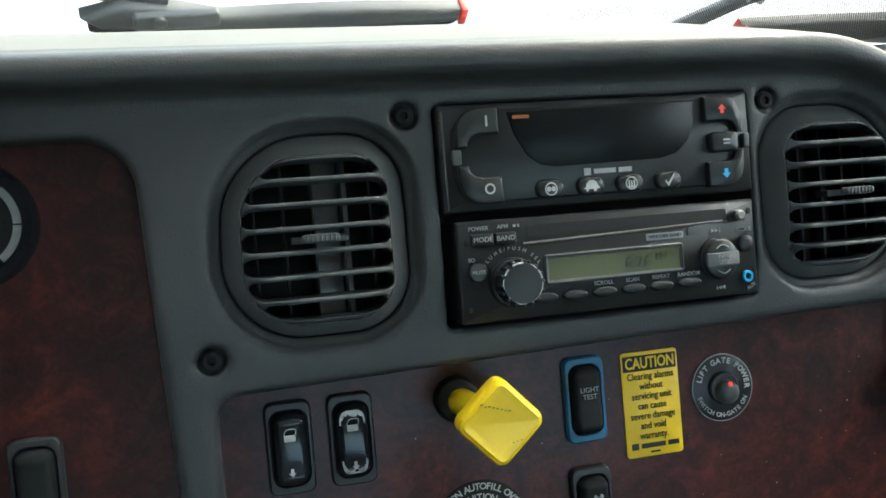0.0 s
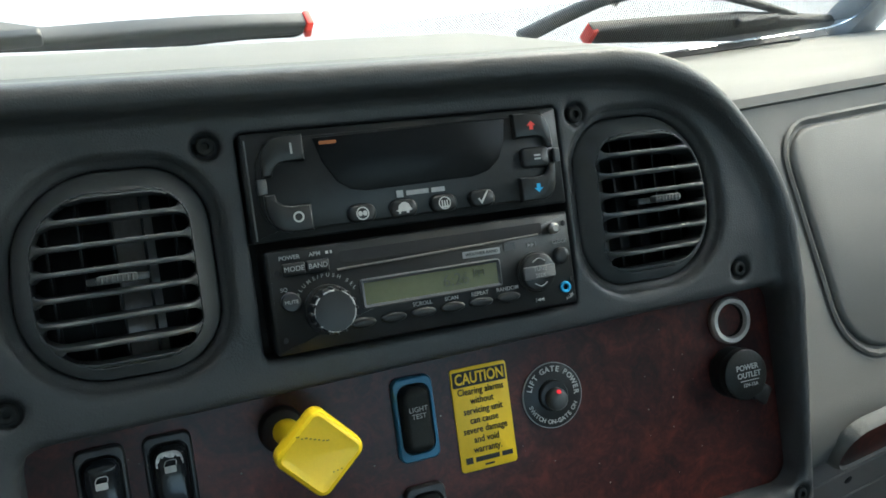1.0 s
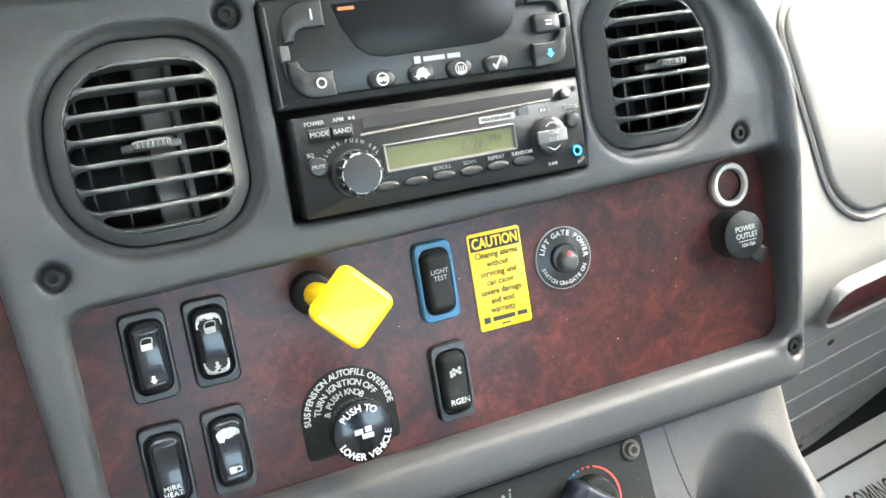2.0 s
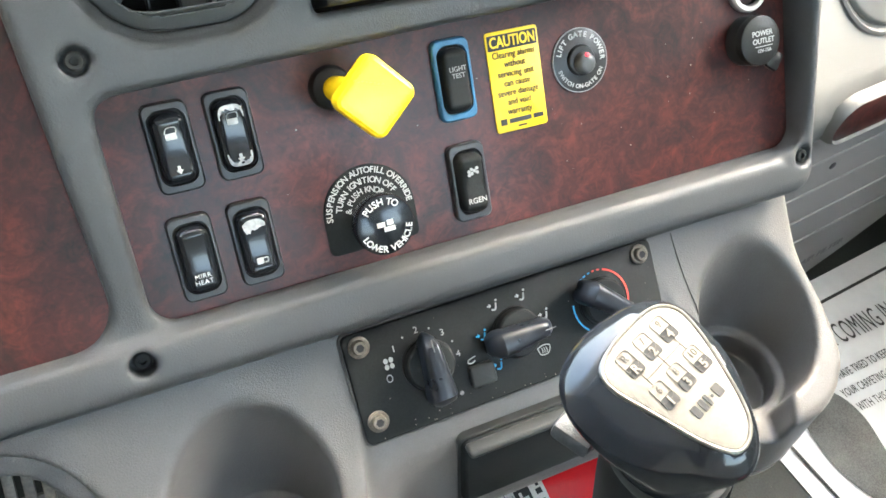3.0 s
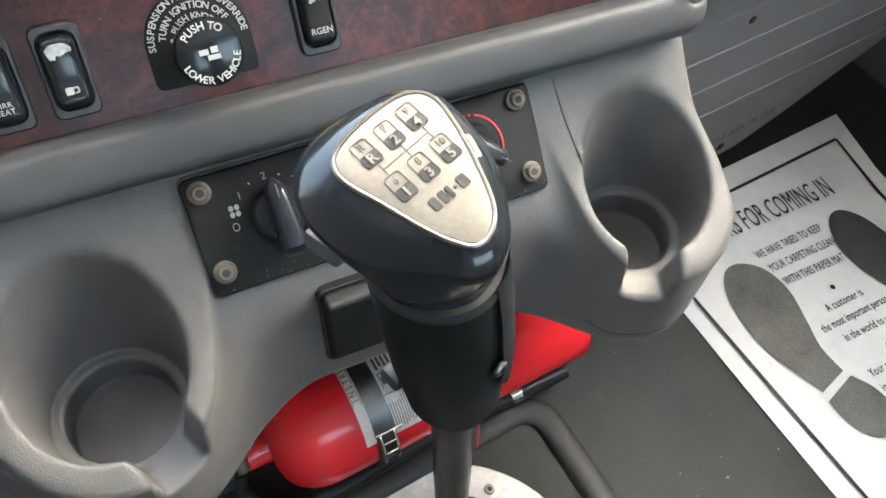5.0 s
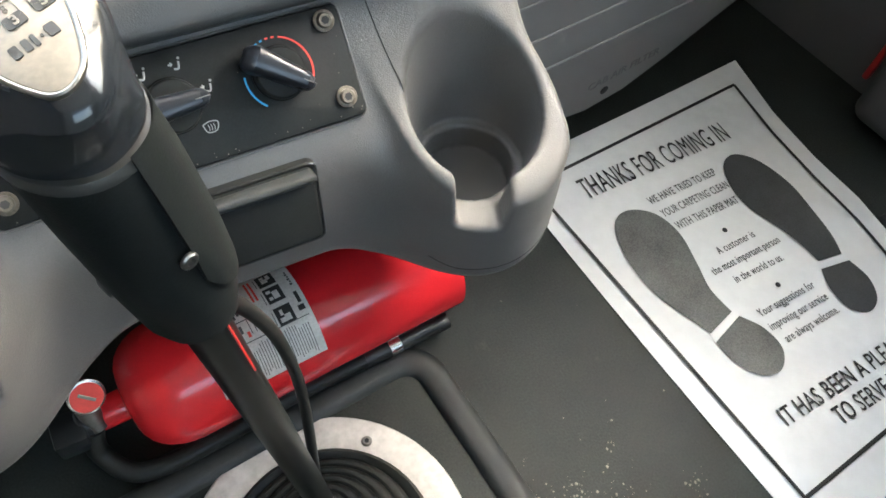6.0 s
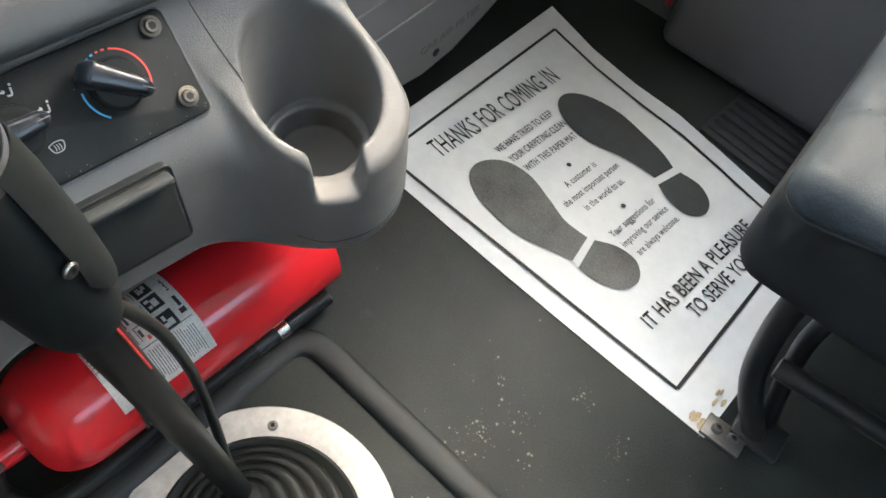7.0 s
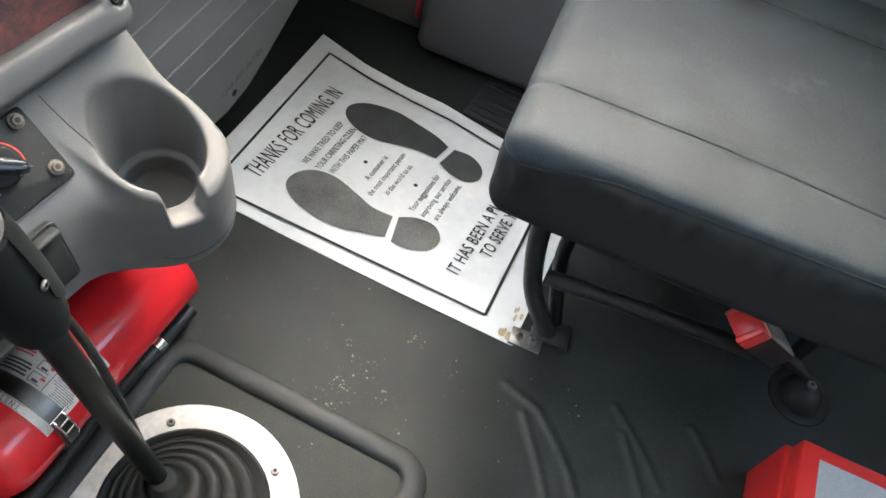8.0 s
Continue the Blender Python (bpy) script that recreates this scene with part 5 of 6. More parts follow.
    def arrow(x, z, d):
        b = bmesh.new()
        b.faces.new([b.verts.new((x + u, y, z + d * v)) for u, v in ((0, 0.0030), (0.0030, 0.0), (0.0013, 0.0), (0.0013, -0.0026), (-0.0013, -0.0026), (-0.0013, 0.0), (-0.0030, 0.0))])
        return b

    part("symbol", arrow(0.1705, 0.0548, 1), REDP, t, "red up arrow")
    part("symbol", arrow(0.1705, 0.0162, -1), BLUEP, t, "blue down arrow")
    part("symbol", bars([(0.1722, 0.0363, 0.0044, 0.0010), (0.1722, 0.0341, 0.0044, 0.0010)], y), WHITE, t)
    part("edge_strip", slab(rrect(-0.0032, 0.0340, 0.0011, 0.0560, 0.0003, 2), -0.0042, -0.003, 0.0002), KICK, t, "thin pale strip along the edge")
    part("maker_mark", join(bars([(0.0815, 0.0228, 0.0042, 0.0042), (0.0925, 0.0228, 0.0140, 0.0028), (0.1055, 0.0228, 0.0085, 0.0028)], -0.0062)), GREYPRINT, t)


def build_radio():
    t = thing("car_radio", DASH @ pose(-0.0004, 0, 0) @ Matrix.Diagonal((0.978, 1, 0.978, 1)), "black car radio with olive display and volume knob", "radio")
    part("housing", slab(rrect(0.094, -0.0292, 0.189, 0.0580, 0.0015, 3), -0.0055, 0.03, 0.0016), BLACK, t)
    y = -0.0058
    part("disc_slot", slab(rrect(0.105, -0.0085, 0.128, 0.0068, 0.001, 3), y - 0.0002, y + 0.001, 0), CAVITY, t)
    lip = tube([(0.0385, y - 0.0004, -0.0152), (0.100, y - 0.0004, -0.0138), (0.166, y - 0.0004, -0.0122)], 0.0007, 8)
    part("slot_lip", lip, STEEL, t, "thin silver line below the disc slot")
    frame = loft([[(x, yy, z) for x, z in shrink(rrect(0.0940, -0.0314, 0.0880, 0.0172, 0.002, 4), q)] for q, yy in ((0, y + 0.001), (0, y - 0.0012), (0.0008, y - 0.0018), (0.0022, y - 0.0010), (0.0022, y + 0.001))], False, False)
    part("display_frame", frame, VENT, t)
    part("display", slab(rrect(0.0940, -0.0314, 0.0846, 0.0138, 0.001, 3), y - 0.0006, y + 0.001, 0), LCD, t, "unlit olive display")
    part("digits", join(text_on("6:26", 0.0105, 0.1085, y - 0.0010, -0.0318, wide=0.95, thick=0.0001), text_on("PM", 0.0062, 0.1235, y - 0.0010, -0.0300, thick=0.0001)), LCDINK, t)
    knob = [(0.0142, 0.0), (0.0142, 0.003), (0.0136, 0.0042), (0.0122, 0.0046), (0.0120, 0.015), (0.0112, 0.0175), (0.0085, 0.0180)]
    part("volume_knob", lathe(knob, 40, pose(0.0305, y, -0.0365) @ FACE), BLACK, t, "round ribbed volume knob")
    part("knob_rib", join(*[rbox((0.0305 + 0.0124 * math.cos(a), y - 0.0125, -0.0365 + 0.0124 * math.sin(a)), (0.0018, 0.009, 0.0018), 0.0005, 1) for a in [k * math.pi / 8 for k in range(16)]]), BLACK, t)
    rnd = random.Random(12)
    chips = []
    for k in range(9):
        a0, a1 = 40 * k + 20 * rnd.random(), 40 * k + 22 + 20 * rnd.random()
        chips.append(tube([(0.0305 + 0.0112 * math.cos(radians(a0 + (a1 - a0) * q / 3)), y - 0.0172, -0.0365 + 0.0112 * math.sin(radians(a0 + (a1 - a0) * q / 3))) for q in range(4)], 0.0003 + 0.0004 * rnd.random(), 6))
    tagged(part("worn_print", join(*chips), WORN, t), "bared pale edge of the knob", kind="stuff")
    for x, z in ((0.0490 + 0.0184 * k, -0.0474) for k in range(6)):
        part("preset_key", slab(oval(x, z, 0.0078, 0.0031, 24), y - 0.0022, y + 0.001, 0.0014), BLACK, t)
    for x, s in ((0.0858, "SCROLL"), (0.1042, "SCAN"), (0.1226, "REPEAT"), (0.1410, "RANDOM")):
        part("lettering", text_on(s, 0.0034, x, y - 0.0003, -0.0422, bold=0.01), GREYPRINT, t)
    for x, s in ((0.0140, "MODE"), (0.0275, "BAND")):
        k = part("key", slab(rrect(x, -0.0112, 0.0128, 0.0068, 0.0008, 3), y - 0.0028, y + 0.001, 0.0008), BLACK, t)
        part("lettering", text_on(s, 0.0040, x, y - 0.0031, -0.0112), GREYPRINT, k)
    part("lettering", join(text_on("POWER", 0.0034, 0.0125, y - 0.0003, -0.0048, bold=0.01), text_on("APM", 0.0034, 0.0268, y - 0.0003, -0.0046, bold=0.01), bars([(0.0338, -0.0046, 0.0016, 0.0016), (0.0362, -0.0046, 0.0012, 0.0018)], y - 0.0003), text_on("SQ", 0.0032, 0.0072, y - 0.0003, -0.0222, bold=0.01)), GREYPRINT, t)
    k = part("mute_key", lathe([(0.0056, 0), (0.0056, 0.0025), (0.0048, 0.0034), (0.003, 0.0036)], 24, pose(0.0100, y, -0.0292) @ FACE), BLACK, t)
    part("lettering", text_on("MUTE", 0.0030, 0.0100, y - 0.0040, -0.0292), GREYPRINT, k)
    part("lettering", arc_text("VOLUME/PUSH SEL", 0.0030, 0.0305, y - 0.0003, -0.0365, 0.0192, 95, 9.0, bold=0.01), GREYPRINT, t)
    k = part("tune_key", lathe([(0.0128, 0.0), (0.0128, 0.001), (0.0118, 0.0016), (0.0112, 0.0040), (0.0098, 0.0048)], 36, pose(0.1618, y, -0.0350) @ FACE), BLACK, t, "round tune and seek key")
    part("tune_bar", slab(rrect(0.1618, -0.0350, 0.0215, 0.0082, 0.001, 3), y - 0.0056, y - 0.003, 0.0006), KICK, t)
    part("lettering", join(text_on("TUNE", 0.0034, 0.1618, y - 0.0060, -0.0330), text_on("SEEK", 0.0034, 0.1618, y - 0.0060, -0.0370)), GREYPRINT, k)
    chev = [tube([(0.1618 - 0.0042, y - 0.0052, z), (0.1618, y - 0.0052, z + d), (0.1618 + 0.0042, y - 0.0052, z)], 0.0004, 5) for z, d in ((-0.0284, 0.0020), (-0.0416, -0.0020))]
    part("symbol", join(*chev), GREYPRINT, t)
    part("symbol", join(*[slab([(x - 0.0012, z + 0.0012), (x - 0.0012, z - 0.0012), (x + 0.0012, z)][::1], y - 0.0003, y + 0.0001, 0) for x, z in ((0.1592, -0.0178), (0.1616, -0.0178))], bars([(0.1638, -0.0178, 0.0006, 0.0024), (0.1594, -0.0525, 0.0006, 0.0024)], y - 0.0003), *[slab([(x + 0.0012, z - 0.0012), (x + 0.0012, z + 0.0012), (x - 0.0012, z)], y - 0.0003, y + 0.0001, 0) for x, z in ((0.1614, -0.0525), (0.1638, -0.0525))]), GREYPRINT, t)
    part("clock_key", lathe([(0.0052, 0), (0.0052, 0.0016), (0.0042, 0.0024), (0.002, 0.0026)], 24, pose(0.1802, y, -0.0272) @ FACE), BLACK, t)
    part("lettering", join(text_on("CLOCK", 0.0030, 0.1802, y - 0.0003, -0.0185, bold=0.01), text_on("AUX", 0.0030, 0.1828, y - 0.0003, -0.0535, turn=28, bold=0.01)), GREYPRINT, t)
    aux = loft([[(0.1805 + r * math.cos(2 * math.pi * i / 24), yy, -0.0472 + r * math.sin(2 * math.pi * i / 24)) for i in range(24)] for r, yy in ((0.0036, y + 0.001), (0.0036, y - 0.0010), (0.0032, y - 0.0014), (0.0020, y - 0.0014), (0.0018, y + 0.001))], False, True)
    part("socket", aux, BLUEP, t, "blue auxiliary socket ring")
    part("eject_key", lathe([(0.0034, 0), (0.0034, 0.003), (0.0020, 0.0044)], 20, pose(0.1768, y, -0.0098) @ FACE), STEEL, t, "small silver button")
    plate = part("badge", slab(rrect(0.1270, -0.0182, 0.0245, 0.0040, 0.0003, 2), y - 0.0004, y + 0.001, 0), GREYPRINT, t, "silver badge")
    part("lettering", text_on("WEATHER BAND", 0.0028, 0.1270, y - 0.0007, -0.0182), BLACK, plate)
    part("badge", slab(rrect(0.1460, -0.0170, 0.0075, 0.0046, 0.0004, 2), y - 0.0003, y + 0.001, 0), VENT, t)
    for x, z in ((0.0045, -0.0125), (0.0045, -0.0500), (0.1845, -0.0075), (0.1860, -0.0430)):
        part("hole", slab(oval(x, z, 0.0014, 0.0018, 14), y - 0.0002, y + 0.001, 0), CAVITY, t)


build_climate_unit()
build_radio()

WY = 0.0275  # depth of the wood insert's face


def rocker_depth(b):
    """How far a rocker stands out at the height b: a little hollow, its ends rolled back towards the frame."""
    return -0.0092 - 0.0016 * min(1.0, abs(b) / 0.0150) ** 2 + 0.0040 * (max(0.0, abs(b) - 0.0150) / 0.0052) ** 2


def build_switch(x, z, frame_mat, label, marks, y0=WY, tilt=0.0, mat=None):
    """A rocker switch: a bevelled plate on the panel, a raised collar and a rounded rocker in it."""
    t = thing("rocker_switch", at_panel(x, z, y0), label, "switch", "dashboard rocker switches")
    edge, hole = rrect(0, 0, 0.0260, 0.0520, 0.0050, 6), rrect(0, 0.0002, 0.0208, 0.0432, 0.0068, 6)
    plate = [[(a, yy, b) for a, b in shrink(edge, q)] for q, yy in ((0, 0.001), (0, -0.0030), (0.0004, -0.0041), (0.0011, -0.0047))]
    plate += [[(a, yy, b) for a, b in shrink(hole, q)] for q, yy in ((-0.0004, -0.0048), (0.0, -0.0043), (0.0002, 0.0))]
    part("frame", loft(plate, False, False), frame_mat, t)
    rings = []
    for k in range(33):
        b = -0.0202 * math.cos(math.pi * k / 32)
        over = max(0.0, abs(b) - 0.0144)
        half = 0.0036 + math.sqrt(max(0.0, 0.0058 ** 2 - over ** 2))
        dep = rocker_depth(b) - tilt * b / 0.0205
        row = [(-half, 0.0), (-half, dep + 0.0046), (-half + 0.0007, dep + 0.0024), (-half + 0.0016, dep + 0.0010), (-half + 0.0028, dep + 0.0002), (-half * 0.5, dep)]
        rings.append([(a, min(0.0, yy), b) for a, yy in row + [(-a, yy) for a, yy in row[::-1]]])
    part("rocker", loft(rings), mat or GLOSS, t)
    part("well", slab(rrect(0, 0.0002, 0.0215, 0.0439, 0.0068, 5), -0.0016, 0.0005, 0), CAVITY, t)
    for bm, m in marks:
        part("symbol", bm, m, t)
    return t


def window_icon(z, y=-0.0118):
    """A car door with its window and an arrow in it."""
    body = slab(rrect(0, z - 0.0012, 0.0062, 0.0036, 0.0002, 2), y, y + 0.0006, 0)
    pane = tube([(-0.0031, y, z + 0.0006), (-0.0016, y, z + 0.0036), (0.0031, y, z + 0.0036), (0.0031, y, z + 0.0006)], 0.0003, 5)
    return join(body, pane)


def down_arrow(z, y=-0.0122):
    b = bmesh.new()
    b.faces.new([b.verts.new((u, y, z + v)) for u, v in ((0, -0.0026), (-0.0022, -0.0002), (-0.0009, -0.0002), (-0.0009, 0.0022), (0.0009, 0.0022), (0.0009, -0.0002), (0.0022, -0.0002))])
    return b


def lock_icon(z, y=-0.0118):
    b = slab(rrect(-0.001, z, 0.0042, 0.0040, 0.0003, 2), y, y + 0.0006, 0)
    return join(b, tube([(0.0010, y, z + 0.0013), (0.0034, y, z + 0.0014), (0.0036, y, z - 0.0010), (0.0016, y, z - 0.0014)], 0.00045, 6))


def bared(seed=9):
    """A bright patch across the upper end of a rocker, ragged along its lower edge."""
    rnd = random.Random(seed)
    b = bmesh.new()
    cols = []
    for k in range(15):
        u = -1 + 2 * k / 14
        top = 0.0160 - 0.0030 * abs(u) ** 3
        low = (0.0128 if k == 0 else 0.0088 + 0.0012 * (k > 9)) + 0.0010 * rnd.random() - (0.0016 if 2 <= k <= 4 else 0)
        cols.append([b.verts.new((0.0068 * u, rocker_depth(z) - 0.0005, z)) for z in (top, top * 0.67 + low * 0.33, top * 0.33 + low * 0.67, low)])
    for k in range(14):
        for j in range(3):
            b.faces.new((cols[k][j], cols[k + 1][j], cols[k + 1][j + 1], cols[k][j + 1]))
    return b


def worn(up, thick=0.45, seed=1, half=0.0072, end=0.0184):
    """A ragged bright band at one rounded end of a rocker, where the black top coat has worn away."""
    rnd = random.Random(seed)
    out, inn = [], []
    for k in range(19):
        a = math.pi * k / 18
        c, q = math.cos(a), math.sin(a)
        out.append((half * math.copysign(abs(c) ** 0.55, c), end - 0.0085 + 0.0080 * q ** 0.7))
        inn.append((half * (1 - thick * 0.35 - 0.1 * rnd.random()) * math.copysign(abs(c) ** 0.55, c), end - 0.0085 + (0.0080 * q ** 0.7) * (1 - thick) - 0.0022 * rnd.random() * q))
    b = bmesh.new()
    rows = [[b.verts.new((x, rocker_depth(z) - 0.0001, up * z)) for x, z in line] for line in (out, inn)]
    for k in range(18):
        b.faces.new((rows[0][k], rows[0][k + 1], rows[1][k + 1], rows[1][k]))
    bmesh.ops.translate(b, vec=(0, -0.0004, 0), verts=b.verts)
    return b


FR = SATIN
build_switch(-0.0984, -0.1178, FR, "black window switch with white door symbol", [(window_icon(0.0085), WHITE), (down_arrow(-0.0115), WHITE)])
build_switch(-0.0637, -0.1176, FR, "black window switch, worn white at both ends", [(window_icon(0.0095), GREYPRINT), (worn(1, 0.22, 3), WORN), (worn(-1, 0.25, 5), WORN), (down_arrow(-0.0125, -0.0126), WHITE)])
build_switch(-0.1015, -0.1838, FR, "black mirror heat switch", [(join(text_on("MIRR", 0.0041, 0, -0.0124, -0.0092, gap=1.08), text_on("HEAT", 0.0041, 0, -0.0124, -0.0129, gap=1.08)), WHITE)])
build_switch(-0.0662, -0.1836, FR, "black door lock switch, worn white at the top", [(lock_icon(-0.0098), WHITE), (bared(), WORN)])
build_switch(0.0791, -0.1138, BLUE, "black light test switch in a blue frame", [(join(text_on("LIGHT", 0.0043, 0, -0.0114, 0.0072), text_on("TEST", 0.0043, 0, -0.0114, 0.0030)), GREYPRINT)], mat=PANEL)
build_switch(0.0788, -0.1812, FR, "black regeneration switch with exhaust symbol", [(text_on("RGEN", 0.0052, 0, -0.0124, -0.0112, bold=0.004), WHITE),
             (join(*[slab(oval(u, v, 0.0011, 0.0011, 10), -0.0114, -0.0108, 0) for u, v in ((-0.003, 0.0085), (-0.001, 0.0070), (-0.001, 0.0098), (0.001, 0.0086), (0.003, 0.0072), (0.003, 0.0100), (-0.003, 0.0062))]), GREYPRINT)], mat=PANEL)
build_switch(-0.2265, -0.1185, FR, "black rocker switch in the wood panel", [], y0=0.0215, mat=PANEL)


def build_brake_knob():
    t = thing("parking_brake_knob", at_panel(-0.0010, -0.1030, WY), "yellow square pull knob, its print worn off", "pull knob")
    part("collar", lathe([(0.0135, 0.0), (0.0135, 0.004), (0.0120, 0.007), (0.0100, 0.008)], 32, FACE), RUBBER, t)
    part("stem", tube([(0, -0.002, 0), (0.0048, -0.020, -0.0022), (0.0095, -0.040, -0.0040)], (0.0076, 0.0086), 28), YKNOB, t)
    D = pose(0.0118, -0.0475, -0.0052) @ pose(0, 0, 0, 4, -43, -4)
    head = [[(x, y, z) for x, z in shrink(rrect(0, 0, 0.0366, 0.0366, 0.0062, 6), q)] for q, y in ((0.004, 0.011), (0.0012, 0.009), (0.0, 0.006), (0.0, -0.002), (0.0008, -0.0042), (0.0028, -0.0052), (0.006, -0.0046))]
    part("head", turned(loft(head), D), YKNOB, t, "glossy yellow square head")
    rnd = random.Random(2)
    marks = [(-0.011 + 0.0022 * k, 0.0105 - 0.0006 * k + 0.0008 * rnd.random(), 0.0009 + 0.0008 * rnd.random(), 0.0007) for k in range(8)] + [(0.006 + 0.0022 * k, -0.0105 + 0.0005 * k, 0.0008, 0.0006) for k in range(3)]
    part("worn_print", turned(bars(marks, -0.0055), D @ pose(0, 0, 0, 0, 45, 0)), OCHRE, t, "remains of dark print")


build_brake_knob()


def build_suspension_knob():
    plate = thing("suspension_placard", at_panel(0.0085, -0.1838, WY), "black placard with curved white lettering", "placard")
    r = 0.0305
    pts = [(r * math.cos(math.pi * k / 24), r * math.sin(math.pi * k / 24)) for k in range(25)] + [(-r, -0.0195), (-r + 0.0012, -0.0223), (-r + 0.0040, -0.0235), (r - 0.0040, -0.0235), (r - 0.0012, -0.0223), (r, -0.0195)]
    part("sheet", slab(pts, -0.0009, 0.0005, 0.0003), PANEL, plate)
    part("lettering", arc_text("SUSPENSION AUTOFILL OVERRIDE", 0.0056, 0, -0.0013, 0, 0.0268, 92, 6.5, bold=0.015), WHITE, plate)
    part("lettering", arc_text("TURN IGNITION OFF", 0.0056, 0, -0.0013, 0, 0.0204, 98, 8.4, bold=0.015), WHITE, plate)
    part("lettering", arc_text("& PUSH KNOB", 0.0054, 0, -0.0013, 0, 0.0142, 108, 12.0, bold=0.012), WHITE, plate)
    part("mark", bars([(-0.0035, -0.0215, 0.0040, 0.0022)], -0.0013), GREYPRINT, plate)
    k = thing("air_suspension_valve", at_panel(0.0092, -0.1880, WY), "round glossy black push knob with white lettering", "push knob")
    part("stem", lathe([(0.0085, 0.001), (0.0085, 0.018)], 24, FACE), BLACK, k)
    part("head", lathe([(0.0150, 0.015), (0.0186, 0.0165), (0.0192, 0.019), (0.0192, 0.0255), (0.0186, 0.0268), (0.0176, 0.0272)], 44, FACE), GLOSS, k)
    part("lettering", arc_text("PUSH TO", 0.0060, 0, -0.0276, 0, 0.0148, 97, 13.5), WHITE, k)
    part("lettering", arc_text("LOWER VEHICLE", 0.0058, 0, -0.0276, 0, 0.0153, -84, 12.0, inward=True), WHITE, k)
    part("maker_mark", bars([(-0.0030, 0.0008, 0.0052, 0.0030), (0.0030, 0.0014, 0.0040, 0.0034), (0.0022, -0.0026, 0.0072, 0.0028)], -0.0276), WHITE, k)


build_suspension_knob()


def build_caution():
    t = thing("caution_label", at_panel(0.1245, -0.1224, WY), "yellow caution sticker with black lettering", "sticker")
    part("sheet", slab(rrect(0, 0, 0.0386, 0.0658, 0.0022, 4), -0.0009, 0.0005, 0.0002), YELLOW, t)
    part("header", slab(rrect(0, 0.0258, 0.0362, 0.0098, 0.0006, 2), -0.0012, -0.0005, 0), INK, t)
    part("lettering", text_on("CAUTION", 0.0098, 0, -0.0016, 0.0257, wide=0.76, bold=0.018), YELLOW, t)
    for i, s in enumerate(("Clearing alarms", "without", "servicing unit", "can cause", "severe damage", "and void", "warranty.")):
        part("lettering", text_on(s, 0.0062, 0, -0.0012, 0.0175 - 0.0062 * i, wide=0.82, bold=0.004), INK, t)
    part("maker_mark", bars([(-0.0135, -0.0260, 0.0046, 0.0040), (-0.0010, -0.0260, 0.0165, 0.0030), (0.0128, -0.0260, 0.0075, 0.0030), (0.0, -0.0302, 0.0065, 0.0011)], -0.0012), INK, t)


build_caution()


def build_liftgate():
    t = thing("lift_gate_switch", at_panel(0.1741, -0.1188, WY), "round black switch plate with red light and white lettering", "switch")
    part("plate", slab(oval(0, 0, 0.0215, 0.0215, 48), -0.0012, 0.0005, 0.0004), BLACK, t)
    edge = loft([[(r * math.cos(2 * math.pi * i / 48), y, r * math.sin(2 * math.pi * i / 48)) for i in range(48)] for r, y in ((0.0216, 0.0), (0.0216, -0.0013), (0.0211, -0.0014), (0.0211, -0.001))], False, False)
    part("edge", edge, GREYPRINT, t)
    part("lettering", arc_text("LIFT GATE POWER", 0.0050, 0, -0.0016, 0, 0.0172, 78, 11.6, bold=0.025), WHITE, t)
    part("lettering", arc_text("SWITCH ON-GATE ON", 0.0040, 0, -0.0016, 0, 0.0175, -96, 8.4, bold=0.02, inward=True), WHITE, t)
    part("base", lathe([(0.0104, 0.0), (0.0104, 0.0030), (0.0094, 0.0042), (0.0080, 0.0044)], 36, FACE), BLACK, t)
    part("toggle", lathe([(0.0072, 0.003), (0.0074, 0.0065), (0.0068, 0.0092), (0.0052, 0.0108), (0.0026, 0.0114)], 30, pose(0.0, 0, -0.001, 8) @ FACE), VENT, t, "dark grey toggle cap")
    part("lamp", lathe([(0.0015, 0.0), (0.0015, 0.0005), (0.0009, 0.0010)], 16, pose(0.0, -0.0104, 0.0036, -20) @ FACE), LED, t, "small red lamp")


build_liftgate()


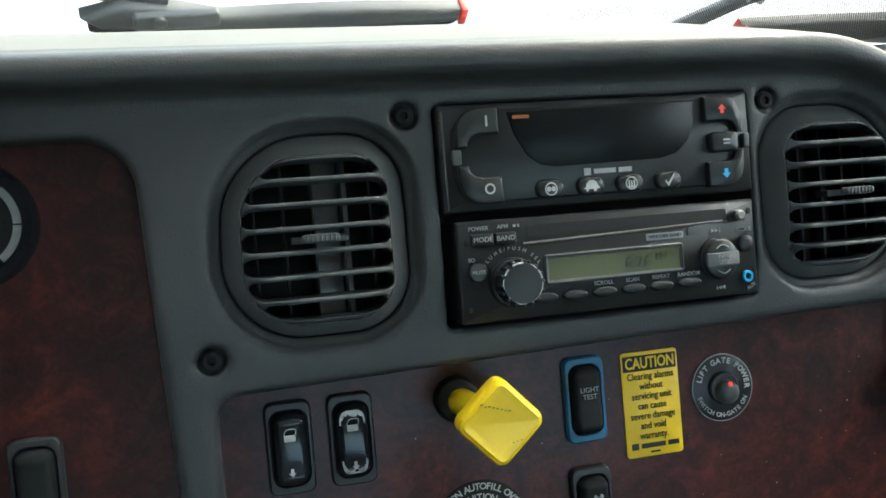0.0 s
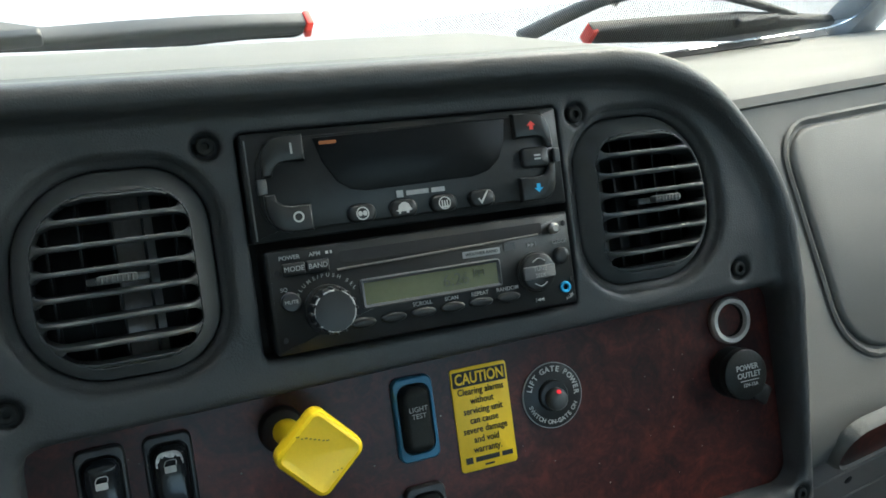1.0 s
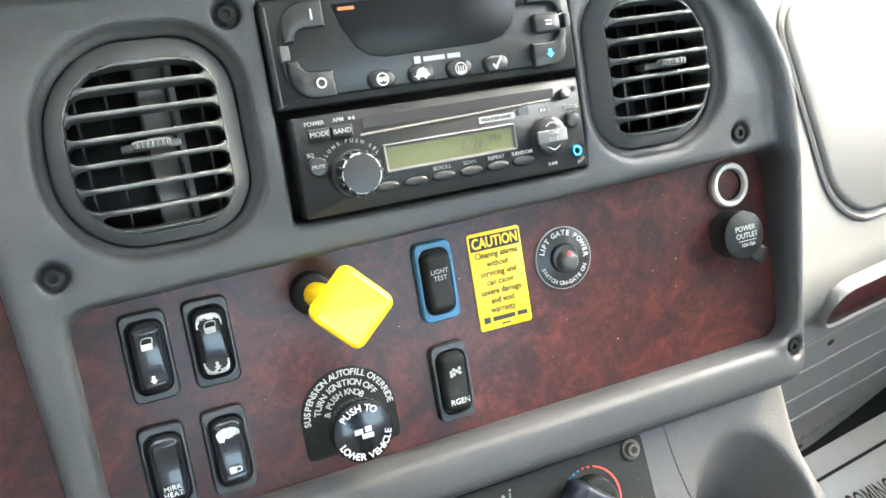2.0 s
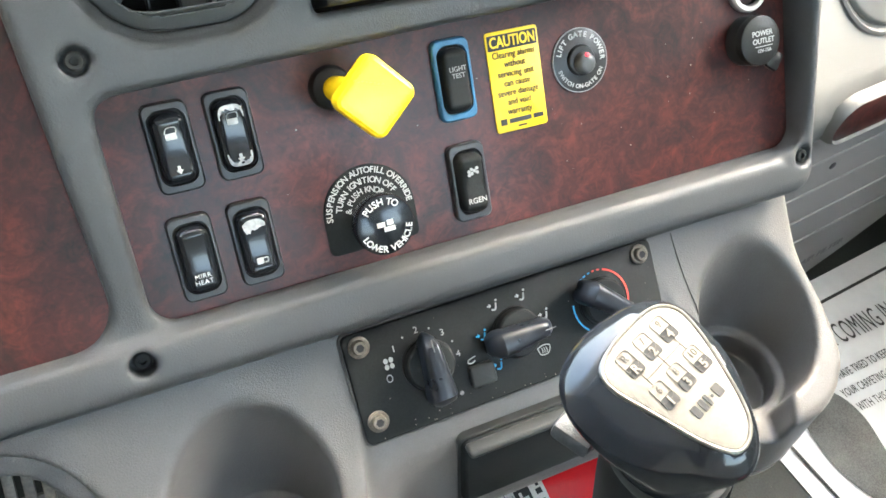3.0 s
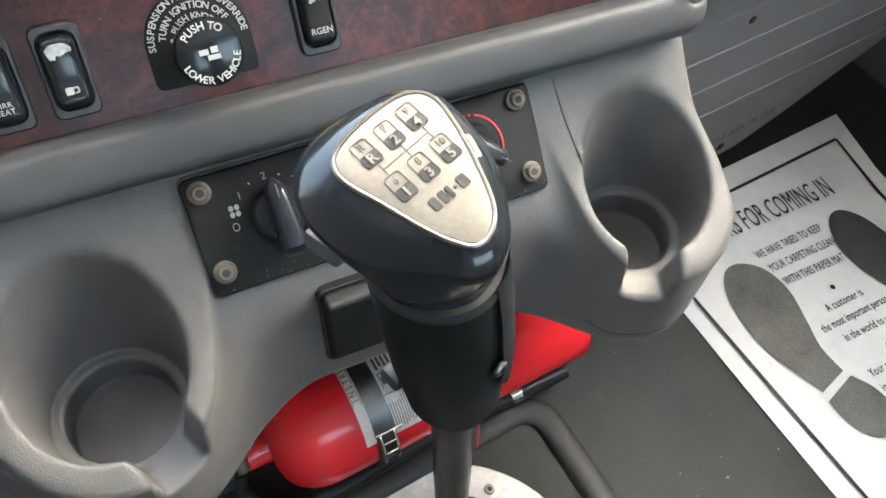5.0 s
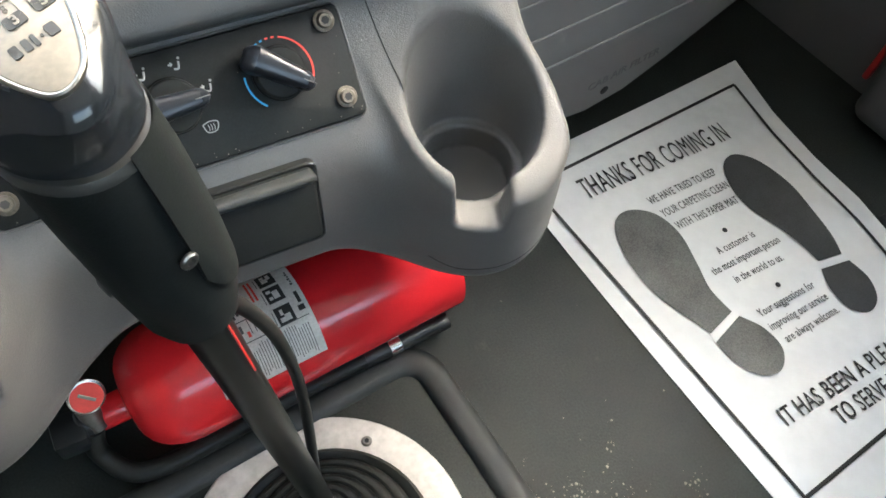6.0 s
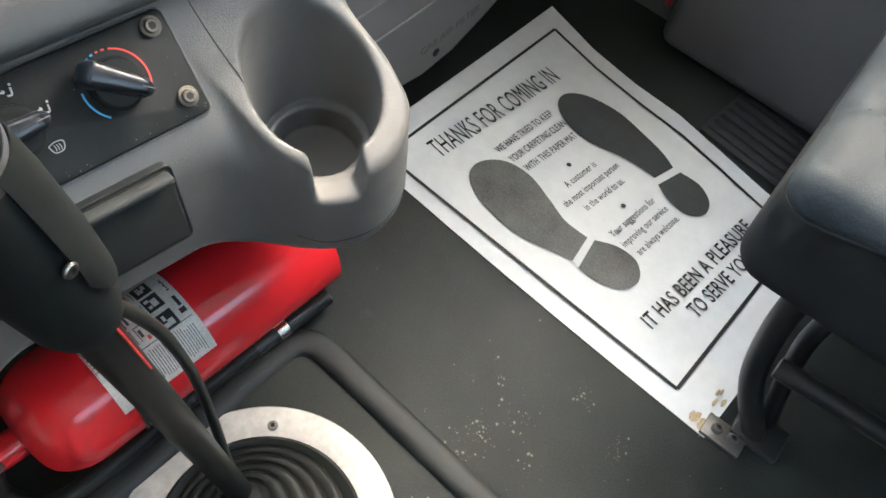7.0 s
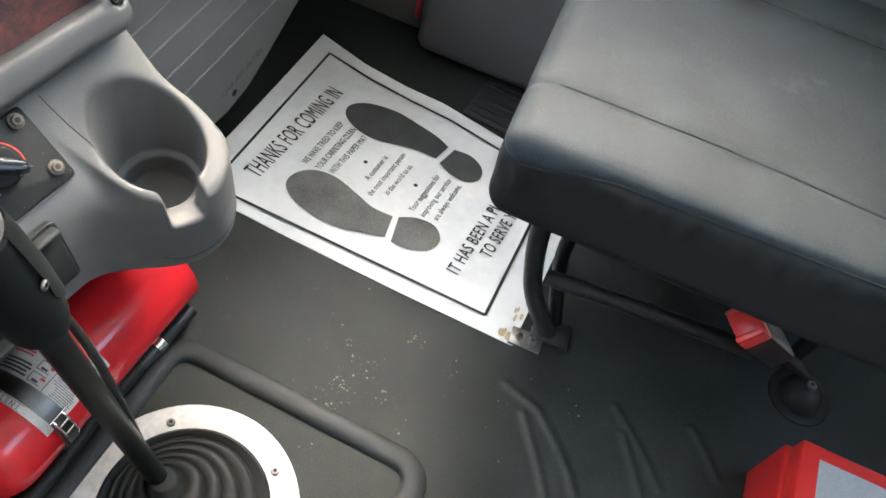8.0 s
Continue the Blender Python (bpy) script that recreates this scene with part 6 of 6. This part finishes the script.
def build_outlets():
    t = thing("lighter_socket", at_panel(0.3195, -0.0940, WY), "open lighter socket with nickel ring", "socket")
    part("ring", loft([[(r * math.cos(2 * math.pi * i / 40), y, r * math.sin(2 * math.pi * i / 40)) for i in range(40)] for r, y in ((0.0165, 0.0), (0.0168, -0.004), (0.0155, -0.0060), (0.0128, -0.0060), (0.0118, -0.0040), (0.0116, 0.003))], False, False), PLATE, t, "pale metal ring")
    part("barrel", loft([[(r * math.cos(2 * math.pi * i / 32), y, r * math.sin(2 * math.pi * i / 32)) for i in range(32)] for r, y in ((0.0117, -0.003), (0.0114, 0.0005), (0.0001, 0.0008))], False, False), CAVITY, t)
    o = thing("power_outlet", at_panel(0.3170, -0.1310, WY), "power outlet under a black rubber cap", "power outlet")
    part("collar", lathe([(0.0180, 0.0), (0.0180, 0.006), (0.0160, 0.010)], 36, FACE), BLACK, o)
    cap = part("cap", lathe([(0.0150, 0.008), (0.0178, 0.010), (0.0182, 0.0135), (0.0178, 0.0165), (0.0160, 0.0175)], 40, FACE), RUBBER, o, "black rubber cap")
    part("pull_tab", turned(rbox((0.0, -0.013, 0), (0.012, 0.005, 0.014), 0.002), pose(0.0145, 0, -0.0165, 0, 35, 0)), RUBBER, o)
    part("lettering", join(text_on("POWER", 0.0054, 0.0005, -0.0178, 0.0052, bold=0.012), text_on("OUTLET", 0.0054, 0.0015, -0.0178, -0.0002, bold=0.012), text_on("12V-15A", 0.0036, 0.0020, -0.0178, -0.0072, bold=0.01), bars([(0.0018, -0.0040, 0.0160, 0.0005)], -0.0178)), GREYPRINT, cap)


build_outlets()


def build_gauge():
    t = thing("dash_gauge", at_panel(-0.2475, 0.0185, 0.0215), "round dash gauge with black rim and pale scale", "gauge")
    ring = [[(r * math.cos(2 * math.pi * i / 48), y, r * math.sin(2 * math.pi * i / 48)) for i in range(48)] for r, y in ((0.0335, 0.0), (0.0335, -0.007), (0.0315, -0.0100), (0.0275, -0.0095), (0.0265, -0.004))]
    part("rim", loft(ring, False, False), GLOSS, t)
    part("face", slab(oval(0, 0, 0.0268, 0.0268, 40), -0.0035, 0.0, 0), PANEL, t)
    band = []
    for a0, a1 in ((-52, -4), (-2, 46), (48, 130), (132, 228)):
        n = 12
        pts = [(0.0255 * math.cos(radians(a0 + (a1 - a0) * k / n)), 0.0255 * math.sin(radians(a0 + (a1 - a0) * k / n))) for k in range(n + 1)]
        pts += [(0.0215 * math.cos(radians(a1 - (a1 - a0) * k / n)), 0.0215 * math.sin(radians(a1 - (a1 - a0) * k / n))) for k in range(n + 1)]
        b = bmesh.new()
        b.faces.new([b.verts.new((x, -0.0042, z)) for x, z in pts])
        band.append(b)
    part("scale", join(*band), GREYPRINT, t, "pale grey scale")
    part("needle", turned(rbox((0.008, -0.006, 0), (0.030, 0.0012, 0.0018), 0.0004), pose(0, 0, 0, 0, 60, 0)), REDP, t)


build_gauge()

# ---- heater control panel ----
HEAT = DASH @ pose(0, 0.0270, -0.298, -11.1) @ pose(0.097, 0, 0, 0, -0.6, 0) @ pose(-0.097, 0, 0)


def build_heater():
    t = thing("heater_control_panel", HEAT, "matt black heater control panel with three rotary knobs", "control panel")
    part("plate", slab(rrect(0.0962, -0.0030, 0.2480, 0.0775, 0.0055, 6), -0.0034, 0.004, 0.0010), PANEL, t)
    rim = loft([[(x, y, z) for x, z in shrink(rrect(0.0962, -0.0030, 0.2530, 0.0825, 0.0075, 6), q)] for q, y in ((0, 0.002), (0.0006, -0.0008), (0.0018, -0.0012), (0.0024, 0.001))], False, False)
    part("recess_edge", rim, GREY, t)
    for x in (-0.0172, 0.2085):
        for z in (0.0262, -0.0266):
            washer = lathe([(0.0075, 0.0), (0.0075, 0.0012), (0.0066, 0.0018)], 24, pose(x, -0.0034, z) @ FACE)
            sc = part("screw", join(washer, turned(screw_bm(0.0054, 0.0036), pose(x, -0.0048, z))), RUSTY, t, "dirty steel socket screw")
            part("socket", lathe([(0.0029, 0.0), (0.0029, 0.0051), (0.0001, 0.0051)], 6, pose(x, -0.0034, z) @ FACE), CAVITY, sc)
    y = -0.0038

    def knob(x, z, turn):
        k = part("rotary_knob", lathe([(0.0186, 0.0), (0.0186, 0.0015), (0.0178, 0.0022), (0.0172, 0.0070), (0.0158, 0.0082)], 40, pose(x, y, z) @ FACE), PANEL, t, "black rotary knob")
        rings = []
        for i in range(13):
            u = -math.cos(math.pi * i / 12)
            h = 0.0265 - 0.0045 * (u + 1) / 2 - 0.012 * (max(0, abs(u) - 0.60) / 0.40) ** 2.5
            w = 0.0098 - 0.0040 * (u + 1) / 2 - 0.0045 * (max(0, abs(u) - 0.7) / 0.3) ** 2.5
            zz = u * 0.0255 + (-0.002)
            rings.append([(-w, -0.006, zz)] + [(w * math.copysign(abs(math.cos(q)) ** 0.6, -math.cos(q)), -h + 0.007 * (1 - math.sin(q)), zz) for q in [math.pi * (0.06 + 0.88 * k / 12) for k in range(13)]] + [(w, -0.006, zz)])
        grip = turned(loft(rings), pose(x, y, z) @ pose(0, 0, 0, 0, -turn, 0))
        part("grip", grip, NAVY, k, "glossy blue-black grip bar")
        part("pointer", turned(rbox((0, -0.0226, 0.0165), (0.0008, 0.0008, 0.009), 0.0002, 1), pose(x, y, z) @ pose(0, 0, 0, 0, -turn, 0)), KICK, k)

    knob(0.0266, 0.0000, 1)
    knob(0.0957, 0.0005, -88)
    knob(0.1683, 0.0015, -128)
    for s, x, z in (("1", 0.0055, 0.0173), ("2", 0.0237, 0.0251), ("3", 0.0418, 0.0177), ("4", 0.0495, -0.0004)):
        part("lettering", text_on(s, 0.0066, x, y, z), WHITE, t)
    part("symbol", join(*[slab(oval(x, z, 0.0007, 0.0007, 10), y, y + 0.0005, 0) for x, z in ((0.0135, 0.0231), (0.0334, 0.0234), (0.0475, 0.0095))]), WHITE, t)
    ringb = loft([[(-0.0020 + r * 0.8 * math.cos(2 * math.pi * i / 24), yy, -0.0012 + r * math.sin(2 * math.pi * i / 24)) for i in range(24)] for r, yy in ((0.0028, y + 0.0003), (0.0028, y), (0.0021, y), (0.0021, y + 0.0003))], False, False)
    part("symbol", ringb, WHITE, t)
    part("symbol", join(*[slab(oval(0.0 + u, 0.0088 + v, 0.0016, 0.0019, 10), y, y + 0.0005, 0) for u, v in ((-0.0019, -0.0020), (0.0019, -0.0020), (-0.0019, 0.0022), (0.0019, 0.0022))]), WHITE, t)

    def seat_icon(x, z, flip=1):
        """A seated outline with an air arrow."""
        return join(tube([(x - 0.0010 * flip, y, z - 0.0010), (x + 0.0018 * flip, y, z - 0.0012), (x + 0.0030 * flip, y, z + 0.0032)], 0.0007, 6), slab(oval(x + 0.0036 * flip, z + 0.0050, 0.0009, 0.0009, 8), y, y + 0.0005, 0),
                    tube([(x - 0.0040 * flip, y, z + 0.0020), (x - 0.0014 * flip, y, z + 0.0022)], 0.0006, 6), tube([(x - 0.0026 * flip, y, z + 0.0034), (x - 0.0014 * flip, y, z + 0.0022), (x - 0.0026 * flip, y, z + 0.0010)], 0.0004, 5))

    for x, z, m in ((0.0827, 0.0225, WHITE), (0.1052, 0.0232, WHITE), (0.1196, 0.0045, WHITE), (0.0693, 0.0045, BLUEP), (0.0762, -0.0196, BLUEP)):
        part("symbol", seat_icon(x, z), m, t)
    X, Z = 0.1140, -0.0190
    def_icon = [tube([(X - 0.0050, y, Z + 0.0022), (X, y, Z + 0.0036), (X + 0.0050, y, Z + 0.0022), (X + 0.0030, y, Z - 0.0030), (X - 0.0030, y, Z - 0.0030), (X - 0.0050, y, Z + 0.0022)], 0.0004, 6)]
    def_icon += [tube([(X + 0.0018 * k, y, Z - 0.0024), (X + 0.0018 * k + 0.0005, y, Z - 0.0004), (X + 0.0018 * k, y, Z + 0.0018)], 0.0003, 5) for k in (-1, 0, 1)]
    part("symbol", join(*def_icon), WHITE, t)
    part("button", slab(rrect(0.0629, -0.0198, 0.0190, 0.0158, 0.0025, 4), y - 0.0045, y + 0.001, 0.0015), LIP, t, "square black button")
    part("lamp", slab(oval(0.0452, -0.0281, 0.0016, 0.0016, 14), y - 0.0004, y + 0.0005, 0), KICK, t)
    part("symbol", tube([(0.0612, y, -0.0062), (0.0560, y, -0.0074), (0.0550, y, -0.0094), (0.0575, y, -0.0104), (0.0604, y, -0.0092)], 0.0005, 6), WHITE, t)

    def arc(a0, a1, r=0.0242, w=0.0013):
        n = max(2, int(abs(a1 - a0) / 5))
        pts = [(0.1683 + r * math.cos(radians(a0 + (a1 - a0) * k / n)), 0.0015 + r * math.sin(radians(a0 + (a1 - a0) * k / n))) for k in range(n + 1)]
        pts += [(0.1683 + (r - w) * math.cos(radians(a1 - (a1 - a0) * k / n)), 0.0015 + (r - w) * math.sin(radians(a1 - (a1 - a0) * k / n))) for k in range(n + 1)]
        b = bmesh.new()
        b.faces.new([b.verts.new((px, y, pz)) for px, pz in pts])
        return b

    part("scale", join(arc(-38, 74), arc(80, 86), arc(91, 96)), REDP, t, "red warm scale")
    part("scale", join(arc(172, 232), arc(101, 106), arc(111, 117), arc(121, 128)), BLUEP, t, "blue cold scale")


build_heater()


def build_drawer():
    M = pose(0.1045, -0.2005, 0.3420, -14)
    t = thing("ashtray_drawer", M, "closed black ashtray drawer below the heater controls", "drawer")
    part("face", slab(rrect(0, 0, 0.134, 0.068, 0.006, 5), -0.006, 0.010, 0.003), PANEL, t)
    part("lip", rbox((0, -0.0085, 0.0305), (0.132, 0.012, 0.007), 0.003, 3), LIP, t, "rounded pull lip")
    part("surround", loft([[(x, y, z) for x, z in shrink(rrect(0, 0, 0.140, 0.074, 0.007, 5), q)] for q, y in ((0, 0.012), (0, -0.001), (0.0008, -0.002), (0.0022, -0.002), (0.0026, 0.012))], False, False), BLACK, t)
    part("body", rbox((0, 0.05, 0.0), (0.130, 0.09, 0.064), 0.002), BLACK, t)


build_drawer()


def build_pedal():
    t = thing("foot_pedal", pose(-0.275, -0.060, 0.150, -35, 6.6, 0), "grey slotted metal foot pedal with dirt and snow", "pedal")
    for k in range(8):
        part("bar", rbox(((k - 3.5) * 0.0145, 0, 0), (0.0092, 0.006, 0.20), 0.002), PEDAL, t)
    for z in (-0.098, -0.05, 0.0, 0.05, 0.098):
        part("cross_bar", rbox((0, 0.004, z), (0.118, 0.006, 0.010), 0.002), PEDAL, t)
    part("arm", tube([(0, 0.010, -0.06), (0, 0.05, -0.10), (0, 0.075, -0.165)], 0.010, 12), BLACK, t, "black pedal arm standing on the floor")
    rnd = random.Random(8)
    for x, z, q in ((0.022, -0.022, 0.007), (0.012, -0.034, 0.008), (-0.008, -0.008, 0.007)):
        b = bmesh.new()
        bmesh.ops.create_icosphere(b, subdivisions=2, radius=q)
        for v in b.verts:
            v.co *= 0.6 + 0.6 * rnd.random()
            v.co.y *= 0.6
        bmesh.ops.translate(b, vec=(x, -0.006, z), verts=b.verts)
        part("snow_lump", b, WHITE, t, "small white lump of snow")


build_pedal()

# ---- outside: wipers ----
SCREEN_M = TRUCK @ pose(0.03, 0.44, 0.55, 27)


def build_wipers():
    def blade(pts, th=0.016):
        return slab(pts, 0.024, 0.024 + th, 0.004)

    t = thing("windscreen_wiper", SCREEN_M, "dark grey windscreen wiper with red tip, at rest", "wiper", "windscreen wipers")
    body = [(-0.205, 0.118), (-0.190, 0.104), (-0.10, 0.092), (0.04, 0.078), (0.162, 0.078), (0.164, 0.095), (0.11, 0.100), (0.06, 0.104), (-0.02, 0.107), (-0.085, 0.108), (-0.12, 0.120), (-0.17, 0.128)]
    part("blade", blade(body[::-1][::-1]), WIPER, t)
    part("rubber", blade([(-0.20, 0.108), (-0.20, 0.102), (0.15, 0.075), (0.162, 0.078)], 0.010), RUBBER, t)
    part("arm", tube([(-0.13, 0.042, 0.122), (-0.20, 0.046, 0.133), (-0.32, 0.050, 0.150), (-0.60, 0.052, 0.175)], (0.009, 0.006), 10), WIPER, t, "dark wiper arm")
    part("tip", rbox((0.1665, 0.032, 0.0865), (0.008, 0.018, 0.022), 0.002), REDP, t, "red end cap")
    part("hinge", join(slab(rrect(-0.125, 0.116, 0.075, 0.016, 0.004), 0.016, 0.024, 0.002), slab(oval(-0.140, 0.118, 0.006, 0.006, 16), 0.014, 0.02, 0.001)), WIPER, t, "riveted dark hinge")
    w = thing("windscreen_wiper", SCREEN_M, "dark grey windscreen wiper with arm and red tip, at rest", "wiper", "windscreen wipers")
    body = [(0.585, 0.026), (0.602, -0.004), (0.80, -0.030), (1.25, -0.098), (1.25, -0.045), (1.10, -0.022), (0.90, 0.008), (0.72, 0.020)]
    part("blade", blade(body), WIPER, w)
    part("tip", rbox((0.590, 0.032, 0.011), (0.010, 0.018, 0.028), 0.002), REDP, w, "red end cap")
    part("arm", tube([(0.48, 0.040, 0.010), (0.535, 0.046, 0.032), (0.60, 0.050, 0.056), (0.67, 0.052, 0.060), (0.75, 0.052, 0.052), (0.83, 0.050, 0.040), (0.95, 0.046, 0.008), (1.05, 0.040, -0.020)], (0.011, 0.006), 10), WIPER, w, "bent wiper arm")
    part("hinge", join(rbox((0.825, 0.05, 0.046), (0.020, 0.018, 0.020), 0.003), slab(rrect(0.92, 0.004, 0.09, 0.016, 0.004), 0.016, 0.024, 0.002)), WIPER, w)
    m = thing("hood_mirror", SCREEN_M, "brownish hood mirror on thin legs outside the windscreen", "mirror")
    for a, b in (((0.735, 0.10, 0.075), (0.96, 0.24, -0.085)), ((0.90, 0.10, 0.055), (0.84, 0.24, -0.055))):
        part("leg", tube([a, b], 0.006, 8), MIRRORLEG, m)
    part("leg", tube([(0.79, 0.18, -0.10), (0.87, 0.22, -0.04), (1.02, 0.20, -0.12)], 0.012, 8), MIRRORLEG, m)


build_wipers()


# ---- crumbs and scuffs on the floor ----
def build_crumbs():
    rnd = random.Random(11)
    bms = []
    spots = [(0.330, -0.428, 0.028, 44), (0.358, -0.424, 0.018, 34), (0.400, -0.438, 0.022, 26), (0.420, -0.392, 0.006, 10), (0.480, -0.471, 0.014, 26), (0.466, -0.541, 0.012, 24), (0.368, -0.491, 0.020, 14), (0.339, -0.529, 0.016, 8),
             (0.253, -0.441, 0.02, 6), (0.323, -0.369, 0.004, 5), (0.45, -0.35, 0.10, 14), (0.42, -0.62, 0.10, 16), (0.52, -0.72, 0.08, 10)]
    for cx, cy, r, n in spots:
        for _ in range(n):
            x, y = cx + rnd.gauss(0, r * 0.6), cy + rnd.gauss(0, r * 0.6)
            q = 0.0004 + 0.0013 * rnd.random() ** 3.5
            b = bmesh.new()
            bmesh.ops.create_icosphere(b, subdivisions=1, radius=q)
            for v in b.verts:
                v.co = Vector((v.co.x * (0.5 + 1.2 * rnd.random()), v.co.y * (0.5 + 1.2 * rnd.random()), v.co.z * 0.4))
            bmesh.ops.translate(b, vec=(x, y, 0.001 + q * 0.2), verts=b.verts)
            bms.append(b)
    tagged(mesh_object("crumbs", join(*bms), CRUMB), "pale crumbs and flakes on the vinyl floor", "crumbs", kind="stuff")


build_crumbs()

# ribbed mat beside the door
mat = thing("ribbed_floor_mat", pose(1.000, -0.430, 0.0, 0, 0, 3), "black ribbed rubber mat beside the door", "floor mat")
part("base", rbox((0.02, 0.0, 0.003), (0.16, 0.28, 0.006), 0.002), BLACKMAT, mat)
for k in range(7):
    part("rib", rbox((-0.045 + 0.019 * k, 0.0, 0.008), (0.009, 0.27, 0.006), 0.002), BLACKMAT, mat)


# ---- dust ----
def build_dust():
    """Pale specks that lie on the heater panel, the console and the wood."""
    rnd = random.Random(21)

    def specks(name, spots, m, label):
        bms = []
        for x, y, z, q in spots:
            b = bmesh.new()
            bmesh.ops.create_icosphere(b, subdivisions=1, radius=q)
            for v in b.verts:
                v.co = Vector((v.co.x * (0.6 + rnd.random()), v.co.y * 0.4, v.co.z * (0.6 + rnd.random())))
            bmesh.ops.translate(b, vec=(x, y, z), verts=b.verts)
            bms.append(b)
        ob = mesh_object(name, join(*bms), CRUMB)
        ob.matrix_world = m
        tagged(ob, label, "dust", kind="stuff")

    low = [(-0.022 + 0.24 * rnd.random(), -0.0036, -0.0395 + 0.006 * rnd.random() ** 2, 0.0002 + 0.0003 * rnd.random()) for _ in range(26)]
    low += [(-0.022 + 0.24 * rnd.random(), -0.0036, -0.038 + 0.07 * rnd.random(), 0.00015 + 0.0002 * rnd.random()) for _ in range(14)]
    specks("panel_dust", low, HEAT, "pale dust along the heater panel's edge")
    wood = [(-0.12 + 0.45 * rnd.random(), WY - 0.0002, -0.20 + 0.11 * rnd.random(), 0.0002 + 0.0004 * rnd.random() ** 2) for _ in range(46)]
    specks("wood_dust", wood, DASH, "fine pale dust specks on the wood insert")


build_dust()
